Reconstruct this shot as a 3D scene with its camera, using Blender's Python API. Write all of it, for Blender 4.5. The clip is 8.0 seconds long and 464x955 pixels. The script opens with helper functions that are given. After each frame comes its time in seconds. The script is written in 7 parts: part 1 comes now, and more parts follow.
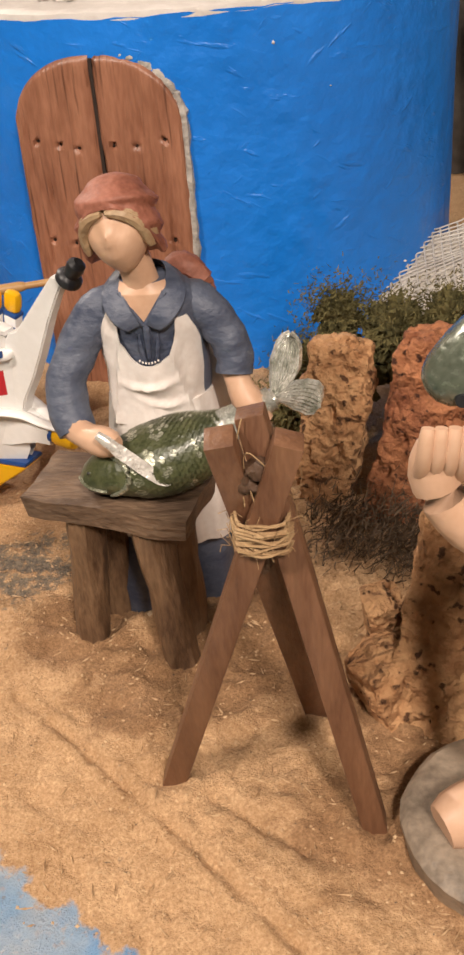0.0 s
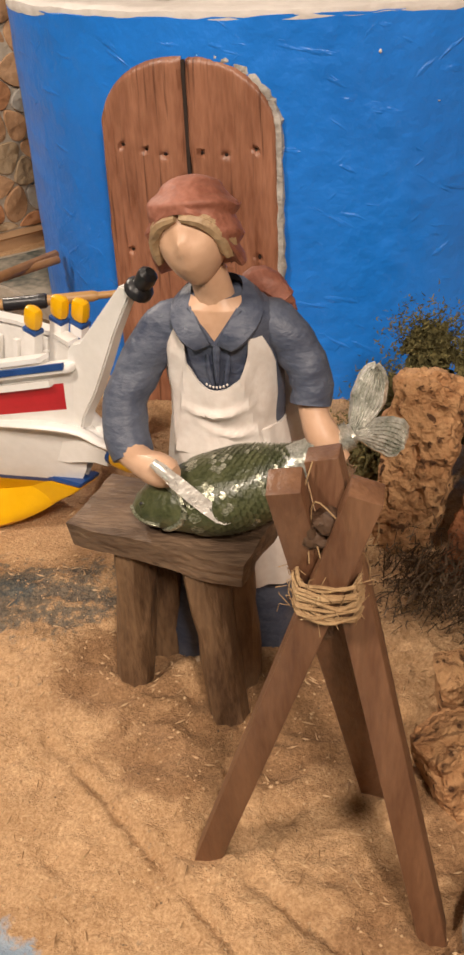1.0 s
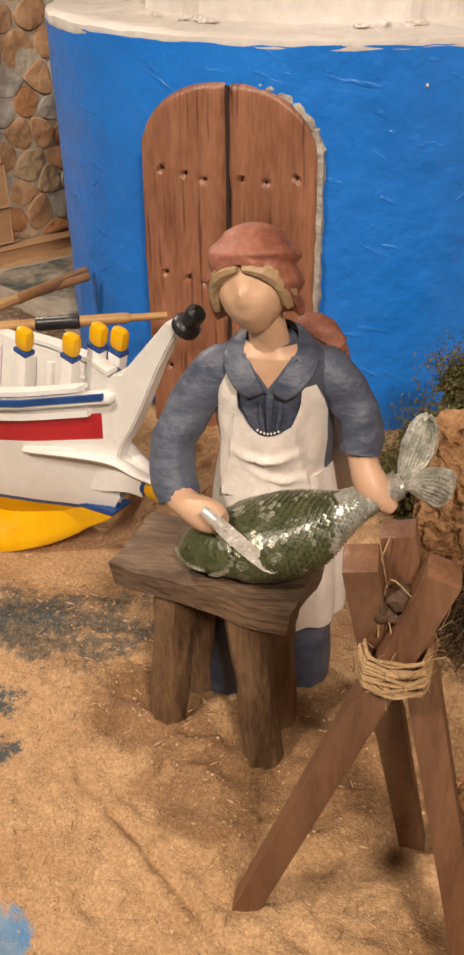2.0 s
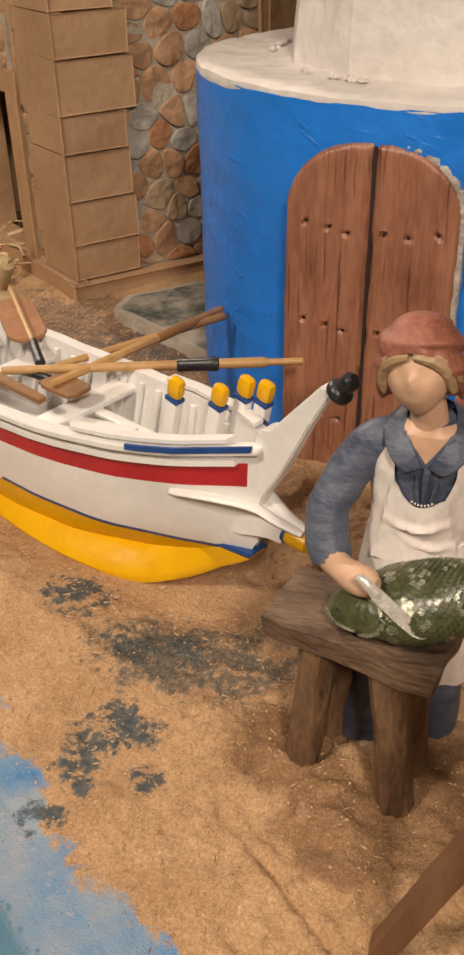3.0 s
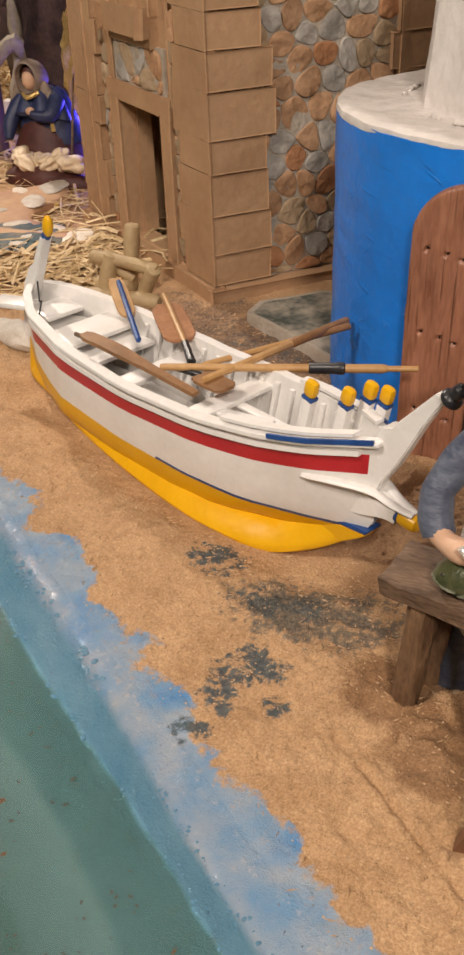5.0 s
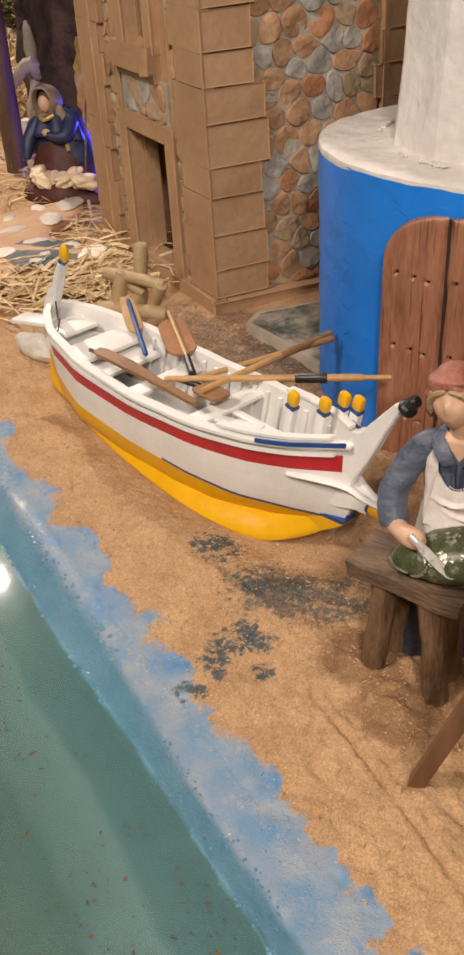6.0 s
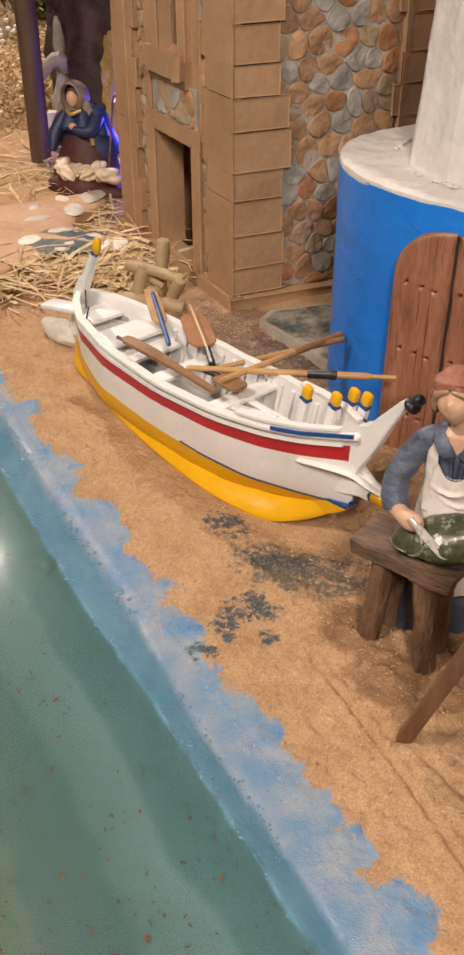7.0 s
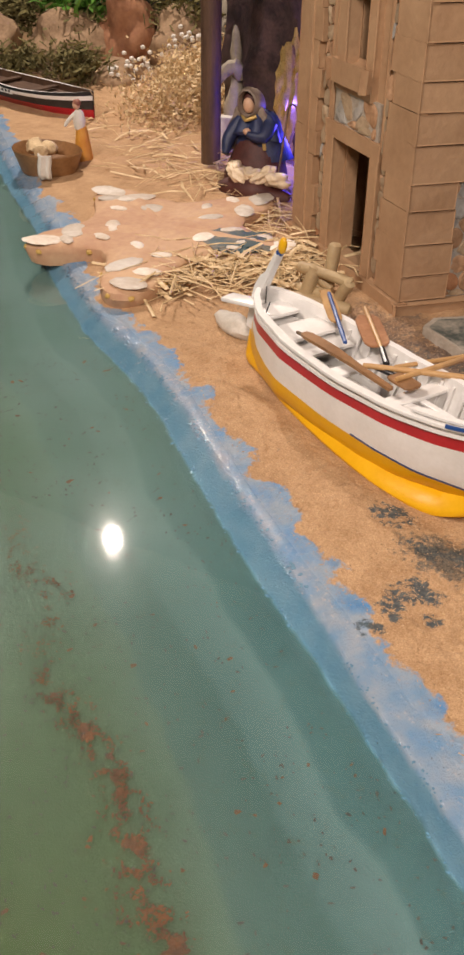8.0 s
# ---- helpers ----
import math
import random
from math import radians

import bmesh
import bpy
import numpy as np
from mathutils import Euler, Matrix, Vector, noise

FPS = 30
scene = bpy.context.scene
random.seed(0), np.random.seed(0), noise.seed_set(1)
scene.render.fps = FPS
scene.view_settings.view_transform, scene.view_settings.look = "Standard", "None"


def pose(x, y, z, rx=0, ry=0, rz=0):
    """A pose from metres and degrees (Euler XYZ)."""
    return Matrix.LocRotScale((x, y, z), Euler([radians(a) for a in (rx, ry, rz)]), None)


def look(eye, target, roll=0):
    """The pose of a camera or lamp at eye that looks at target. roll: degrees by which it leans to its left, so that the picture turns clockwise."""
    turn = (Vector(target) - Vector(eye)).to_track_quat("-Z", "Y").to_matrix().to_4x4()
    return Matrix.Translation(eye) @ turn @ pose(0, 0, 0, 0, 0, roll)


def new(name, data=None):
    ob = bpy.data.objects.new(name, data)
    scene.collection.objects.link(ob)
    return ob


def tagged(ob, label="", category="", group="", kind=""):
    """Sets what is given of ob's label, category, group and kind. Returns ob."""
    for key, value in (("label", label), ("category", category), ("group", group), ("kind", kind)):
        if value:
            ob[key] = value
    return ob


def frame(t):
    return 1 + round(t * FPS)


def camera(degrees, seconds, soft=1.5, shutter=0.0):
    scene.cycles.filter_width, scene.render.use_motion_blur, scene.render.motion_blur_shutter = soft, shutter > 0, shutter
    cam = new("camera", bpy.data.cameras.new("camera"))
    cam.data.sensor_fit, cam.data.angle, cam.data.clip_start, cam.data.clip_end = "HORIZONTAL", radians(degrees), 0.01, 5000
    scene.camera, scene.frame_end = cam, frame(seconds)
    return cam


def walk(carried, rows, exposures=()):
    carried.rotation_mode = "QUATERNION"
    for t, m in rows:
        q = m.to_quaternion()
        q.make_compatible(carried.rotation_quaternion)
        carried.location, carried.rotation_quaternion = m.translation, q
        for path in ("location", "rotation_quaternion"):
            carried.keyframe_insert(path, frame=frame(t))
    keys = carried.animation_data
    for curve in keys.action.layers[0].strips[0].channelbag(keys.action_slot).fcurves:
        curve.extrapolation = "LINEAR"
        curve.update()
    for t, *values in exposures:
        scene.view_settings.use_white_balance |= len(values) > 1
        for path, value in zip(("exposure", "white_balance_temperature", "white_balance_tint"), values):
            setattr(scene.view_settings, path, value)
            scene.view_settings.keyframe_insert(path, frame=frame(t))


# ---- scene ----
cam = camera(26.4, 8.0, soft=2.9)
PATH = [
    (0, (0.077, 0.056, 0.415), (-0.106, 1.699, -0.709), -5.1),
    (0.5, (0.073, 0.083, 0.401), (-0.217, 1.726, -0.701), -4.2),
    (1, (0.074, 0.105, 0.392), (-0.255, 1.757, -0.686), -3.4),
    (1.2, (0.07, 0.114, 0.392), (-0.263, 1.762, -0.692), -2.9),
    (2.3, (0.032, 0.117, 0.43), (-0.291, 1.76, -0.663), -0.5),
    (2.5, (0.022, 0.115, 0.443), (-0.345, 1.747, -0.653), -0.6),
    (3, (0.007, 0.103, 0.458), (-0.451, 1.712, -0.638), -1.3),
    (3.5, (-0.004, 0.088, 0.472), (-0.516, 1.68, -0.625), -1.5),
    (4, (-0.001, 0.064, 0.494), (-0.557, 1.637, -0.609), -1.7),
    (4.5, (0.0, 0.036, 0.512), (-0.611, 1.581, -0.601), -2.2),
    (4.7, (0.004, 0.018, 0.512), (-0.627, 1.566, -0.587), -1.7),
    (5.8, (0.068, -0.077, 0.591), (-0.603, 1.437, -0.531), -3.5),
    (6, (0.078, -0.091, 0.598), (-0.596, 1.423, -0.521), -3.7),
    (6.5, (0.086, -0.121, 0.624), (-0.584, 1.393, -0.498), -3.1),
    (7, (0.082, -0.173, 0.636), (-0.564, 1.348, -0.492), -0.1),
    (7.4, (0.076, -0.223, 0.656), (-0.618, 1.271, -0.478), 1.7),
    (7.5, (0.075, -0.231, 0.658), (-0.641, 1.255, -0.473), 1.6),
    (8, (0.044, -0.272, 0.657), (-0.788, 1.163, -0.461), 0.8),
]
walk(cam, [(t, look(eye, target, roll)) for t, eye, target, roll in PATH], [(0, 0.42, 6500, 10), (0.5, 0.34, 6600, 10), (1, 0.31, 6800, 10), (2.3, 0.25, 6900, 10), (2.6, 0.20, 6900, 10), (3.1, 0.05, 6850, 10), (3.5, 0.03, 6850, 10), (4.5, 0.06, 6600, 10), (6, 0.13, 6450, 10), (8, 0.17, 6450, 13)])

# ---------------------------------------------------------------- light
world = bpy.data.worlds.new("room_air")
scene.world = world
world.use_nodes = True
world.node_tree.nodes["Background"].inputs[0].default_value = (1.0, 0.86, 0.7, 1)
world.node_tree.nodes["Background"].inputs[1].default_value = 0.085


def ceiling_lamp(name, at, target, power, radius, color=(1.0, 0.865, 0.745)):
    data = bpy.data.lights.new(name, "AREA")
    data.shape, data.size = "DISK", radius * 2
    data.energy, data.color = power, color
    ob = new(name, data)
    ob.matrix_world = look(at, target)
    return ob


ceiling_lamp("ceiling_lamp", (-2.02, 2.30, 1.80), (-0.3, 0.6, 0), 40, 0.024)
ceiling_lamp("ceiling_lamp", (0.70, -1.15, 1.8), (-0.1, 0.8, 0), 40, 0.18)
ceiling_lamp("ceiling_lamp", (-1.2, -0.7, 2.1), (-0.4, 0.9, 0), 39, 0.18)


# ---------------------------------------------------------------- materials
def material(name, c1, c2, scale=40.0, rough=0.6, bump=0.15, bump_scale=None, metal=0.0, coat=0.0, fine=0.35, spread=(0.35, 0.65), stretch=(1, 1, 1), vary=0.0, deep=0.004, pits=0.0):
    m = bpy.data.materials.new(name)
    m.use_nodes = True
    nt = m.node_tree
    n, l = nt.nodes, nt.links
    b = n["Principled BSDF"]
    tc = n.new("ShaderNodeTexCoord")
    mp = n.new("ShaderNodeMapping")
    mp.inputs["Scale"].default_value = stretch
    l.new(tc.outputs["Object"], mp.inputs[0])
    big = n.new("ShaderNodeTexNoise")
    big.inputs["Scale"].default_value, big.inputs["Detail"].default_value = scale, 5
    l.new(mp.outputs[0], big.inputs["Vector"])
    small = n.new("ShaderNodeTexNoise")
    small.inputs["Scale"].default_value, small.inputs["Detail"].default_value = scale * 7.3, 4
    l.new(mp.outputs[0], small.inputs["Vector"])
    add = n.new("ShaderNodeMix")
    add.inputs[0].default_value = fine
    l.new(big.outputs["Fac"], add.inputs[2])
    l.new(small.outputs["Fac"], add.inputs[3])
    ramp = n.new("ShaderNodeValToRGB")
    ramp.color_ramp.elements[0].position, ramp.color_ramp.elements[1].position = spread
    ramp.color_ramp.elements[0].color, ramp.color_ramp.elements[1].color = (*c1, 1), (*c2, 1)
    l.new(add.outputs[0], ramp.inputs[0])
    out = ramp.outputs[0]
    if vary:
        info = n.new("ShaderNodeObjectInfo")
        hsv = n.new("ShaderNodeHueSaturation")
        mul = n.new("ShaderNodeMapRange")
        mul.inputs[3].default_value, mul.inputs[4].default_value = 1 - vary, 1 + vary
        l.new(info.outputs["Random"], mul.inputs[0])
        l.new(mul.outputs[0], hsv.inputs["Value"])
        l.new(out, hsv.inputs["Color"])
        out = hsv.outputs[0]
    if pits:
        pn = n.new("ShaderNodeTexNoise")
        pn.inputs["Scale"].default_value, pn.inputs["Detail"].default_value = pits, 4
        l.new(mp.outputs[0], pn.inputs["Vector"])
        pk = n.new("ShaderNodeMapRange")
        pk.inputs[1].default_value, pk.inputs[2].default_value = 0.59, 0.66
        l.new(pn.outputs["Fac"], pk.inputs[0])
        px = n.new("ShaderNodeMix")
        px.data_type = "RGBA"
        px.inputs[7].default_value = (c1[0] * 0.25, c1[1] * 0.22, c1[2] * 0.2, 1)
        l.new(pk.outputs[0], px.inputs[0])
        l.new(out, px.inputs[6])
        out = px.outputs[2]
    l.new(out, b.inputs["Base Color"])
    b.inputs["Metallic"].default_value = metal
    b.inputs["Coat Weight"].default_value = coat
    b.inputs["Coat Roughness"].default_value = 0.15
    rr = n.new("ShaderNodeMapRange")
    rr.inputs[3].default_value, rr.inputs[4].default_value = max(rough - 0.12, 0.02), min(rough + 0.12, 1)
    l.new(small.outputs["Fac"], rr.inputs[0])
    l.new(rr.outputs[0], b.inputs["Roughness"])
    if bump:
        bt = n.new("ShaderNodeTexNoise")
        bt.inputs["Scale"].default_value, bt.inputs["Detail"].default_value = bump_scale or scale * 3, 6
        l.new(mp.outputs[0], bt.inputs["Vector"])
        bp = n.new("ShaderNodeBump")
        bp.inputs["Strength"].default_value, bp.inputs["Distance"].default_value = bump, deep
        l.new(bt.outputs["Fac"], bp.inputs["Height"])
        l.new(bp.outputs[0], b.inputs["Normal"])
    return m


M = {}
M["white"] = material("white_gloss_paint", (0.76, 0.74, 0.71), (0.86, 0.84, 0.82), 25, 0.35, 0.08, 90)
M["red"] = material("red_gloss_paint", (0.42, 0.012, 0.022), (0.52, 0.02, 0.03), 30, 0.35, 0.06, 90)
M["yellow"] = material("yellow_gloss_paint", (0.72, 0.375, 0.004), (0.80, 0.44, 0.007), 30, 0.33, 0.06, 90)
M["navy"] = material("navy_paint", (0.01, 0.05, 0.2), (0.015, 0.075, 0.28), 50, 0.4, 0.05)
M["black"] = material("black_paint", (0.012, 0.012, 0.014), (0.03, 0.03, 0.034), 60, 0.35, 0.1)
M["blue_wall"] = material("blue_wall_paint", (0.006, 0.160, 0.62), (0.011, 0.205, 0.76), 7, 0.36, 0.0)


def brushed_relief(m, strokes, lumps):
    """Ridges left by a broad brush: crossing long strokes over soft lumps."""
    n, l = m.node_tree.nodes, m.node_tree.links
    tc = n.new("ShaderNodeTexCoord")
    last = None
    for turn, stretch, lo, hi, depth in strokes:
        mp = n.new("ShaderNodeMapping")
        mp.vector_type = "TEXTURE"
        mp.inputs["Rotation"].default_value = (0, radians(turn), 0)
        mp.inputs["Scale"].default_value = [1 / k for k in stretch]
        l.new(tc.outputs["Object"], mp.inputs[0])
        t = n.new("ShaderNodeTexNoise")
        t.inputs["Scale"].default_value, t.inputs["Detail"].default_value = 1.0, 4
        l.new(mp.outputs[0], t.inputs["Vector"])
        k = n.new("ShaderNodeMapRange")
        k.inputs[1].default_value, k.inputs[2].default_value = lo, hi
        l.new(t.outputs["Fac"], k.inputs[0])
        bp = n.new("ShaderNodeBump")
        bp.inputs["Strength"].default_value, bp.inputs["Distance"].default_value = 1.0, depth
        l.new(k.outputs[0], bp.inputs["Height"])
        if last:
            l.new(last, bp.inputs["Normal"])
        last = bp.outputs[0]
    t = n.new("ShaderNodeTexNoise")
    t.inputs["Scale"].default_value, t.inputs["Detail"].default_value = lumps, 5
    l.new(tc.outputs["Object"], t.inputs["Vector"])
    bp = n.new("ShaderNodeBump")
    bp.inputs["Strength"].default_value, bp.inputs["Distance"].default_value = 0.6, 0.006
    l.new(t.outputs["Fac"], bp.inputs["Height"])
    l.new(last, bp.inputs["Normal"])
    l.new(bp.outputs[0], n["Principled BSDF"].inputs["Normal"])


brushed_relief(M["blue_wall"], ((33, (22, 30, 110), 0.65, 0.72, 0.0005), (-42, (24, 30, 120), 0.66, 0.73, 0.0005), (12, (20, 30, 90), 0.65, 0.73, 0.0005)), 45)
M["plaster"] = material("white_plaster", (0.58, 0.54, 0.51), (0.74, 0.70, 0.67), 11, 0.6, 0.7, 60, deep=0.004)
M["door"] = material("terracotta_door", (0.20, 0.08, 0.045), (0.38, 0.175, 0.105), 18, 0.38, 0.5, 60, stretch=(3, 1, 0.5))
def door_paint():
    """Terracotta paint with dark cracks along the grain."""
    m = M["door"]
    n, l = m.node_tree.nodes, m.node_tree.links
    b = n["Principled BSDF"]
    old = b.inputs["Base Color"].links[0].from_socket
    tc = n.new("ShaderNodeTexCoord")
    mp = n.new("ShaderNodeMapping")
    mp.inputs["Scale"].default_value = (260, 1, 10)
    l.new(tc.outputs["Object"], mp.inputs[0])
    t = n.new("ShaderNodeTexNoise")
    t.inputs["Scale"].default_value, t.inputs["Detail"].default_value = 1.0, 3
    l.new(mp.outputs[0], t.inputs["Vector"])
    k = n.new("ShaderNodeMapRange")
    k.inputs[1].default_value, k.inputs[2].default_value, k.inputs[4].default_value = 0.60, 0.68, 0.75
    l.new(t.outputs["Fac"], k.inputs[0])
    x = n.new("ShaderNodeMix")
    x.data_type = "RGBA"
    x.inputs[7].default_value = (0.075, 0.026, 0.014, 1)
    l.new(k.outputs[0], x.inputs[0])
    l.new(old, x.inputs[6])
    l.new(x.outputs[2], b.inputs["Base Color"])


door_paint()
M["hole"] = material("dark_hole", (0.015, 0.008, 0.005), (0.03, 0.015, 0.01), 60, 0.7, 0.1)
M["card"] = material("tan_cardboard_block", (0.365, 0.215, 0.115), (0.465, 0.292, 0.165), 14, 0.7, 0.4, 70, vary=0.06)
M["mortar"] = material("grey_brown_mortar", (0.33, 0.28, 0.22), (0.47, 0.41, 0.34), 30, 0.8, 0.6, 120)
M["stone_a"] = material("brown_clay_pebble", (0.30, 0.165, 0.085), (0.47, 0.285, 0.165), 30, 0.75, 0.4, 120, vary=0.22)
M["stone_b"] = material("grey_pebble", (0.25, 0.23, 0.205), (0.40, 0.375, 0.34), 30, 0.75, 0.4, 120, vary=0.2)
M["stone_c"] = material("tan_pebble", (0.30, 0.21, 0.125), (0.42, 0.31, 0.2), 30, 0.75, 0.4, 120, vary=0.15)
M["stone_d"] = material("rust_clay_pebble", (0.28, 0.125, 0.055), (0.42, 0.205, 0.10), 30, 0.75, 0.4, 120, vary=0.2)
M["dark_wood"] = material("dark_carved_wood", (0.055, 0.032, 0.02), (0.21, 0.135, 0.085), 22, 0.55, 0.6, 70, stretch=(1, 3.5, 3.5))
M["leg_wood"] = material("dark_carved_leg_wood", (0.06, 0.03, 0.016), (0.22, 0.13, 0.07), 22, 0.55, 0.6, 70, stretch=(3.5, 3.5, 0.8))
M["stick"] = material("brown_stained_stick", (0.115, 0.050, 0.026), (0.215, 0.106, 0.056), 45, 0.45, 0.25, 160, stretch=(2, 2, 0.3))
M["oar"] = material("pale_varnished_wood", (0.40, 0.22, 0.08), (0.55, 0.33, 0.14), 20, 0.45, 0.1, 60)
M["oar_dark"] = material("brown_varnished_wood", (0.17, 0.078, 0.028), (0.32, 0.165, 0.068), 20, 0.45, 0.15, 60)
M["rope"] = material("jute_twine", (0.30, 0.18, 0.085), (0.48, 0.32, 0.17), 120, 0.85, 0.4, 400)
M["cork"] = material("rough_cork_bark", (0.36, 0.17, 0.070), (0.64, 0.38, 0.19), 26, 0.85, 1.0, 150, pits=150, deep=0.010)
M["cork_red"] = material("reddish_cork_bark", (0.20, 0.065, 0.027), (0.50, 0.21, 0.095), 30, 0.85, 1.0, 130, pits=110, deep=0.010)
M["moss"] = material("dry_green_moss", (0.055, 0.052, 0.016), (0.20, 0.165, 0.06), 90, 0.9, 0.5, 200, vary=0.3)
M["twig"] = material("dark_dry_twigs", (0.05, 0.03, 0.018), (0.14, 0.09, 0.05), 90, 0.9, 0.3, 200)
M["straw"] = material("dry_straw", (0.48, 0.32, 0.15), (0.82, 0.64, 0.38), 60, 0.6, 0.2, 200)
M["steel"] = material("silver_painted_blade", (0.62, 0.59, 0.54), (0.86, 0.83, 0.78), 60, 0.3, 0.25, 160, metal=0.45)
M["foil"] = material("crinkled_silver_leaf", (0.20, 0.22, 0.16), (0.94, 0.93, 0.88), 90, 0.22, 0.4, 260, metal=0.58, deep=0.002)
M["edge_grey"] = material("grey_rough_filler", (0.30, 0.28, 0.26), (0.50, 0.47, 0.43), 60, 0.6, 0.8, 150)
M["skin"] = material("painted_skin", (0.56, 0.34, 0.22), (0.64, 0.41, 0.28), 40, 0.45, 0.06, 120)
M["denim"] = material("painted_blue_cloth", (0.040, 0.052, 0.092), (0.125, 0.142, 0.188), 38, 0.5, 0.35, 120, fine=0.3, spread=(0.36, 0.72), stretch=(1, 1, 1.8))
M["apron"] = material("painted_white_cloth", (0.68, 0.60, 0.55), (0.82, 0.77, 0.73), 35, 0.55, 0.2, 80)
M["cap"] = material("painted_rust_cloth", (0.19, 0.06, 0.035), (0.38, 0.15, 0.10), 60, 0.6, 0.4, 120)
M["hair"] = material("painted_fair_hair", (0.30, 0.19, 0.10), (0.46, 0.32, 0.19), 60, 0.5, 0.4, 150)
M["fish"] = material("green_fish_skin", (0.028, 0.036, 0.013), (0.105, 0.112, 0.050), 90, 0.36, 0.3, 200, coat=0.2)
M["fish_glint"] = material("silver_brushed_green_scale", (0.12, 0.13, 0.07), (0.46, 0.46, 0.36), 130, 0.28, 0.3, 260, metal=0.45, coat=0.4)
M["silver"] = material("silver_paint", (0.30, 0.29, 0.24), (0.66, 0.64, 0.57), 90, 0.3, 0.25, 200, metal=0.6)
M["clay"] = material("sand_dusted_pink_clay", (0.44, 0.24, 0.14), (0.58, 0.38, 0.225), 12, 0.75, 0.3, 60)
M["ochre"] = material("ochre_paint", (0.42, 0.24, 0.04), (0.60, 0.40, 0.12), 60, 0.55, 0.2, 120)
M["star_stone"] = material("dusty_flat_stone", (0.46, 0.36, 0.26), (0.72, 0.66, 0.58), 14, 0.6, 0.2, 120, vary=0.25)
M["teal"] = material("dark_teal_paint", (0.03, 0.065, 0.075), (0.22, 0.17, 0.11), 30, 0.6, 0.2, 120, spread=(0.45, 0.62))
M["pale_stone"] = material("pale_flat_stone", (0.5, 0.45, 0.38), (0.68, 0.63, 0.56), 40, 0.6, 0.2, 120)
M["rock"] = material("crumbly_tan_rock", (0.20, 0.12, 0.065), (0.40, 0.27, 0.16), 16, 0.85, 0.6, 60)
M["cloak"] = material("painted_blue_cloak", (0.008, 0.014, 0.048), (0.028, 0.042, 0.12), 40, 0.5, 0.2, 100)
M["veil"] = material("painted_brown_veil", (0.15, 0.11, 0.085), (0.27, 0.21, 0.165), 40, 0.6, 0.2, 100)
M["maroon"] = material("painted_maroon_cloth", (0.05, 0.012, 0.01), (0.1, 0.03, 0.022), 40, 0.6, 0.2, 100)
M["cream"] = material("painted_cream_cloth", (0.60, 0.45, 0.28), (0.84, 0.70, 0.52), 40, 0.55, 0.2, 100)
M["slab"] = material("stained_pale_slab", (0.07, 0.085, 0.075), (0.42, 0.37, 0.30), 16, 0.7, 0.3, 80, fine=0.25, spread=(0.42, 0.60))
M["base_paint"] = material("dark_grey_painted_base", (0.11, 0.085, 0.062), (0.32, 0.25, 0.185), 40, 0.5, 0.4, 90)
M["fish_grey"] = material("grey_green_fish_skin", (0.06, 0.075, 0.05), (0.2, 0.22, 0.17), 50, 0.25, 0.2, 160, metal=0.3, coat=0.4)
M["rock_red"] = material("reddish_rock", (0.24, 0.10, 0.05), (0.42, 0.21, 0.11), 14, 0.85, 0.6, 60)
M["rock_grey"] = material("greyish_rock", (0.20, 0.17, 0.13), (0.36, 0.31, 0.24), 14, 0.85, 0.6, 60)
M["leaf"] = material("bright_green_leaf", (0.05, 0.15, 0.014), (0.13, 0.30, 0.04), 40, 0.5, 0.1, 100)
M["chaff"] = material("pale_chaff", (0.44, 0.31, 0.17), (0.72, 0.55, 0.33), 60, 0.85, 0.8, 130)
M["cream_white"] = material("white_cotton", (0.62, 0.58, 0.52), (0.75, 0.71, 0.65), 40, 0.7, 0.2, 100)
M["flake"] = material("brown_flake", (0.030, 0.011, 0.002), (0.11, 0.038, 0.004), 80, 0.6, 0.1, 100)
M["speck"] = material("dark_speck", (0.015, 0.015, 0.012), (0.04, 0.035, 0.03), 80, 0.6, 0.1, 100)
M["gold"] = material("gold_paint", (0.5, 0.33, 0.10), (0.68, 0.5, 0.2), 60, 0.3, 0.2, 100, metal=0.5)
M["crumb"] = material("sawdust_crumb", (0.34, 0.20, 0.10), (0.66, 0.47, 0.28), 260, 0.85, 0.1, 400)
M["rock_dark"] = material("dark_grey_rock", (0.045, 0.04, 0.036), (0.13, 0.115, 0.10), 14, 0.85, 0.6, 60)
M["post"] = material("dark_timber", (0.055, 0.028, 0.016), (0.12, 0.065, 0.036), 20, 0.6, 0.3, 80, stretch=(3, 3, 0.5))
M["olive_clay"] = material("tan_modelling_clay", (0.36, 0.25, 0.13), (0.48, 0.36, 0.2), 20, 0.6, 0.2, 60)
M["orange"] = material("painted_orange_cloth", (0.55, 0.22, 0.02), (0.66, 0.32, 0.05), 40, 0.55, 0.2, 100)
M["grey_net"] = material("grey_net_cord", (0.36, 0.33, 0.30), (0.55, 0.52, 0.48), 60, 0.7, 0.2, 200)
M["grotto"] = material("dark_grotto_foil", (0.02, 0.014, 0.02), (0.10, 0.06, 0.06), 20, 0.35, 0.8, 50)
M["room"] = material("cream_room_wall", (0.26, 0.22, 0.175), (0.31, 0.26, 0.21), 2, 0.9, 0.05)
M["backdrop"] = material("dark_backdrop_cloth", (0.012, 0.012, 0.02), (0.03, 0.026, 0.03), 3, 0.9, 0.1)
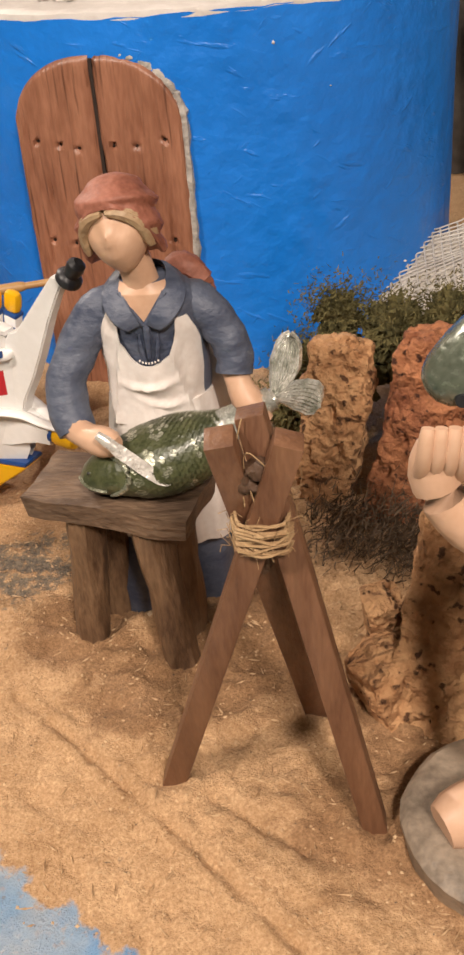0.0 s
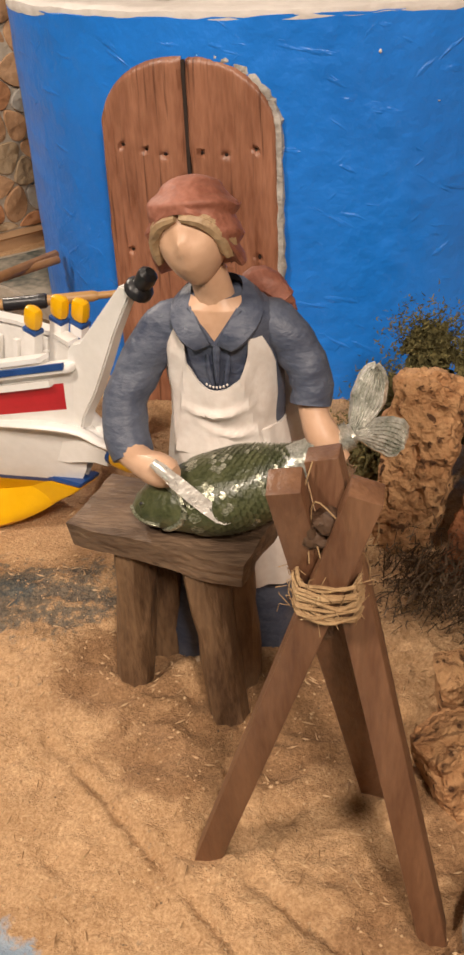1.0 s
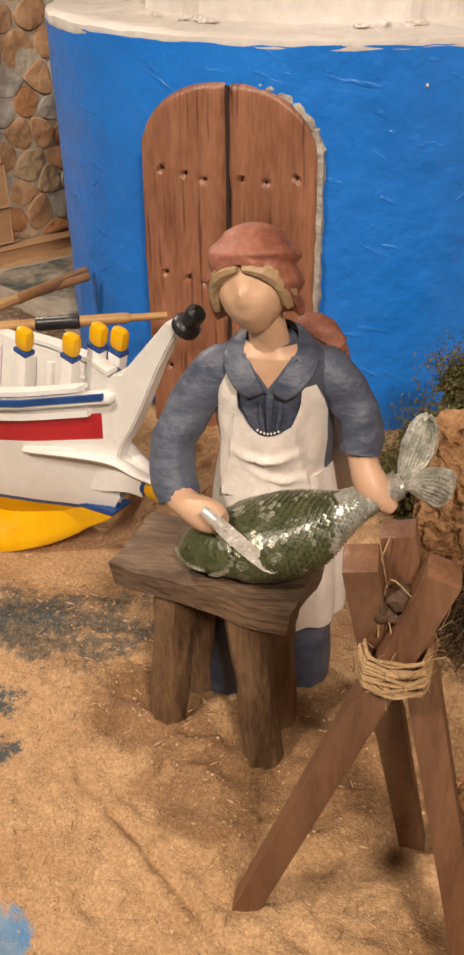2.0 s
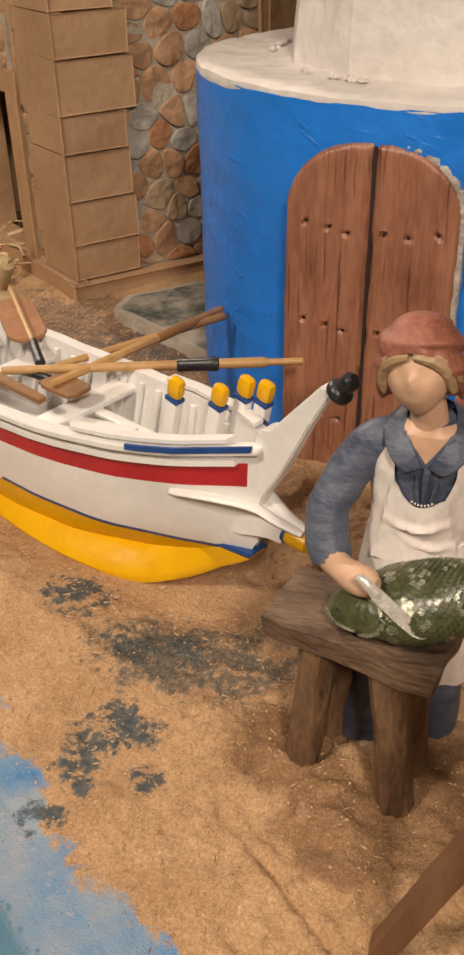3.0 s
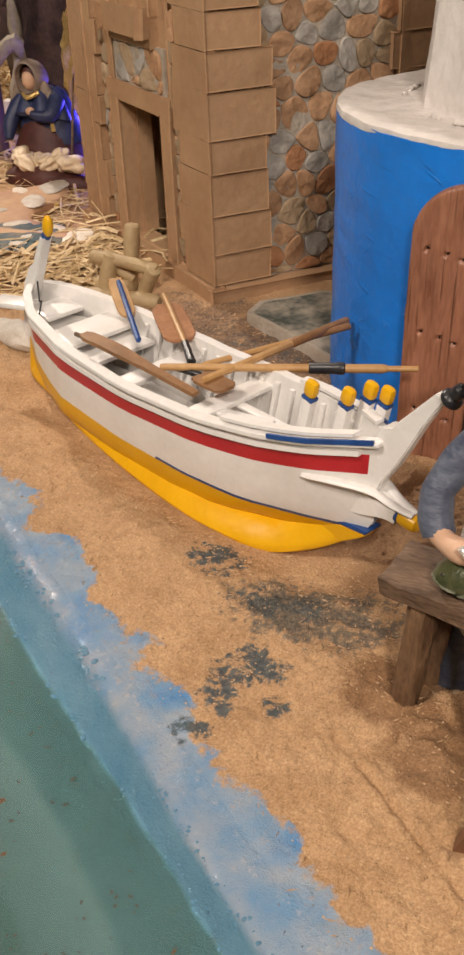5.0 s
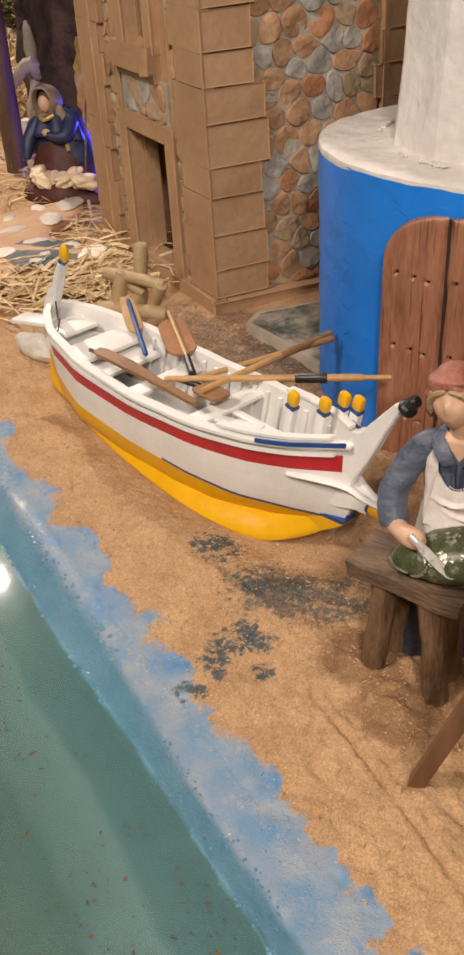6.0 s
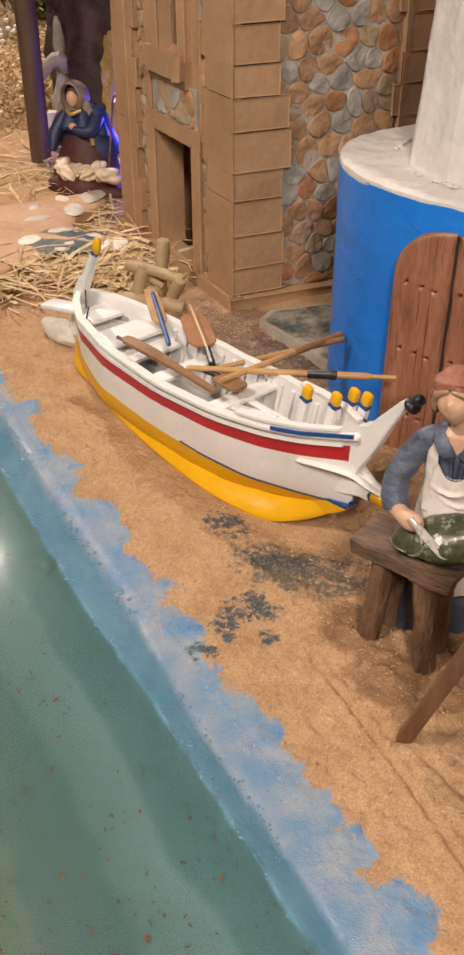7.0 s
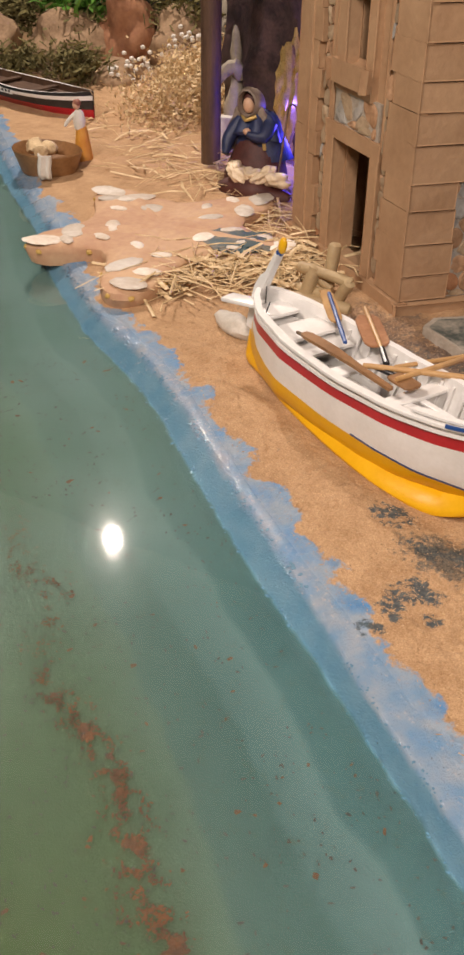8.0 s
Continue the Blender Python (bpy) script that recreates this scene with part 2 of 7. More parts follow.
M["ceil"] = material("pale_ceiling", (0.38, 0.34, 0.3), (0.44, 0.4, 0.35), 2, 0.9, 0.05)


# ---------------------------------------------------------------- mesh helpers
def finish(name, bm, mats, parent=None, label="", smooth=True):
    me = bpy.data.meshes.new(name)
    bm.normal_update()
    bm.to_mesh(me)
    bm.free()
    for m in mats if isinstance(mats, (list, tuple)) else [mats]:
        me.materials.append(m)
    if smooth:
        me.shade_smooth()
        me.set_sharp_from_angle(angle=radians(40))
    ob = new(name, me)
    if parent:
        ob.parent = parent
    if label:
        ob["label"] = label
    return ob


def part(name, bm, mats, parent, label="", smooth=True):
    return finish(name, bm, mats, parent, label, smooth)


def thing(name, label, category, m=Matrix(), group="", kind=""):
    ob = new(name)
    ob.empty_display_size = 0.02
    ob.matrix_world = m
    return tagged(ob, label, category, group, kind)


def solo(name, bm, mats, label, category, group="", kind="", smooth=True):
    return tagged(finish(name, bm, mats, smooth=smooth), label, category, group, kind)


def loft(bm, rings, cap=True, mat=0, closed=True):
    rows = [[bm.verts.new(p) for p in r] for r in rings]
    n = len(rows[0])
    for a, b in zip(rows, rows[1:]):
        for i in range(n if closed else n - 1):
            j = (i + 1) % n
            f = bm.faces.new((a[i], a[j], b[j], b[i]))
            f.material_index = mat
    if cap and closed:
        f = bm.faces.new(list(reversed(rows[0])))
        f.material_index = mat
        f = bm.faces.new(rows[-1])
        f.material_index = mat
    return rows


def ring(c, rx, ry, n=16, ax=(1, 0, 0), ay=(0, 1, 0), wob=0.0, seed=0):
    c, ax, ay = Vector(c), Vector(ax), Vector(ay)
    out = []
    for i in range(n):
        a = 2 * math.pi * i / n
        w = 1 + wob * noise.noise(Vector((math.cos(a) * 1.7 + seed, math.sin(a) * 1.7, c.z * 30)))
        out.append(c + ax * (rx * w * math.cos(a)) + ay * (ry * w * math.sin(a)))
    return out


def tube(bm, pts, radii, n=10, mat=0, flat=1.0, wob=0.0):
    pts = [Vector(p) for p in pts]
    rings = []
    up = Vector((0, 0, 1))
    for i, p in enumerate(pts):
        d = (pts[min(i + 1, len(pts) - 1)] - pts[max(i - 1, 0)]).normalized()
        u = up if abs(d.dot(up)) < 0.9 else Vector((0, 1, 0))
        ax = d.cross(u).normalized()
        ay = ax.cross(d).normalized()
        r = radii[i] if isinstance(radii, (list, tuple)) else radii
        rings.append(ring(p, r, r * flat, n, ax, ay, wob, i))
    return loft(bm, rings, True, mat)


def box(bm, m, sx, sy, sz, bevel=0.0, mat=0, jitter=0.0):
    r = bmesh.ops.create_cube(bm, size=1)
    vs = r["verts"]
    for v in vs:
        v.co = Vector((v.co.x * sx, v.co.y * sy, v.co.z * sz))
        if jitter:
            v.co += Vector([random.uniform(-jitter, jitter) for _ in range(3)])
        v.co = m @ v.co
    faces = {f for v in vs for f in v.link_faces}
    for f in faces:
        f.material_index = mat
    if bevel:
        es = list({e for v in vs for e in v.link_edges})
        r = bmesh.ops.bevel(bm, geom=es, offset=bevel, segments=2, affect="EDGES", profile=0.5)
        for f in r["faces"]:
            f.material_index = mat


def ball(bm, c, rx, ry, rz, mat=0, sub=3, rough=0.0, freq=30.0, m=None):
    r = bmesh.ops.create_icosphere(bm, subdivisions=sub, radius=1)
    for v in r["verts"]:
        k = 1 + (rough * noise.noise(v.co * freq * 0.1 + Vector(c) * 57) if rough else 0)
        p = Vector((v.co.x * rx, v.co.y * ry, v.co.z * rz)) * k
        v.co = (m @ p if m else p) + Vector(c)
    for f in {f for v in r["verts"] for f in v.link_faces}:
        f.material_index = mat
    return r["verts"]


def spline(pts, n):
    """Catmull-Rom through the points."""
    pts = [Vector(p) for p in pts]
    out = []
    k = len(pts) - 1
    for i in range(n):
        t = i / (n - 1) * k
        j = min(int(t), k - 1)
        u = t - j
        p0, p1, p2, p3 = pts[max(j - 1, 0)], pts[j], pts[j + 1], pts[min(j + 2, k)]
        out.append(0.5 * ((2 * p1) + (p2 - p0) * u + (2 * p0 - 5 * p1 + 4 * p2 - p3) * u * u + (3 * p1 - p0 - 3 * p2 + p3) * u ** 3))
    return out


def lerp_table(table, x):
    xs, ys = zip(*table)
    return float(np.interp(x, xs, ys))


# ---------------------------------------------------------------- ground and water
SHORE = [(-3.4, 2.95), (-1.487, 1.350), (-1.231, 1.151), (-1.097, 1.016), (-0.985, 0.928), (-0.875, 0.843), (-0.725, 0.757), (-0.624, 0.686), (-0.545, 0.618),
         (-0.437, 0.529), (-0.336, 0.450), (-0.234, 0.377), (-0.154, 0.314), (-0.087, 0.263), (-0.031, 0.218), (0.30, -0.03), (1.4, -0.85)]


def shore_distance(x, y):
    best, sign = 9.0, 1
    for (ax, ay), (bx, by) in zip(SHORE, SHORE[1:]):
        dx, dy = bx - ax, by - ay
        t = max(0, min(1, ((x - ax) * dx + (y - ay) * dy) / (dx * dx + dy * dy)))
        px, py = x - ax - t * dx, y - ay - t * dy
        d = math.hypot(px, py)
        if d < best:
            best, sign = d, (1 if dx * py - dy * px > 0 else -1)
    return best * sign


def seg_distance(x, y, a, b):
    dx, dy = b[0] - a[0], b[1] - a[1]
    t = max(0, min(1, ((x - a[0]) * dx + (y - a[1]) * dy) / (dx * dx + dy * dy)))
    return math.hypot(x - a[0] - t * dx, y - a[1] - t * dy)


def brink(x):
    """How far inland the painted slope reaches."""
    return float(np.interp(x, [-1.2, -0.9, -0.5, -0.33, -0.23, -0.16, 0.1], [0.020, 0.022, 0.025, 0.026, 0.016, 0.011, 0.010]))


def ground_height(x, y, d):
    if d < 0.06:
        w = brink(x)
        base = float(np.interp(d, [-0.5, -0.16, -0.05, -0.012, 0.0, w * 0.85, w * 1.2, 0.06], [-0.062, -0.06, -0.050, -0.04, -0.0305, -0.012, -0.006, -0.002]))
    else:
        base = float(np.interp(d, [0.06, 0.09, 0.5, 1.0], [-0.002, 0.0, 0.008, 0.014]))
    k = max(0.0, min(1.0, (d - 0.02) / 0.06))
    p = Vector((x, y, 0))
    h = 0.0036 * noise.noise(p * 11) + 0.0020 * noise.noise(p * 31) + 0.0022 * noise.noise(p * 74) + 0.0024 * noise.noise(p * 170) + 0.0012 * noise.noise(p * 330) - 0.006 * max(0, noise.noise(p * 47 + Vector((5, 2, 0))) - 0.32)
    # smoothed sand under the boat, heaped a little along its side
    sb = seg_distance(x, y, (-0.535, 0.836), (-0.17, 0.645))
    kb = max(0.0, min(1.0, (sb - 0.045) / 0.035))
    h = h * (0.25 + 0.75 * kb) - 0.009 * (1 - kb)
    # sand trodden round the bench, scuffed by the tripod feet
    tread = math.exp(-(((x + 0.025) / 0.10) ** 2 + ((y - 0.480) / 0.06) ** 2))
    h += tread * (0.0065 * noise.noise(p * 42 + Vector((2, 7, 0))) + 0.0030 * noise.noise(p * 95)) - 0.004 * tread
    h += 0.006 * math.exp(-((x + 0.025) ** 2 + (y - 0.415) ** 2) / 0.0012)
    h += 0.008 * math.exp(-((x + 0.105) ** 2 + (y - 0.495) ** 2) / 0.0009)
    for fx, fy in ((-0.006, 0.388), (0.101, 0.357), (0.073, 0.435)):
        r2 = (x - fx) ** 2 + (y - fy) ** 2
        if r2 < 0.004:
            h += 0.0055 * math.exp(-(math.sqrt(r2) - 0.014) ** 2 / 0.00005) * (0.6 + 1.3 * noise.noise(p * 70)) - 0.002 * math.exp(-r2 / 0.00008)
    # edge of the board under the sand
    wv = 0.003 * noise.noise(p * 25)
    g = min(seg_distance(x, y + wv, (-0.100, 0.446), (0.001, 0.355)), seg_distance(x, y + wv, (0.001, 0.355), (0.093, 0.268)))
    h -= 0.006 * math.exp(-(g / 0.0022) ** 2) * (0.75 + 0.9 * noise.noise(p * 40))
    h += 0.0018 * math.exp(-((g - 0.006) / 0.003) ** 2)
    g = seg_distance(x, y + 0.004 * noise.noise(p * 25), (0.017, 0.376), (0.066, 0.344))
    h -= 0.005 * math.exp(-(g / 0.0026) ** 2)
    return base + h * k


def graded(lo, hi, a, b, fine, coarse):
    xs = list(np.arange(a, b, fine))
    x, s = b, fine
    while x < hi:
        xs.append(x)
        s = min(s * 1.12, coarse)
        x += s
    xs.append(hi)
    x, s = a, fine
    while x > lo:
        s = min(s * 1.12, coarse)
        x -= s
        xs.insert(0, max(x, lo))
    return xs


def build_ground():
    xs = graded(-3.2, 1.2, -0.66, 0.19, 0.0026, 0.05)
    ys = graded(-1.0, 3.2, 0.24, 0.90, 0.0026, 0.05)
    verts, shore, slope = [], [], []
    for y in ys:
        for x in xs:
            d = shore_distance(x, y)
            shore.append(d)
            slope.append(d / brink(x))
            verts.append((x, y, ground_height(x, y, d)))
    nx = len(xs)
    faces = [(j * nx + i, j * nx + i + 1, (j + 1) * nx + i + 1, (j + 1) * nx + i) for j in range(len(ys) - 1) for i in range(nx - 1)]
    me = bpy.data.meshes.new("ground")
    me.from_pydata(verts, [], faces)
    at = me.attributes.new("shore", "FLOAT", "POINT")
    at.data.foreach_set("value", shore)
    at = me.attributes.new("slope", "FLOAT", "POINT")
    at.data.foreach_set("value", slope)
    me.shade_smooth()
    me.materials.append(ground_material())
    ob = new("ground", me)
    return tagged(ob, "sandy sawdust beach sloping into blue painted shallows", "ground", kind="structure")


def ground_material():
    m = bpy.data.materials.new("sand_and_painted_shore")
    m.use_nodes = True
    nt = m.node_tree
    n, l = nt.nodes, nt.links
    b = n["Principled BSDF"]
    tc = n.new("ShaderNodeTexCoord")
    at = n.new("ShaderNodeAttribute")
    at.attribute_name = "shore"
    shore = at.outputs["Fac"]
    at = n.new("ShaderNodeAttribute")
    at.attribute_name = "slope"
    rise = at.outputs["Fac"]
    geo = n.new("ShaderNodeSeparateXYZ")
    l.new(tc.outputs["Object"], geo.inputs[0])

    def tex(scale, detail=5, rough=0.5):
        t = n.new("ShaderNodeTexNoise")
        t.inputs["Scale"].default_value, t.inputs["Detail"].default_value, t.inputs["Roughness"].default_value = scale, detail, rough
        l.new(tc.outputs["Object"], t.inputs["Vector"])
        return t.outputs["Fac"]

    def ramp(fac, stops):
        r = n.new("ShaderNodeValToRGB")
        while len(r.color_ramp.elements) < len(stops):
            r.color_ramp.elements.new(0.5)
        for e, (p, c) in zip(r.color_ramp.elements, stops):
            e.position, e.color = p, (*c, 1)
        l.new(fac, r.inputs[0])
        return r.outputs[0]

    def mix(fac, a, c):
        x = n.new("ShaderNodeMix")
        x.data_type = "RGBA"
        l.new(fac, x.inputs[0])
        l.new(a, x.inputs[6])
        l.new(c, x.inputs[7])
        return x.outputs[2]

    def calc(op, a, c=0.0):
        x = n.new("ShaderNodeMath")
        x.operation = op
        for s, v in zip(x.inputs, (a, c)):
            if isinstance(v, (int, float)):
                s.default_value = v
            else:
                l.new(v, s)
        return x.outputs[0]

    def band(v, lo, hi):
        k = n.new("ShaderNodeMapRange")
        k.inputs[1].default_value, k.inputs[2].default_value = lo, hi
        l.new(v, k.inputs[0])
        return k.outputs[0]

    def spot(cx, cy, rx, ry):
        ax = calc("MULTIPLY", calc("SUBTRACT", geo.outputs[0], cx), 1 / rx)
        ay = calc("MULTIPLY", calc("SUBTRACT", geo.outputs[1], cy), 1 / ry)
        return calc("MAXIMUM", calc("SUBTRACT", 1.0, calc("ADD", calc("MULTIPLY", ax, ax), calc("MULTIPLY", ay, ay))), -0.6)

    grain = tex(520, 3, 0.75)
    sand = mix(band(tex(21, 9, 0.72), 0.36, 0.62), ramp(grain, [(0.28, (0.27, 0.145, 0.064)), (0.5, (0.40, 0.235, 0.115)), (0.74, (0.54, 0.345, 0.188))]), ramp(grain, [(0.28, (0.36, 0.210, 0.106)), (0.5, (0.53, 0.330, 0.175)), (0.74, (0.70, 0.48, 0.285))]))
    pale = ramp(tex(26, 6, 0.6), [(0.36, (0.16, 0.28, 0.43)), (0.62, (0.29, 0.345, 0.41))])
    strong = ramp(tex(60, 4), [(0.3, (0.055, 0.21, 0.46)), (0.7, (0.12, 0.28, 0.47))])
    near = calc("MULTIPLY", band(shore, 0.085, 0.03), 0.22)
    blue = mix(band(calc("ADD", tex(17, 7, 0.6), near), 0.44, 0.64), strong, pale)
    slope = ramp(tex(24, 4), [(0.3, (0.095, 0.225, 0.335)), (0.7, (0.145, 0.280, 0.375))])
    blue = mix(band(calc("ADD", rise, calc("MULTIPLY", calc("SUBTRACT", tex(30), 0.5), 0.5)), 0.85, 1.15), slope, blue)
    # sand dust drifting over the paint near its upper edge
    wob = calc("ADD", calc("MULTIPLY", calc("SUBTRACT", tex(15, 5, 0.55), 0.5), 0.135), calc("MULTIPLY", calc("SUBTRACT", tex(85, 6, 0.65), 0.5), 0.03))
    edge = calc("ADD", shore, wob)
    is_sand = band(edge, 0.058, 0.064)
    dust = calc("MULTIPLY", band(edge, 0.02, 0.06), band(tex(150, 6, 0.75), 0.56, 0.64))
    col = mix(calc("MAXIMUM", is_sand, calc("MULTIPLY", dust, 0.55)), blue, sand)
    # dark teal paint showing through worn sand
    zone = spot(-0.30, 1.0, 0.14, 0.07)
    for place in ((-0.180, 0.490, 0.040, 0.026), (-0.192, 0.452, 0.022, 0.026), (-0.147, 0.457, 0.017, 0.014), (-0.197, 0.419, 0.018, 0.016), (-0.250, 0.604, 0.036, 0.030), (-0.188, 0.561, 0.050, 0.026)):
        zone = calc("MAXIMUM", zone, spot(*place))
    patch = calc("ADD", calc("ADD", calc("MULTIPLY", tex(48, 9, 0.7), 0.6), calc("MULTIPLY", tex(150, 8, 0.75), 0.4)), calc("MULTIPLY", zone, 0.15))
    dark = ramp(tex(200), [(0.4, (0.022, 0.050, 0.068)), (0.65, (0.075, 0.105, 0.115))])
    col = mix(calc("MULTIPLY", band(patch, 0.575, 0.625), 0.9), col, dark)
    gz = calc("MAXIMUM", spot(-0.150, 0.560, 0.095, 0.050), calc("MAXIMUM", spot(-0.36, 0.93, 0.17, 0.08), calc("MULTIPLY", spot(-0.40, 1.0, 0.3, 0.12), 0.6)))
    gp = calc("ADD", calc("ADD", calc("MULTIPLY", tex(55, 8, 0.7), 0.55), calc("MULTIPLY", tex(210, 6, 0.8), 0.45)), calc("MULTIPLY", gz, 0.145))
    grey = ramp(tex(420), [(0.4, (0.035, 0.045, 0.047)), (0.65, (0.17, 0.15, 0.12))])
    col = mix(calc("MULTIPLY", band(gp, 0.55, 0.62), 0.85), col, grey)
    # brown soaked patch trodden round the bench, plus shade painted beside the cork
    soak_shade = calc("ADD", tex(16, 8, 0.65), calc("MULTIPLY", calc("MAXIMUM", spot(-0.005, 0.48, 0.13, 0.070), spot(0.118, 0.390, 0.070, 0.110)), 0.26))
    col = mix(calc("MULTIPLY", calc("MULTIPLY", band(soak_shade, 0.53, 0.67), is_sand), 0.70), col, ramp(grain, [(0.3, (0.115, 0.050, 0.019)), (0.7, (0.275, 0.140, 0.060))]))
    # brown gravelly soil round the house and behind the boat
    soil = calc("ADD", tex(28, 8, 0.7), calc("MULTIPLY", calc("MAXIMUM", spot(-0.40, 1.02, 0.24, 0.12), spot(-0.30, 0.93, 0.20, 0.08)), 0.20))
    col = mix(calc("MULTIPLY", band(soil, 0.54, 0.64), 0.65), col, ramp(tex(300, 3, 0.8), [(0.35, (0.075, 0.038, 0.022)), (0.5, (0.19, 0.105, 0.062)), (0.68, (0.38, 0.25, 0.165))]))
    # scattered dark specks
    col = mix(calc("MULTIPLY", band(tex(330, 2, 0.5), 0.735, 0.75), 0.8), col, ramp(grain, [(0.0, (0.04, 0.035, 0.03)), (1.0, (0.07, 0.06, 0.05))]))
    # painted bed: bands along the shore, greener away from it
    wav = calc("ADD", shore, calc("MULTIPLY", calc("SUBTRACT", tex(4.5, 3), 0.5), 0.075))
    bed = ramp(calc("MULTIPLY", wav, -2.0), [(0.0, (0.062, 0.130, 0.142)), (0.03, (0.046, 0.100, 0.105)), (0.10, (0.052, 0.110, 0.112)), (0.115, (0.084, 0.146, 0.148)), (0.20, (0.064, 0.116, 0.112)), (0.215, (0.050, 0.096, 0.090)), (0.32, (0.060, 0.104, 0.090)), (0.335, (0.076, 0.118, 0.092)), (0.45, (0.060, 0.092, 0.054)), (1.0, (0.054, 0.076, 0.024))])
    bed = mix(calc("MULTIPLY", band(tex(85, 7, 0.7), 0.56, 0.72), 0.35), bed, ramp(grain, [(0.0, (0.05, 0.06, 0.035)), (1.0, (0.09, 0.09, 0.05))]))
    # bed made paler to the left, painting in the water's reflected light
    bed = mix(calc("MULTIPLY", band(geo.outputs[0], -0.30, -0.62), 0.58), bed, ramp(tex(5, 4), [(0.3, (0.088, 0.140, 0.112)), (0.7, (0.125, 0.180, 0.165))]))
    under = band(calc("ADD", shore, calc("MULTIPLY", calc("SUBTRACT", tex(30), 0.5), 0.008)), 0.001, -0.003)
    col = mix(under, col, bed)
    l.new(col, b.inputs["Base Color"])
    gloss = calc("ADD", 0.085, calc("MULTIPLY", band(shore, 0.028, 0.05), 0.26))
    dry = calc("MAXIMUM", is_sand, dust)
    l.new(calc("ADD", calc("MULTIPLY", dry, 0.9), calc("MULTIPLY", calc("SUBTRACT", 1.0, dry), gloss)), b.inputs["Roughness"])
    # thick wavy varnish along the brink of the paint
    bell = calc("MULTIPLY", band(calc("ABSOLUTE", calc("SUBTRACT", calc("ADD", rise, calc("MULTIPLY", calc("SUBTRACT", tex(40), 0.5), 0.8)), 1.1)), 0.45, 0.15), calc("SUBTRACT", 1.0, dry))
    l.new(bell, b.inputs["Coat Weight"])
    b.inputs["Coat Roughness"].default_value = 0.11
    cn = n.new("ShaderNodeBump")
    cn.inputs["Strength"].default_value, cn.inputs["Distance"].default_value = 1.0, 0.0034
    l.new(tex(120, 2, 0.5), cn.inputs["Height"])
    l.new(cn.outputs[0], b.inputs["Coat Normal"])
    bp = n.new("ShaderNodeBump")
    bp.inputs["Strength"].default_value, bp.inputs["Distance"].default_value = 0.8, 0.002
    l.new(calc("ADD", tex(330, 4, 0.75), calc("ADD", tex(75, 4), calc("MULTIPLY", tex(900, 2), 0.5))), bp.inputs["Height"])
    l.new(bp.outputs[0], b.inputs["Normal"])
    return m


build_ground()


def build_water():
    m = bpy.data.materials.new("clear_water")
    m.use_nodes = True
    n, l = m.node_tree.nodes, m.node_tree.links
    b = n["Principled BSDF"]
    b.inputs["Base Color"].default_value = (0.93, 0.98, 0.96, 1)
    b.inputs["Transmission Weight"].default_value = 1.0
    b.inputs["IOR"].default_value = 1.33
    b.inputs["Coat Weight"].default_value = 0.03
    b.inputs["Coat IOR"].default_value = 1.33
    b.inputs["Coat Roughness"].default_value = 0.17
    b.inputs["Roughness"].default_value = 0.03
    tc = n.new("ShaderNodeTexCoord")
    t = n.new("ShaderNodeTexNoise")
    t.inputs["Scale"].default_value, t.inputs["Detail"].default_value = 9, 3
    l.new(tc.outputs["Object"], t.inputs["Vector"])
    bp = n.new("ShaderNodeBump")
    bp.inputs["Strength"].default_value, bp.inputs["Distance"].default_value = 0.03, 0.01
    l.new(t.outputs["Fac"], bp.inputs["Height"])
    l.new(bp.outputs[0], b.inputs["Normal"])
    bm = bmesh.new()
    inland = [(x + 0.020, y + 0.027) for x, y in SHORE]
    verts = [bm.verts.new((x, y, -0.03)) for x, y in inland + [(1.2, -1.0), (-3.2, -1.0)]]
    f = bm.faces.new(verts)
    f.normal_update()
    if f.normal.z < 0:
        f.normal_flip()
    ob = solo("water", bm, m, "still shallow greenish water with a few specks", "water", kind="structure", smooth=False)
    ob.visible_shadow = False


build_water()

# ---------------------------------------------------------------- room round the display
def wall_box(name, m, sx, sy, sz, mat, label):
    bm = bmesh.new()
    box(bm, m, sx, sy, sz)
    return solo(name, bm, mat, label, name.split("_")[0], kind="structure", smooth=False)


wall_box("wall_north", pose(-1, 3.3, 0.9), 6.4, 0.1, 3.6, M["backdrop"], "dark cloth backdrop behind the display")
wall_box("wall_south", pose(-1, -2.6, 0.9), 6.4, 0.1, 3.6, M["room"], "plain cream wall of the room")
wall_box("wall_west", pose(-4.15, 0.35, 0.9), 0.1, 5.8, 3.6, M["room"], "plain cream side wall of the room")
wall_box("wall_east", pose(2.15, 0.35, 0.9), 0.1, 5.8, 3.6, M["room"], "plain cream side wall of the room")
wall_box("ceiling", pose(-1, 0.35, 2.75), 6.4, 6.0, 0.1, M["ceil"], "pale plain ceiling of the room")
wall_box("floor", pose(-1, 0.35, -0.9), 6.4, 6.0, 0.1, M["room"], "plain cream floor of the room")

# ---------------------------------------------------------------- windmill
CX, CY, CA, CB, CH = -0.03, 0.985, 0.232, 0.175, 0.296


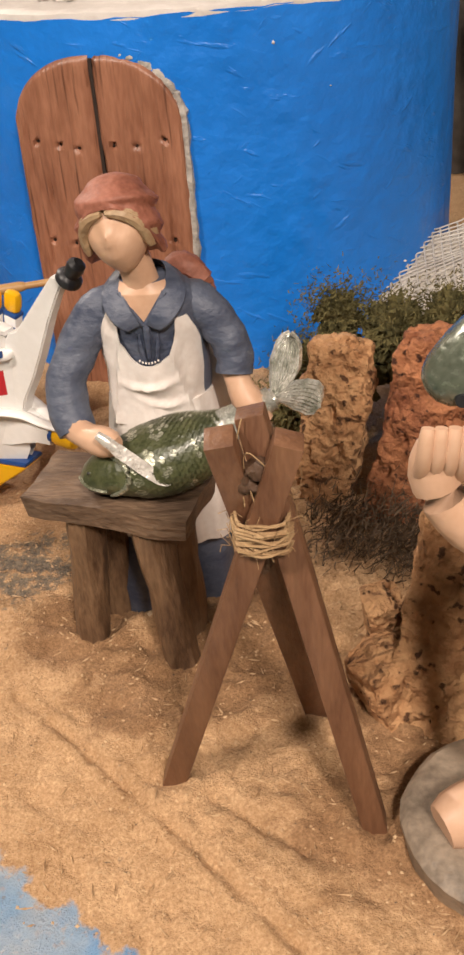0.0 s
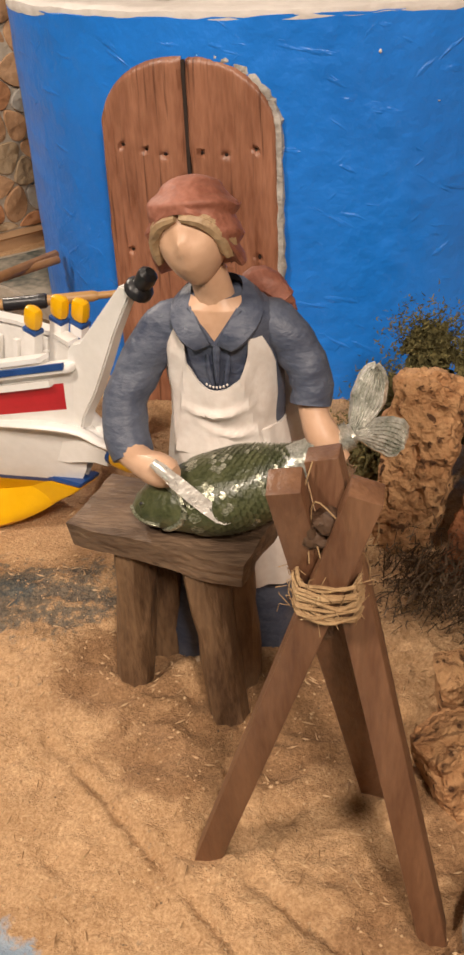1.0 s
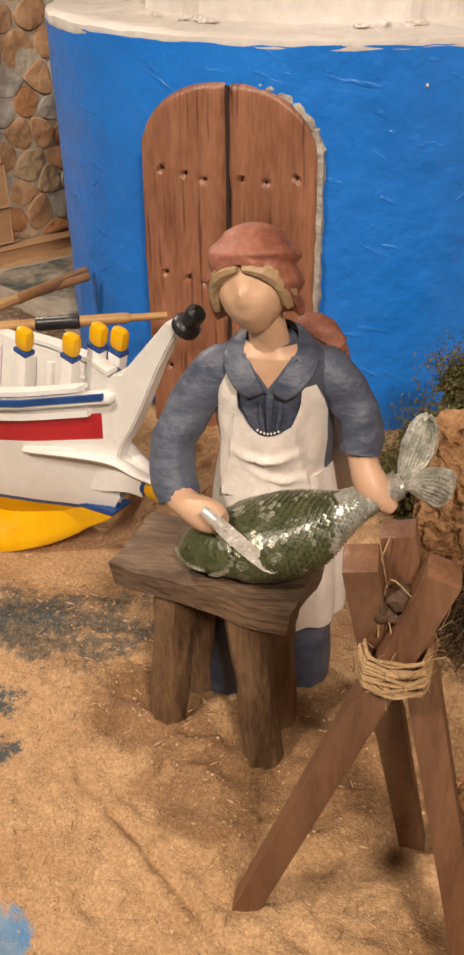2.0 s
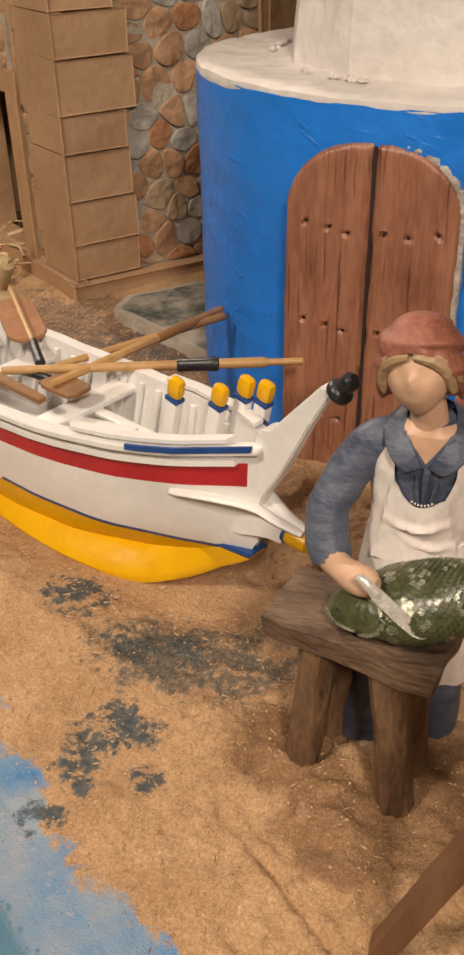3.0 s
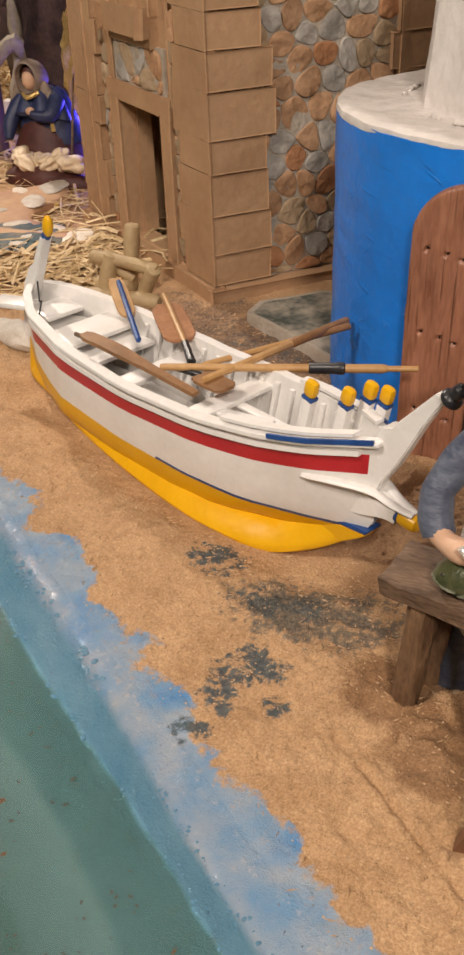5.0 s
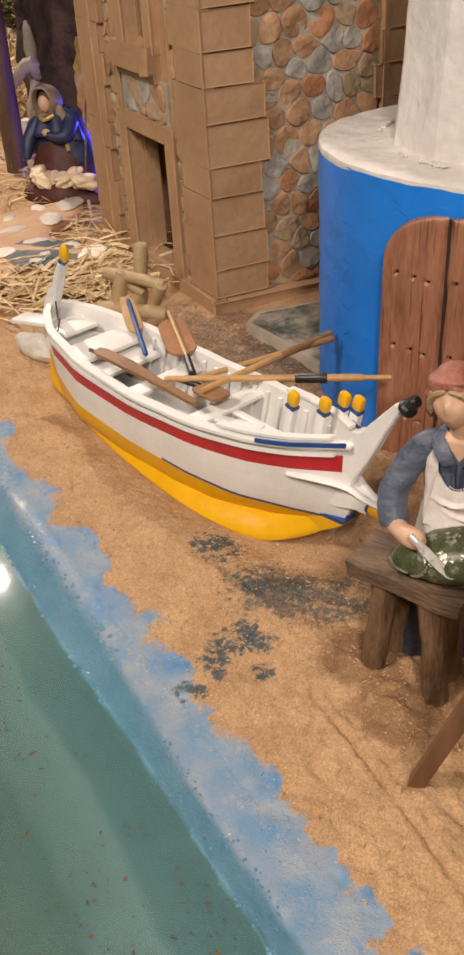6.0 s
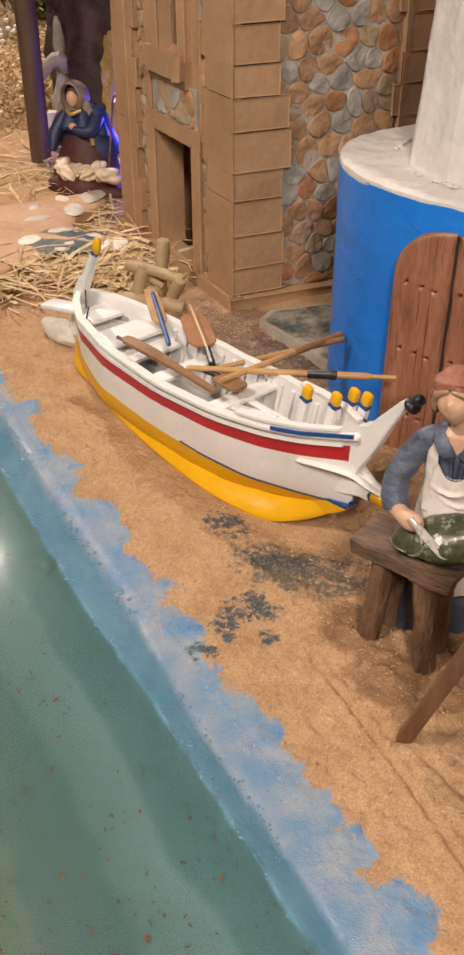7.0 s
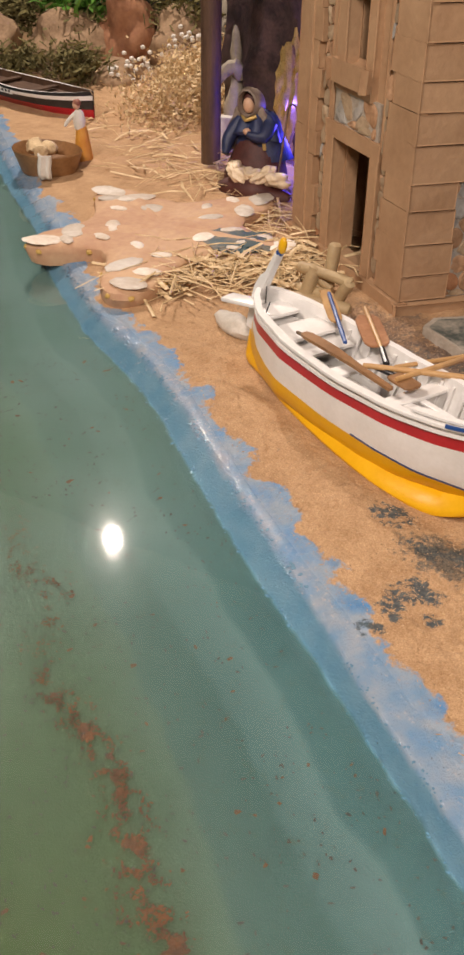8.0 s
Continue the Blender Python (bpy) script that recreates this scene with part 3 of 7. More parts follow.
def build_windmill():
    t = thing("windmill_model", "blue and white plastered round windmill base model", "windmill model", pose(CX, CY, 0))
    bm = bmesh.new()
    rings = []
    for i in range(19):
        z = -0.02 + (CH - 0.001 + 0.02) * i / 18
        row = []
        for p in ring((0, 0, z), CA, CB, 140):
            k = 1 + 0.007 * noise.noise(p * 8) + 0.004 * noise.noise(p * 26) + 0.002 * noise.noise(p * 70)
            row.append(Vector((p.x * k, p.y * k, p.z + (0.0022 * noise.noise(p * 45) if i == 18 else 0))))
        rings.append(row)
    loft(bm, rings)
    part("blue_drum", bm, M["blue_wall"], t, "bright blue brushed plaster drum")
    bm = bmesh.new()
    rings = []
    for z, k, w in ((CH - 0.012, 0.985, 0), (CH - 0.002, 1.003, 0.35), (CH + 0.003, 0.998, 0.3), (CH + 0.005, 0.97, 0.3), (CH + 0.003, 0.86, 0.4), (CH + 0.005, 0.62, 0.2)):
        rings.append([Vector((p.x * k, p.y * k, p.z + w * 0.004 * noise.noise(p * 30) + 0.0015 * noise.noise(p * 60))) for p in ring((0, 0, z), CA, CB, 140)])
    loft(bm, rings)
    part("terrace", bm, M["plaster"], t, "white painted plaster terrace rim")
    bm = bmesh.new()
    rings = []
    for i in range(14):
        z = CH - 0.01 + 0.45 * i / 13
        k = 1 - 0.22 * i / 13
        row = []
        for j in range(72):
            a = 2 * math.pi * j / 72
            # flat facets
            f = math.cos(math.pi / 12) / math.cos(((a + 0.1) % (math.pi / 6)) - math.pi / 12)
            p = Vector((0.156 * k * f * math.cos(a), 0.120 * k * f * math.sin(a), z))
            row.append(p * 1.0 + Vector((p.x, p.y, 0)).normalized() * (0.0025 * noise.noise(p * 22) + 0.0015 * noise.noise(p * 60)))
        rings.append(row)
    loft(bm, rings)
    part("white_tower", bm, M["plaster"], t, "white faceted plaster upper tower", smooth=False)
    rnd = random.Random(78)
    for i in range(11):
        a = rnd.uniform(-1.9, -0.3)
        if abs(CA * math.cos(a) + 0.055) < 0.075 and i % 3:
            continue
        z = rnd.uniform(0.03, CH - 0.02)
        bm = bmesh.new()
        ball(bm, (CA * math.cos(a) * 1.002, CB * math.sin(a) * 1.002, z), rnd.uniform(0.0006, 0.0022), 0.0012, rnd.uniform(0.0005, 0.0016), 0, 1, 0.5, 30)
        part("paint_chip", bm, M["plaster"], t)
    # flaked plaster crumbs round the foot of the tower
    rnd = random.Random(77)
    for i in range(16):
        a = rnd.uniform(2.6, 5.6)
        bm = bmesh.new()
        ball(bm, (0.168 * math.cos(a), 0.131 * math.sin(a), CH + 0.006), rnd.uniform(0.003, 0.010), rnd.uniform(0.002, 0.005), rnd.uniform(0.0015, 0.003), 0, 2, 0.6, 26, Matrix.Rotation(a + 1.5, 4, "Z"))
        part("plaster_flake", bm, M["plaster"], t)
    return t


NAILS = [(x, z - dz) for z in (0.056, 0.134, 0.212) for x, dz in ((-0.049, 0.003), (-0.0315, 0.006), (-0.0175, 0.0095), (0.0105, 0.008), (0.0285, 0.009), (0.0505, 0.005))]


def door_leaf(side, width, height, thick):
    """Half of an arched door, its face towards -y; side -1 or 1."""
    bm = bmesh.new()
    n, m = 32, 120
    r, rise = width / 2, 0.052
    cols = []
    for i in range(n + 1):
        x = 0.0011 + (r - 0.0011) * math.sin(i / n * math.pi / 2)
        q = min(x / r, 1.0)
        top = height - rise + rise * math.sqrt(max(1 - q ** 2.4, 0))
        x *= side
        col = []
        for j in range(m + 1):
            z = top * j / m
            y = 0.0012 * noise.noise(Vector((x * 60, z * 16, 1))) + 0.0009 * noise.noise(Vector((x * 240, z * 30, 2)))
            # shallow grooves between planks, short cracks along the grain
            gx = ((x + 0.0025 * noise.noise(Vector((x * 20, z * 12, 3)))) / 0.0165 + 0.5) % 1.0 - 0.5
            y += 0.0011 * math.exp(-(gx / 0.06) ** 2) * (0.5 + noise.noise(Vector((x * 30, z * 20, 7))))
            y += 0.007 * max(0, noise.noise(Vector((x * 240, z * 16, 9))) - 0.32)
            for nx, nz in NAILS:
                d2 = (x - nx) ** 2 + (z - nz) ** 2
                if d2 < 0.0001:
                    y += 0.0050 * math.exp(-d2 / 0.0000062) - 0.0011 * math.exp(-(math.sqrt(d2) - 0.0033) ** 2 / 0.0000016)
            e = min(abs(x) - 0.0011, r - abs(x), z + 0.01, top - z)
            y += 0.003 * math.exp(-max(e, 0) / 0.0014)
            col.append((x + 0.0010 * noise.noise(Vector((z * 45, side * 3, 4))) * (i == n or i == 0), y, z))
        cols.append(col)
    rows = [[bm.verts.new(p) for p in c] for c in cols]
    for i in range(n):
        for j in range(m):
            bm.faces.new((rows[i][j], rows[i + 1][j], rows[i + 1][j + 1], rows[i][j + 1]))
    for a in (rows[0], rows[n]):
        b = [bm.verts.new((v.co.x, thick, v.co.z)) for v in a]
        for j in range(m):
            bm.faces.new((a[j], a[j + 1], b[j + 1], b[j]))
    b = [bm.verts.new((rows[i][m].co.x, thick, rows[i][m].co.z)) for i in range(n + 1)]
    for i in range(n):
        bm.faces.new((rows[i][m], rows[i + 1][m], b[i + 1], b[i]))
    bmesh.ops.recalc_face_normals(bm, faces=bm.faces[:])
    return bm


def build_door():
    w, h, th = 0.1295, 0.2685, 0.010
    t = thing("arched_door", "arched reddish brown clay door with punched nail holes", "door", pose(-0.0855, 0.804, 0.003, -1.5, 0, -5))
    part("door_leaf", door_leaf(-1, w, h, th), M["door"], t)
    part("door_leaf", door_leaf(1, w, h, th), M["door"], t)
    bm = bmesh.new()
    box(bm, pose(0.0002, 0.0041, h / 2 - 0.001), 0.0026, 0.004, h - 0.002)
    part("joint_gap", bm, M["hole"], t)
    # rough grey filler along one outer edge
    bm = bmesh.new()
    r, rise = w / 2, 0.052
    pts = [(r + 0.001, 0.006, z) for z in np.linspace(0.0, h - rise, 26)]
    pts += [(r * math.cos(a) ** 0.83 + 0.001, 0.006, h - rise + 0.001 + rise * math.sin(a)) for a in np.linspace(0.1, 1.30, 20)]
    tube(bm, pts, [0.0036 + 0.0014 * noise.noise(Vector((i * 0.8, 0, 0))) for i in range(len(pts))], 8, wob=0.5)
    part("edge_filler", bm, M["edge_grey"], t, "rough grey filler along the edge")
    for x, z in NAILS:
        bm = bmesh.new()
        ball(bm, (x, 0.0042, z), 0.0021, 0.0014, 0.0024, 0, 2)
        part("nail_hole", bm, M["hole"], t)
    return t


build_windmill()
build_door()

# ---------------------------------------------------------------- stone house
C0 = Vector((-0.454, 1.1, 0))
U = Vector((0.72, 0.694, 0)).normalized()
V = Vector((-0.312, 0.238, 0)).normalized()
NU, NV = Vector((U.y, -U.x, 0)), Vector((-0.61, -0.79, 0)).normalized()
HT = 0.78


def slab_on(origin, along, out, s0, s1, z0, z1, d0, d1, bm, jit=0.0, bevel=0.0015):
    """A block on a wall: s along it, z up, from depth d0 to d1 outwards."""
    m = Matrix(((along.x, out.x, 0, 0), (along.y, out.y, 0, 0), (0, 0, 1, 0), (0, 0, 0, 1)))
    c = origin + along * ((s0 + s1) / 2) + out * ((d0 + d1) / 2) + Vector((0, 0, (z0 + z1) / 2))
    m.translation = c
    box(bm, m, abs(s1 - s0), abs(d1 - d0), z1 - z0, bevel, 0, jit)


def build_house():
    t = thing("stone_house_model", "tan cardboard stone house with cobbled walls and quoins", "house model", pose(0, 0, 0))
    WL, WR, TH = 0.385, 0.30, 0.036
    D0, D1, DZ0, DZ1 = 0.122, 0.247, 0.022, 0.215
    W0, W1, WZ0, WZ1 = 0.158, 0.226, 0.33, 0.44
    bm = bmesh.new()
    # front wall round its two openings
    for s0, s1, z0, z1 in ((0, D0, 0, HT), (D1, WL, 0, HT), (D0, D1, 0, DZ0), (D0, D1, DZ1, WZ0), (D0, W0, WZ0, WZ1), (W1, D1, WZ0, WZ1), (D0, D1, WZ1, HT)):
        slab_on(C0, V, NV, s0, s1, z0, z1, -TH, -0.009, bm, bevel=0)
    part("front_wall", bm, M["card"], t, smooth=False)
    bm = bmesh.new()
    slab_on(C0, V, NV, D0 - 0.006, D1 + 0.014, 0.236, 0.293, -0.012, -0.0030, bm, bevel=0)
    part("mortar_panel", bm, M["mortar"], t, "grey mortar panel over the doorway", smooth=False)
    bm = bmesh.new()
    slab_on(C0, U, NU, 0.0, WR, 0, HT, -TH, -0.0032, bm, bevel=0)
    part("side_wall", bm, M["mortar"], t, "rough mortar side wall set with round pebbles", smooth=False)
    bm = bmesh.new()
    slab_on(C0 + V * WL, U, NU, 0.0, WR, 0, HT, 0, 0.05, bm, bevel=0)
    slab_on(C0 + U * WR, V, NV, 0.0, WL, 0, HT, 0, 0.05, bm, bevel=0)
    part("rear_wall", bm, M["card"], t, smooth=False)
    bm = bmesh.new()
    vs = [bm.verts.new(C0 + V * a * WL + U * b * WR + Vector((0, 0, HT))) for a, b in ((0, 0), (1, 0), (1, 1), (0, 1))]
    f = bm.faces.new(vs)
    g = bmesh.ops.extrude_face_region(bm, geom=[f])
    for v in g["geom"]:
        if isinstance(v, bmesh.types.BMVert):
            v.co.z += 0.02
    part("roof", bm, M["card"], t, smooth=False)
    # added dark sheet: the shade indoors put into its colour
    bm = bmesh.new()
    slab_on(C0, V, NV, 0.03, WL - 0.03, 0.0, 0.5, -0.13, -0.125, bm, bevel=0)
    part("shade_sheet", bm, M["hole"], t, "dark sheet added for the shade inside the house", smooth=False)
    # plinth
    for o, al, out, s1 in ((C0, V, NV, WL), (C0, U, NU, WR)):
        bm = bmesh.new()
        slab_on(o, al, out, -0.012, s1, -0.01, 0.024, -0.003, 0.014, bm, 0.0006, 0.003)
        part("plinth", bm, M["card"], t, smooth=False)
    # quoins at the near corner, both faces, and at the far ends
    random.seed(4)

    def courses(heights, o, al, out, inner, flip, skip=()):
        z = 0.026
        for i, hgt in enumerate(heights):
            s = inner[i % len(inner)]
            bm = bmesh.new()
            a, b = (flip - s, flip) if flip else (-0.004, s)
            slab_on(o, al, out, a, b, z + 0.0012, z + hgt - 0.0012, -0.008, 0.0052 + random.uniform(-0.0004, 0.0004), bm, 0.0007, 0.0012)
            part("quoin_block", bm, M["card"], t, smooth=False)
            z += hgt

    hs = [0.04, 0.05, 0.052, 0.04, 0.056, 0.044, 0.042, 0.05, 0.05, 0.045, 0.055, 0.05, 0.045, 0.05, 0.05]
    courses(hs, C0, U, NU, [0.074, 0.076, 0.072, 0.07, 0.083, 0.078, 0.064, 0.062, 0.068], 0)
    courses(hs, C0, V, NV, [0.070, 0.080, 0.074, 0.068, 0.083, 0.078], 0)
    courses(hs, C0, V, NV, [0.074, 0.084, 0.070, 0.080], WL)
    courses(hs, C0, U, NU, [0.052, 0.042, 0.06], WR)
    # plain wall between the quoins and the openings
    for s0, s1, z0, z1 in ((D0 - 0.026, D1 + 0.030, 0.500, HT), (0.097, D0 - 0.02, 0.238, 0.500), (D1 + 0.016, 0.277, 0.238, 0.500)):
        bm = bmesh.new()
        slab_on(C0, V, NV, s0, s1, z0, z1, -0.010, -0.0015, bm, 0.0005)
        part("wall_panel", bm, M["card"], t, smooth=False)
    # frames of door and window
    for s0, s1, z0, z1 in ((D1, D1 + 0.026, 0.022, DZ1), (D0 - 0.024, D0, 0.022, DZ1), (D0 - 0.026, D1 + 0.028, DZ1, DZ1 + 0.022)):
        bm = bmesh.new()
        slab_on(C0, V, NV, s0, s1, z0, z1, -0.02, 0.004, bm, 0.0006)
        part("door_frame", bm, M["card"], t, smooth=False)
    for s0, s1, z0, z1 in ((W1, W1 + 0.03, WZ0, WZ1), (W0 - 0.02, W0, WZ0, WZ1), (W0 - 0.02, W1 + 0.03, WZ1, WZ1 + 0.03), (W0 - 0.02, W1 + 0.03, 0.293, 0.313)):
        bm = bmesh.new()
        slab_on(C0, V, NV, s0, s1, z0, z1, -0.02, 0.003, bm, 0.0006)
        part("window_frame", bm, M["card"], t, smooth=False)
    bm = bmesh.new()
    slab_on(C0, V, NV, W0 - 0.018, W1 + 0.026, 0.312, 0.331, -0.02, 0.015, bm, 0.0012, 0.0085)
    part("window_sill", bm, M["card"], t)
    # jamb returns
    for s, z0, z1 in ((D1, DZ0, DZ1), (W1, WZ0, WZ1)):
        bm = bmesh.new()
        slab_on(C0, V, NV, s - 0.003, s, z0, z1, -TH - 0.008, -0.022, bm, 0.0, 0)
        part("jamb", bm, M["card"], t, smooth=False)
    # flat cobbles on the side wall and beside the openings
    def clip(poly, px, py, nx, ny):
        out = []
        for (ax, ay), (bx, by) in zip(poly, poly[1:] + poly[:1]):
            da, db = (ax - px) * nx + (ay - py) * ny, (bx - px) * nx + (by - py) * ny
            if da <= 0:
                out.append((ax, ay))
            if da * db < 0:
                k = da / (da - db)
                out.append((ax + (bx - ax) * k, ay + (by - ay) * k))
        return out

    def cobbles(o, al, out, s0, s1, z0, z1, step, seed, grey=0.68, clay=0.42):
        rnd = random.Random(seed)
        sites = []
        rows = int((z1 - z0) / (step * 0.87)) + 3
        for r in range(-1, rows):
            for c in range(-1, int((s1 - s0) / step) + 3):
                sites.append((s0 + (c + 0.5 * (r % 2)) * step + rnd.uniform(-0.27, 0.27) * step, z0 + r * step * 0.87 + rnd.uniform(-0.27, 0.27) * step))
        for i, (x, z) in enumerate(sites):
            if not (s0 - step * 0.3 < x < s1 + step * 0.3 and z0 - step * 0.3 < z < z1 + step * 0.3):
                continue
            poly = [(x - step, z - step), (x + step, z - step), (x + step, z + step), (x - step, z + step)]
            for j, (a, b) in enumerate(sites):
                if j != i and abs(a - x) < 2.5 * step and abs(b - z) < 2.5 * step:
                    poly = clip(poly, (a + x) / 2, (b + z) / 2, a - x, b - z)
            for px, pz, nx, nz in ((s0, 0, -1, 0), (s1, 0, 1, 0), (0, z0, 0, -1), (0, z1, 0, 1)):
                poly = clip(poly, px, pz, nx, nz)
            if len(poly) < 3:
                continue
            area = abs(sum(a[0] * b[1] - b[0] * a[1] for a, b in zip(poly, poly[1:] + poly[:1]))) / 2
            if area < step * step * 0.12:
                continue
            cx, cz = sum(p[0] for p in poly) / len(poly), sum(p[1] for p in poly) / len(poly)
            # rounds of corner cutting
            for _ in range(3):
                poly = [((p[0] * w + q[0] * (1 - w)), (p[1] * w + q[1] * (1 - w))) for p, q in zip(poly, poly[1:] + poly[:1]) for w in (0.74, 0.26)]
            bm = bmesh.new()
            hgt = rnd.uniform(0.0022, 0.0046)
            tilt = (rnd.uniform(-0.10, 0.10), rnd.uniform(-0.10, 0.10))
            rings = []
            for k, d in ((0.97, -0.002), (0.965, hgt * 0.6), (0.90, hgt * 0.95), (0.6, hgt), (0.2, hgt * 1.02)):
                rings.append([o + al * (cx + (px - cx) * k) + Vector((0, 0, cz + (pz - cz) * k)) + out * (d - 0.004 + ((px - cx) * tilt[0] + (pz - cz) * tilt[1]) * (d > 0) + 0.0012 * noise.noise(Vector((px * 90, pz * 90, k * 3)))) for px, pz in poly])
            loft(bm, rings)
            bmesh.ops.recalc_face_normals(bm, faces=bm.faces[:])
            u = rnd.random()
            part("cobble", bm, M["stone_a"] if u < clay else (M["stone_b"] if u < grey else (M["stone_c"] if u < (0.86 if clay > 0.3 else 0.97) else M["stone_d"])), t)

    cobbles(C0, U, NU, 0.062, 0.262, 0.026, 0.50, 0.033, 3)
    cobbles(C0, V, NV, 0.122, 0.256, 0.239, 0.291, 0.040, 8, 0.55, 0.35)
    cobbles(C0, V, NV, 0.276, 0.301, 0.03, 0.46, 0.030, 9, 0.40, 0.30)
    cobbles(C0, V, NV, 0.072, 0.097, 0.03, 0.46, 0.030, 10, 0.40, 0.30)
    return t


build_house()

# ---------------------------------------------------------------- boat
BA, BB = Vector((-0.555, 0.846, 0)), Vector((-0.116, 0.617, 0))
BD = (BB - BA).normalized()
BL = (BB - BA).length
BM = Matrix(((BD.x, -BD.y, 0, BA.x), (BD.y, BD.x, 0, BA.y), (0, 0, 1, 0), (0, 0, 0, 1)))
HALF = [(0, 0.004), (0.03, 0.019), (0.1, 0.037), (0.25, 0.051), (0.45, 0.056), (0.65, 0.053), (0.8, 0.043), (0.9, 0.029), (0.97, 0.012), (1, 0.005)]
SHEER = [(0, 0.116), (0.1, 0.109), (0.3, 0.104), (0.5, 0.105), (0.7, 0.113), (0.85, 0.124), (1, 0.139)]
AFT = [(0, -0.028), (0.3, -0.034), (0.6, -0.024), (1, -0.008)]
FORE = [(0, 0.402), (0.08, 0.425), (0.2, 0.453), (0.33, 0.480), (0.45, 0.490), (0.6, 0.492), (1, 0.497)]
SECTION = [(0, 0.62), (0.08, 0.77), (0.2, 0.86), (0.4, 0.91), (0.6, 0.955), (0.8, 0.98), (1, 1.0)]


def hull_point(u, v, inset=0.0):
    """v: 0 at the keel, 1 at the rail; the side towards -y."""
    hb, sh = lerp_table(HALF, u), lerp_table(SHEER, u)
    hb = max(hb - inset, 0.001)
    k = 1 - 0.85 * max(0, (u - 0.76) / 0.24) ** 1.2 * (1 - v) ** 1.3
    k *= 1 - 0.6 * max(0, (0.25 - u) / 0.25) ** 1.2 * (1 - v)
    x = lerp_table(AFT, v) + (lerp_table(FORE, v) - lerp_table(AFT, v)) * u
    return Vector((x, -hb * lerp_table(SECTION, v) * k, -0.004 + inset * 1.6 * (1 - v) + (sh + 0.004) * v))


def stripe_level(v, u):
    """Heights of the painted bands along the hull, from a plain scale."""
    line = 0.335 - 0.015 * max(0, (u - 0.7) / 0.3) + 0.26 * max(0, (0.18 - u) / 0.18) ** 1.5
    return float(np.interp(v, [0, 0.40, 0.425, 0.668, 0.848, 1], [0, line, line + 0.028, 0.640 + 0.125 * u, 0.838 + 0.060 * u, 1]))


def strip(bm, pts, w, h, mat=0):
    """A flat batten along points on the hull, w outwards, h high."""
    loft(bm, [[p + Vector((0, 0, -h / 2)), p + Vector((0, -w, -h / 2)), p + Vector((0, -w, h / 2)), p + Vector((0, 0, h / 2))] for p in pts], True, mat)


def mirrored(bm, side):
    if side < 0:
        for v in bm.verts:
            v.co.y = -v.co.y
        bmesh.ops.reverse_faces(bm, faces=bm.faces[:])


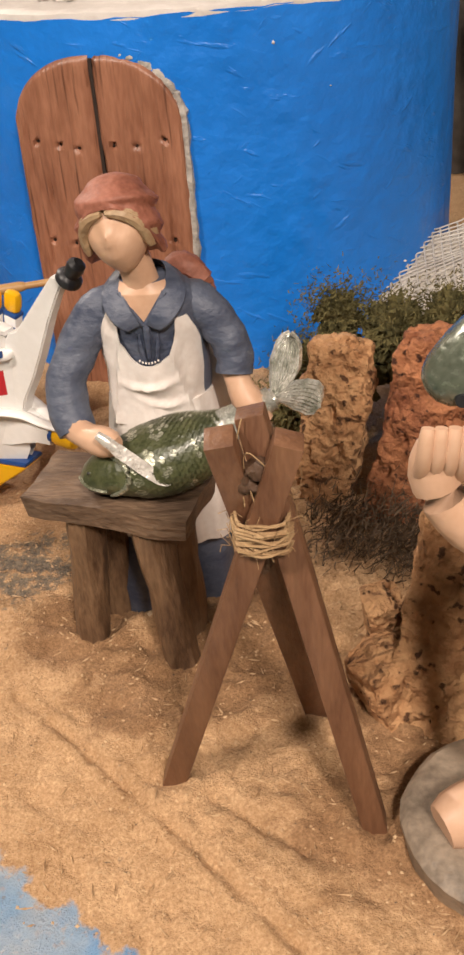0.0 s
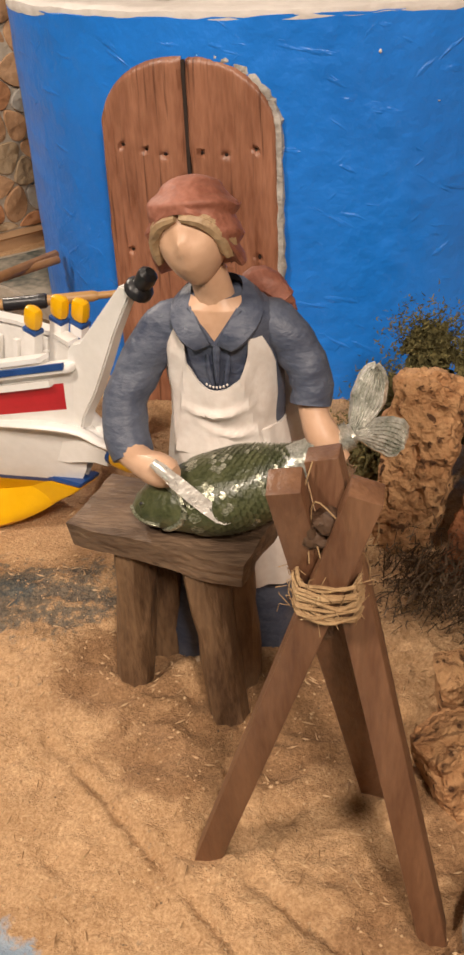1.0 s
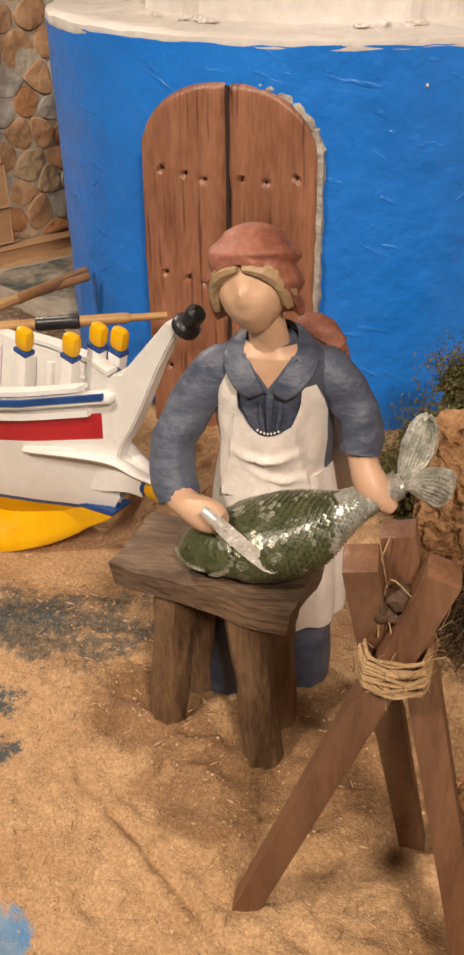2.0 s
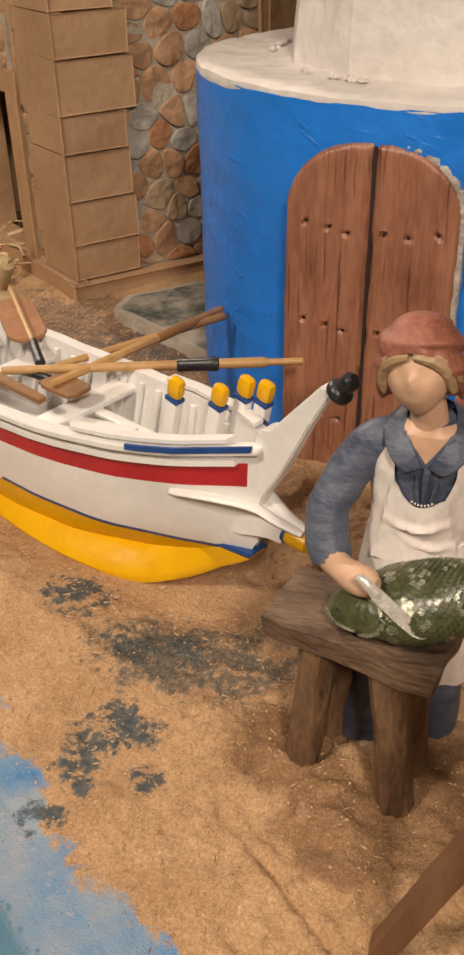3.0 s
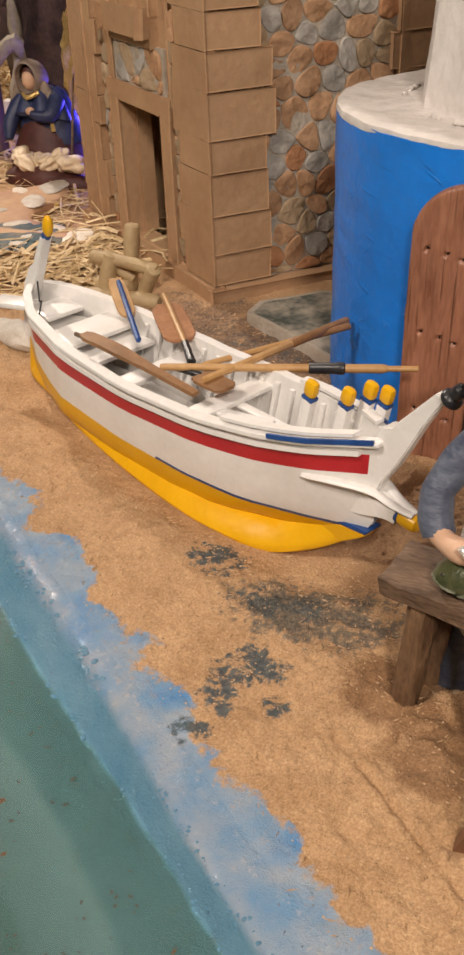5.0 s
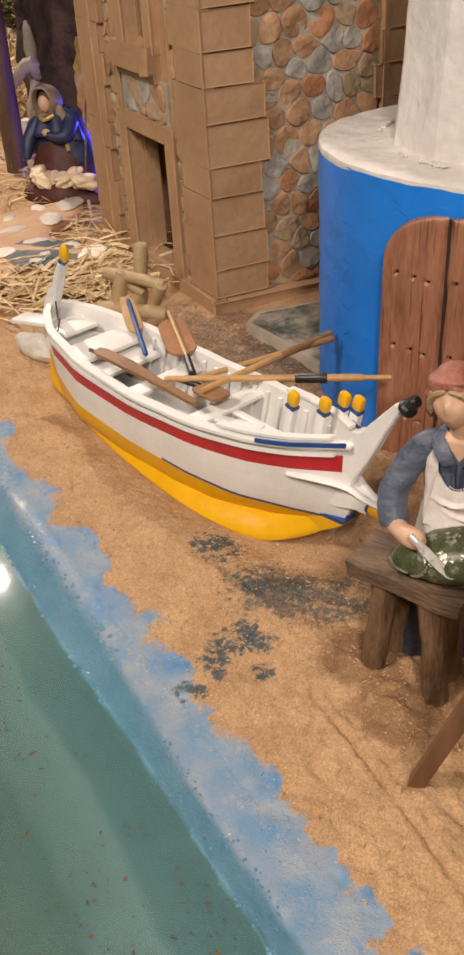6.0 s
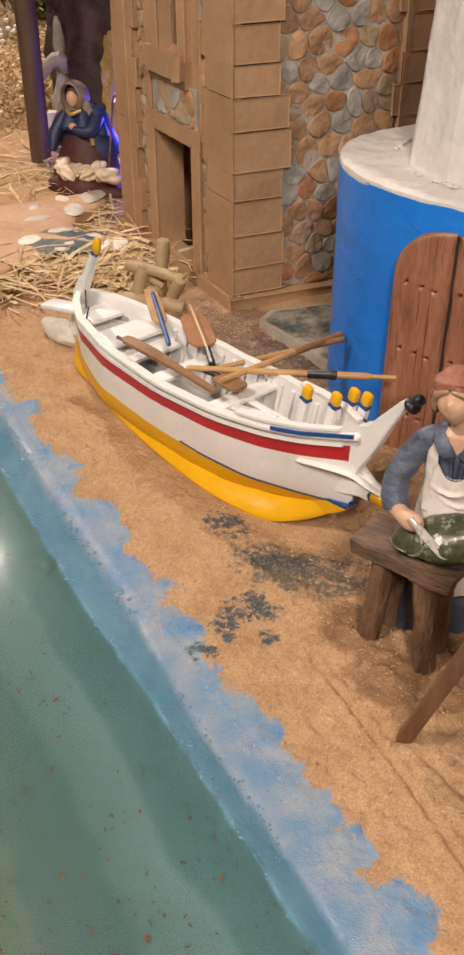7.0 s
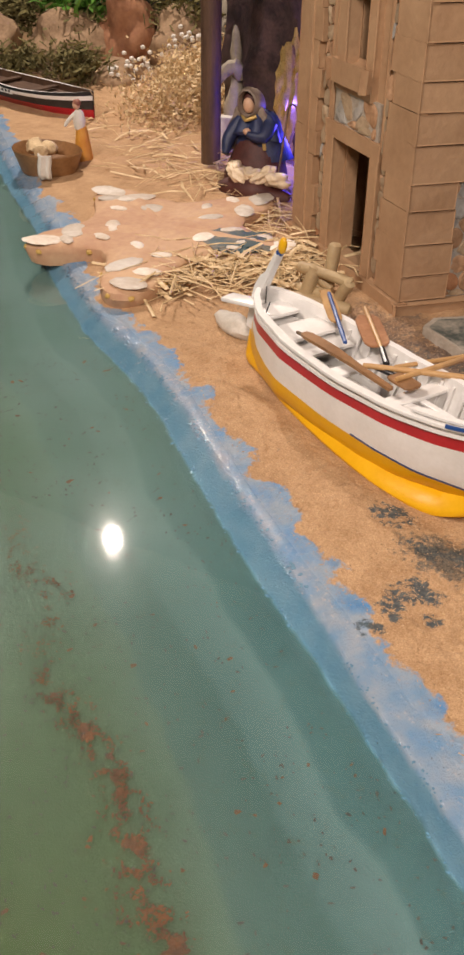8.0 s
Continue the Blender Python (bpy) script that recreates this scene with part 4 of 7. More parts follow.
def build_boat():
    t = thing("rowing_boat_model", "white wooden model boat with red stripe and yellow bottom", "boat", BM)
    bm = bmesh.new()
    us = [i / 56 for i in range(57)]
    vs = [0, 0.05, 0.1, 0.16, 0.24, 0.32, 0.40, 0.425, 0.48, 0.56, 0.668, 0.72, 0.78, 0.848, 0.9, 0.95, 1.0]
    for side in (1, -1):
        grid = [[bm.verts.new(Vector((p.x, p.y * side, p.z))) for p in (hull_point(u, stripe_level(v, u)) for v in vs)] for u in us]
        inner = [[bm.verts.new(Vector((p.x, p.y * side, p.z))) for p in (hull_point(u, stripe_level(v, u), 0.0045) for v in vs)] for u in us]
        for a in range(56):
            for b in range(len(vs) - 1):
                q = (grid[a][b], grid[a + 1][b], grid[a + 1][b + 1], grid[a][b + 1])
                f = bm.faces.new(q if side == 1 else tuple(reversed(q)))
                vm = (vs[b] + vs[b + 1]) / 2
                f.material_index = 1 if vm < 0.40 else (2 if vm < 0.425 and us[a] > 0.56 else (3 if 0.668 < vm < 0.848 and 0.02 < us[a] < 0.965 else 0))
                q = (inner[a][b], inner[a + 1][b], inner[a + 1][b + 1], inner[a][b + 1])
                bm.faces.new(q if side == -1 else tuple(reversed(q)))
            q = (grid[a][-1], grid[a + 1][-1], inner[a + 1][-1], inner[a][-1])
            bm.faces.new(q if side == 1 else tuple(reversed(q)))
    bmesh.ops.remove_doubles(bm, verts=bm.verts[:], dist=0.0003)
    part("hull", bm, [M["white"], M["yellow"], M["navy"], M["red"]], t, "white hull with red stripe and yellow bottom")
    for side in (1, -1):
        bm = bmesh.new()
        strip(bm, [hull_point(i / 36, 0.975) + Vector((0, 0.0045, 0)) for i in range(37)], 0.0105, 0.0055)
        bmesh.ops.bevel(bm, geom=bm.edges[:], offset=0.001, segments=1, affect="EDGES")
        mirrored(bm, side)
        part("rail", bm, M["white"], t)
        bm = bmesh.new()
        strip(bm, [hull_point(i / 36 * 0.97, 0.848 + 0.060 * i / 36) for i in range(37)], 0.0035, 0.0045)
        mirrored(bm, side)
        part("rubbing_strake", bm, M["white"], t)
        bm = bmesh.new()
        strip(bm, [hull_point(0.83 + i / 14 * 0.163, 0.99) + Vector((0, -0.0052, 0.0006)) for i in range(15)], 0.0020, 0.0042)
        mirrored(bm, side)
        part("trim_strip", bm, M["navy"], t, "navy painted strip")
        bm = bmesh.new()
        strip(bm, [hull_point(0.73 + i / 14 * 0.23, 0.995) + Vector((0, 0.006, 0.0045)) for i in range(15)], 0.009, 0.003)
        mirrored(bm, side)
        part("washboard", bm, M["white"], t)
        # cheek piece running out to the ram
        bm = bmesh.new()
        tube(bm, spline([hull_point(0.885, 0.705) + Vector((0, -0.001, 0)), hull_point(0.94, 0.695) + Vector((0, -0.003, 0)), Vector((0.491, -0.0085, 0.0905)), Vector((0.508, -0.005, 0.0855)), Vector((0.527, -0.002, 0.0825))], 14), [0.0030, 0.0040, 0.0043, 0.0044, 0.0044, 0.0043, 0.0043, 0.0043, 0.0042, 0.004, 0.004, 0.0038, 0.0036, 0.003], 10, flat=0.62)
        mirrored(bm, side)
        part("cheek", bm, M["white"], t)
    bm = bmesh.new()
    prof = [(-0.030, 0.052, 0.003), (-0.036, 0.02, 0.005), (-0.03, -0.004, 0.010), (0.03, -0.007, 0.020), (0.1, -0.008, 0.036), (0.20, -0.008, 0.049), (0.30, -0.009, 0.053), (0.36, -0.010, 0.046), (0.395, -0.009, 0.036), (0.42, -0.001, 0.025), (0.444, 0.013, 0.0135), (0.466, 0.030, 0.006), (0.481, 0.042, 0.0018)]
    pts = spline([(x, 0, z) for x, z, w in prof], 60)
    wid = spline([(w, 0, 0) for x, z, w in prof], 60)
    rows = []
    for i, p in enumerate(pts):
        d = (pts[min(i + 1, 59)] - pts[max(i - 1, 0)]).normalized()
        up = Vector((-d.z, 0, d.x))
        w, h = wid[i].x, 0.020 * min(1, (59 - i) / 10 + 0.15)
        rows.append([p + Vector((0, y * w, 0)) + up * h * z for y, z in ((-0.85, 0), (0.85, 0), (0.97, 0.10), (1.0, 0.3), (0.97, 0.45), (0.86, 0.72), (0.72, 1.0), (0.5, 1.3), (-0.5, 1.3), (-0.72, 1.0), (-0.86, 0.72), (-0.97, 0.45), (-1.0, 0.3), (-0.97, 0.10))])
    loft(bm, rows)
    part("keel", bm, M["yellow"], t)

    def post(name, stations, half, mat, label=""):
        bm = bmesh.new()
        loft(bm, [[(x - w, -half, z - w * s), (x + w, -half, z + w * s), (x + w, half, z + w * s), (x - w, half, z - w * s)] for x, z, w, s in stations])
        bmesh.ops.bevel(bm, geom=bm.edges[:], offset=0.0012, segments=2, affect="EDGES")
        return part(name, bm, mat, t, label)

    # stem: one flat raking plate, notched where the rail meets it
    bm = bmesh.new()
    loft(bm, [[(x0, -q, z0), (x1, -q * 0.8, z1), (x1, q * 0.8, z1), (x0, q, z0)] for x0, z0, x1, z1, q in ((0.478, 0.078, 0.489, 0.080, 0.0066), (0.483, 0.100, 0.4965, 0.100, 0.0066), (0.487, 0.122, 0.508, 0.118, 0.0064), (0.491, 0.144, 0.5185, 0.138, 0.0062), (0.4965, 0.1505, 0.5225, 0.1465, 0.0062), (0.503, 0.1525, 0.5245, 0.1505, 0.0060), (0.513, 0.164, 0.5305, 0.163, 0.0056), (0.526, 0.179, 0.5395, 0.179, 0.0052), (0.539, 0.194, 0.5485, 0.194, 0.0050))])
    bmesh.ops.bevel(bm, geom=bm.edges[:], offset=0.0010, segments=2, affect="EDGES")
    part("stem_post", bm, M["white"], t)
    # forefoot under the bow
    for name, poly, q, mat in (("forefoot", ((0.418, 0.020), (0.429, 0.0385), (0.487, 0.0460), (0.4795, 0.0395), (0.455, 0.022), (0.436, 0.008)), 0.0088, "yellow"), ("forefoot_line", ((0.424, 0.0380), (0.429, 0.0430), (0.4885, 0.0500), (0.4865, 0.0462), (0.429, 0.0387)), 0.0092, "navy")):
        bm = bmesh.new()
        vs = [[bm.verts.new((x, y, z)) for x, z in poly] for y in (-q, q)]
        bm.faces.new(vs[0])
        bm.faces.new(list(reversed(vs[1])))
        for i in range(len(poly)):
            j = (i + 1) % len(poly)
            bm.faces.new((vs[0][i], vs[1][i], vs[1][j], vs[0][j]))
        bmesh.ops.recalc_face_normals(bm, faces=bm.faces[:])
        bmesh.ops.bevel(bm, geom=bm.edges[:], offset=0.0008, segments=2, affect="EDGES")
        part(name, bm, M[mat], t)
    bm = bmesh.new()
    tube(bm, [(0.5475, 0, 0.190), (0.5485, 0, 0.1912), (0.5502, 0, 0.1935), (0.5512, 0, 0.1948), (0.5520, 0, 0.1958), (0.5555, 0, 0.200), (0.5575, 0, 0.2025), (0.5590, 0, 0.2044)], [0.0066, 0.0082, 0.0082, 0.0070, 0.0050, 0.0057, 0.0054, 0.0028], 14)
    part("stem_cap", bm, M["black"], t, "black knob")
    bm = bmesh.new()
    loft(bm, [[(x, -w, z0 + 0.001), (x, -w * 0.6, z0), (x, w * 0.6, z0), (x, w, z0 + 0.001), (x, w, z1), (x, -w, z1)] for x, z0, z1, w in ((0.462, 0.060, 0.094, 0.0100), (0.478, 0.062, 0.092, 0.0085), (0.492, 0.0665, 0.0895, 0.0072), (0.502, 0.0690, 0.0868, 0.0066), (0.5125, 0.0695, 0.0845, 0.0062))])
    part("ram", bm, M["white"], t)
    bm = bmesh.new()
    tube(bm, [(0.5115, 0, 0.0765), (0.5145, 0, 0.0763)], 0.0070, 12)
    part("band", bm, M["navy"], t)
    bm = bmesh.new()
    tube(bm, [(0.514, 0, 0.0763), (0.518, 0, 0.076), (0.527, 0, 0.0755), (0.5305, 0, 0.0755), (0.532, 0, 0.0755)], [0.0066, 0.0072, 0.0072, 0.0062, 0.003], 12)
    part("ram_tip", bm, M["yellow"], t, "yellow painted tip")
    post("stern_post", [(-0.030, 0.045, 0.010, 0), (-0.022, 0.085, 0.010, 0), (-0.010, 0.115, 0.011, 0), (0.004, 0.137, 0.0105, 0.2), (0.009, 0.141, 0.007, 0.2), (0.020, 0.160, 0.0055, 0), (0.030, 0.176, 0.0045, 0)], 0.0055, M["white"])
    bm = bmesh.new()
    tube(bm, [(0.0295, 0, 0.1755), (0.031, 0, 0.178)], 0.0052, 8)
    part("band", bm, M["navy"], t)
    bm = bmesh.new()
    ball(bm, (0.036, 0, 0.188), 0.0068, 0.0052, 0.0125, m=Matrix.Rotation(radians(16), 4, "Y"))
    part("stern_tip", bm, M["yellow"], t, "yellow rounded tip")
    bm = bmesh.new()
    box(bm, pose(-0.034, -0.014, 0.088, 0, -8, 14), 0.066, 0.026, 0.007, 0.0025)
    part("rudder_board", bm, M["white"], t)
    # inside: floor, thwarts, ribs, fore deck
    bm = bmesh.new()
    loft(bm, [[(u * BL, q * (lerp_table(HALF, u) - 0.006) * 0.74, 0.036 + d) for q, d in ((-1, 0), (1, 0), (1, 0.004), (-1, 0.004))] for u in (0.1, 0.25, 0.45, 0.62, 0.72)])
    part("floorboard", bm, M["white"], t)
    bm = bmesh.new()
    loft(bm, [[(u * BL, q * (lerp_table(HALF, u) - 0.0065), 0.078 + d) for q, d in ((-1, 0), (1, 0), (1, 0.004), (-1, 0.004))] for u in (0.03, 0.1, 0.2, 0.29)])
    part("stern_sheet", bm, M["white"], t)
    for u, w in ((0.06, 0.040), (0.185, 0.046), (0.42, 0.022), (0.62, 0.022)):
        bm = bmesh.new()
        hb = lerp_table(HALF, u) - 0.004
        box(bm, pose(u * BL, 0, lerp_table(SHEER, u) - 0.016), w, hb * 2, 0.005, 0.001)
        part("thwart", bm, M["white"], t)
    for i in range(16):
        u = 0.24 + i * 0.043
        for side in (1, -1):
            bm = bmesh.new()
            pts = [hull_point(u, v, 0.0052) for v in (0.42, 0.6, 0.75, 0.93)]
            loft(bm, [[p + Vector((-0.0022, 0, 0)), p + Vector((0.0022, 0, 0)), p + Vector((0.0022, 0.0032, 0)), p + Vector((-0.0022, 0.0032, 0))] for p in pts])
            mirrored(bm, side)
            part("rib", bm, M["white"], t)
    for x, y, q, w in ((0.335, -0.01, 12, 0.011), (0.352, 0.006, -6, 0.009), (0.372, -0.008, 4, 0.010), (0.395, 0.004, -3, 0.012)):
        bm = bmesh.new()
        box(bm, pose(x, y, 0.092 + w * 0.2, 0, -6, q), 0.075, w, 0.003, 0.0007)
        part("loose_slat", bm, M["white"], t)
    for x, y, h, lean in ((0.020, -0.012, 0.128, 4), (0.052, -0.028, 0.121, 25)):
        bm = bmesh.new()
        tube(bm, [pose(x, y, h, 0, lean) @ Vector((0, 0, k)) for k in (-0.024, -0.012, 0.0)], 0.0009, 6)
        part("thole_pin", bm, M["black"], t)
    for x, y, h in ((0.420, -0.004, 0.154), (0.4435, 0.013, 0.150), (0.455, 0.026, 0.155), (0.467, 0.032, 0.153)):
        lean = pose(x, y, h, 0, 13, 0)
        bm = bmesh.new()
        box(bm, lean @ pose(0, 0, -0.036), 0.0105, 0.0078, 0.052, 0.0012)
        p = part("bollard", bm, M["white"], t)
        bm = bmesh.new()
        box(bm, lean @ pose(0, 0, -0.0115), 0.0112, 0.0085, 0.0032, 0.0006)
        part("band", bm, M["navy"], p)
        bm = bmesh.new()
        box(bm, lean @ pose(0, 0, -0.0025), 0.0122, 0.0088, 0.0158, 0.0040)
        part("bollard_tip", bm, M["yellow"], p, "yellow painted top")
    return t


build_boat()

# ---------------------------------------------------------------- bench, tripod
def build_bench():
    t = thing("work_bench", "dark brown carved wooden bench with splayed stub legs", "bench", pose(0, 0, 0))
    bm = bmesh.new()
    corners = [(-0.089, 0.491), (0.005, 0.465), (0.018, 0.512), (-0.078, 0.540)]
    n = 14
    tops, bots = [], []
    for i in range(n + 1):
        for j in range(7):
            u, v = i / n, j / 6
            p = (Vector(corners[0]) * (1 - u) + Vector(corners[1]) * u) * (1 - v) + (Vector(corners[3]) * (1 - u) + Vector(corners[2]) * u) * v
            q = Vector((p.x, p.y, 0))
            edge = 0.0025 * noise.noise(q * 60)
            tops.append(bm.verts.new((p.x + edge, p.y + edge, 0.108 + 0.0015 * noise.noise(q * 40) + 0.0016 * noise.noise(Vector((p.x * 20, p.y * 200, 0))))))
            bots.append(bm.verts.new((p.x + edge * 1.5 + (0.004 * (0.5 - u)), p.y + edge + 0.003 * (0.5 - v), 0.0935 + 0.003 * noise.noise(q * 30))))
    idx = lambda i, j: i * 7 + j
    for i in range(n):
        for j in range(6):
            bm.faces.new((tops[idx(i, j)], tops[idx(i + 1, j)], tops[idx(i + 1, j + 1)], tops[idx(i, j + 1)]))
            bm.faces.new((bots[idx(i, j)], bots[idx(i, j + 1)], bots[idx(i + 1, j + 1)], bots[idx(i + 1, j)]))
    rim = [(i, 0) for i in range(n)] + [(n, j) for j in range(6)] + [(i, 6) for i in range(n, 0, -1)] + [(0, j) for j in range(6, 0, -1)]
    for a, b in zip(rim, rim[1:] + rim[:1]):
        bm.faces.new((tops[idx(*a)], bots[idx(*a)], bots[idx(*b)], tops[idx(*b)]))
    part("bench_top", bm, M["dark_wood"], t, "thick split-grain plank top")
    for x0, y0, x1, y1 in ((-0.058, 0.503, -0.067, 0.496), (-0.020, 0.489, -0.005, 0.474), (-0.050, 0.524, -0.054, 0.526), (-0.010, 0.505, -0.002, 0.502)):
        bm = bmesh.new()
        rings = []
        for k in range(9):
            f = k / 8
            rings.append([Vector(p) + Vector((0.0012, 0.0012, 0)) * noise.noise(Vector(p) * 90) for p in ring((x1 + (x0 - x1) * f, y1 + (y0 - y1) * f, -0.026 + 0.120 * f), 0.0104 + 0.0014 * f, 0.0118, 9, wob=0.30)])
        loft(bm, rings)
        part("leg", bm, M["leg_wood"], t)
    return t


def stick(bm, a, b, w):
    """Square bar from a to b, one face square to the front."""
    a, b = Vector(a), Vector(b)
    d = (b - a).normalized()
    y = Vector((0, 1, 0))
    y = (y - d * d.y).normalized()
    x = y.cross(d)
    m = Matrix((x, y, d)).transposed().to_4x4()
    m.translation = (a + b) / 2
    box(bm, m, w, w, (b - a).length, 0.0007)


def build_tripod():
    t = thing("tripod_stand", "brown square-stick tripod lashed with jute twine", "tripod", pose(0, 0, 0))
    for a, b in (((-0.0065, 0.3895, -0.010), (0.065, 0.367, 0.219)), ((0.101, 0.359, -0.014), (0.0497, 0.381, 0.2235)), ((0.073, 0.435, -0.012), (0.0385, 0.3675, 0.2205))):
        bm = bmesh.new()
        stick(bm, a, b, 0.0116)
        part("leg", bm, M["stick"], t)
    bm = bmesh.new()
    random.seed(9)
    for k in range(15):
        ph, tip, zc = random.uniform(0, 6.28), random.uniform(-0.0045, 0.0045), random.uniform(0.1675, 0.1825)
        rad = random.uniform(0.92, 1.06)
        pts = []
        for i in range(25):
            a = 2 * math.pi * i / 24
            sq = 1.0 / max(abs(math.cos(a)), abs(math.sin(a))) ** 0.35
            pts.append((0.0525 + math.cos(a) * 0.0118 * sq * rad, 0.3745 + math.sin(a) * 0.0135 * sq * rad, zc + tip * math.sin(a + ph) + 0.0006 * math.sin(a * 5 + k)))
        tube(bm, pts, 0.0007, 6)
    for k in range(60):
        a = random.uniform(0, 6.28)
        p = Vector((0.0525 + 0.0140 * math.cos(a), 0.3745 + 0.0145 * math.sin(a), random.uniform(0.164, 0.188)))
        q = p + Vector((random.uniform(-0.005, 0.007), random.uniform(-0.005, 0.003), random.uniform(-0.006, 0.012)))
        tube(bm, [p, (p + q) / 2 + Vector((random.uniform(-0.002, 0.002), 0, 0.002)), q], 0.00017, 4)
    # loose ends trailing up to the stick ends
    tube(bm, spline([(0.0505, 0.366, 0.190), (0.047, 0.369, 0.205), (0.049, 0.366, 0.214), (0.056, 0.366, 0.207)], 12), 0.0003, 5)
    tube(bm, spline([(0.046, 0.370, 0.186), (0.0455, 0.371, 0.200), (0.044, 0.371, 0.212), (0.047, 0.374, 0.224)], 12), 0.0003, 5)
    part("lashing", bm, M["rope"], t, "frayed jute twine lashing")
    bm = bmesh.new()
    ball(bm, (0.0525, 0.3705, 0.2035), 0.0058, 0.0045, 0.0050, 0, 3, 0.25, 160)
    tube(bm, [(0.052 + 0.0052 * math.cos(a), 0.3685, 0.2005 + 0.0050 * math.sin(a)) for a in (i * 2 * math.pi / 16 for i in range(17))], 0.0017, 8)
    ball(bm, (0.0475, 0.371, 0.1965), 0.0048, 0.0040, 0.0040, 0, 2, 0.3, 160)
    tube(bm, spline([(0.0515, 0.372, 0.196), (0.0515, 0.374, 0.180), (0.0515, 0.380, 0.162), (0.0535, 0.3825, 0.148), (0.0500, 0.3825, 0.143), (0.0490, 0.3815, 0.148)], 14), 0.0022, 8, wob=0.3)
    part("hook", bm, M["post"], t, "dark brown iron eye hook")
    return t


build_bench()
build_tripod()


# ---------------------------------------------------------------- figurines
def build_fishwife():
    """Painted figurine, one plain mesh."""
    bm = bmesh.new()
    SK, DE, AP, CA, HA = 0, 1, 2, 3, 4
    for sx, sy in ((-0.034, 0.0), (0.003, 0.010)):
        loft(bm, [[p + Vector((0.001, 0.001, 0)) * noise.noise(p * 130) for p in ring((sx + dx, cy + sy, z), rx, ry, 18, wob=0.12, seed=sx)] for dx, cy, z, rx, ry in ((0.000, 0.528, -0.006, 0.0165, 0.014), (0.000, 0.529, 0.004, 0.0172, 0.015), (0.001, 0.529, 0.018, 0.0165, 0.015), (0.001, 0.532, 0.036, 0.016, 0.015), (0.002, 0.537, 0.06, 0.016, 0.016), (0.003, 0.54, 0.09, 0.018, 0.018))], mat=DE)
        ball(bm, (sx + 0.002, 0.517 + sy, -0.004), 0.0085, 0.010, 0.007, HA, 2)
    # skirt of the apron with deep folds
    sk = []
    for z, rx, ry, cx, cy, f in ((0.056, 0.037, 0.024, -0.012, 0.535, 0.0028), (0.062, 0.0375, 0.025, -0.012, 0.535, 0.0028), (0.085, 0.0365, 0.026, -0.012, 0.536, 0.0026), (0.11, 0.034, 0.025, -0.012, 0.537, 0.002), (0.13, 0.0315, 0.0225, -0.012, 0.538, 0.0014), (0.148, 0.029, 0.020, -0.012, 0.5385, 0.001)):
        row = []
        for i in range(96):
            a = 2 * math.pi * i / 96
            k = f * (0.7 * math.sin(a * 9 + z * 18) + 0.8 * noise.noise(Vector((math.cos(a) * 4, math.sin(a) * 4, z * 14))))
            row.append(Vector((cx + (rx + k) * math.cos(a), cy + (ry + k) * math.sin(a), z)))
        sk.append(row)
    loft(bm, sk, mat=AP)
    # blouse
    bl = []
    for z, rx, ry, cx, cy in ((0.138, 0.0275, 0.0185, -0.0115, 0.5405), (0.155, 0.0285, 0.0195, -0.0115, 0.541), (0.172, 0.029, 0.020, -0.0125, 0.5405), (0.188, 0.0305, 0.0195, -0.0125, 0.5395), (0.198, 0.031, 0.0185, -0.0125, 0.5385), (0.205, 0.028, 0.017, -0.012, 0.538), (0.211, 0.022, 0.0155, -0.0125, 0.537), (0.216, 0.014, 0.0125, -0.013, 0.536)):
        bl.append([p + Vector((0.0010, 0.0016, 0)) * noise.noise(p * 110) for p in ring((cx, cy, z), rx, ry, 150)])
    fine = [[p.lerp(q, k / 11) for p, q in zip(a, b)] for a, b in zip(bl, bl[1:]) for k in range(11)] + [bl[-1]]
    loft(bm, fine, mat=DE)
    for f in bm.faces:
        c = f.calc_center_median()
        if f.material_index == DE and c.z > 0.1955 and c.y < 0.531 and abs(c.x + 0.0132) < (c.z - 0.1945) * 0.68:
            f.material_index = SK
    # bib of the apron, scooped at the neck, as a shell before the blouse
    nb = 33
    front, back = [], []
    for i in range(nb):
        a = -1 + 2 * i / (nb - 1)
        col = []
        top = 0.171 + 0.031 * min(1, abs(a) / 0.62) ** 2.2 - 0.020 * max(0, abs(a) - 0.82) / 0.18
        for j in range(30):
            z = 0.135 + (top - 0.135) * j / 29
            rx, ry = lerp_table([(0.135, 0.0305), (0.15, 0.0278), (0.172, 0.029), (0.19, 0.0308), (0.205, 0.029)], z), lerp_table([(0.135, 0.0225), (0.15, 0.0205), (0.19, 0.0212), (0.203, 0.0192)], z)
            th = radians(-90) + a * radians(66 if z < 0.175 else 66 - 18 * (z - 0.175) / 0.03)
            cr = 0.0016 * noise.noise(Vector((a * 3.2, z * 70, 2))) + 0.0036 * math.exp(-((z - 0.158 - 0.012 * (a + 0.1) ** 2) / 0.0022) ** 2) * max(0, 1 - abs(a + 0.05) * 1.5)
            cr += 0.0024 * math.exp(-((z - 0.147 - 0.016 * (a - 0.25) ** 2) / 0.002) ** 2) * max(0, 1 - abs(a - 0.2) * 1.6) + 0.0020 * math.exp(-((a - 0.55 + 8 * (z - 0.15)) / 0.07) ** 2) + 0.0020 * math.exp(-((a + 0.62 - 5 * (z - 0.15)) / 0.06) ** 2)
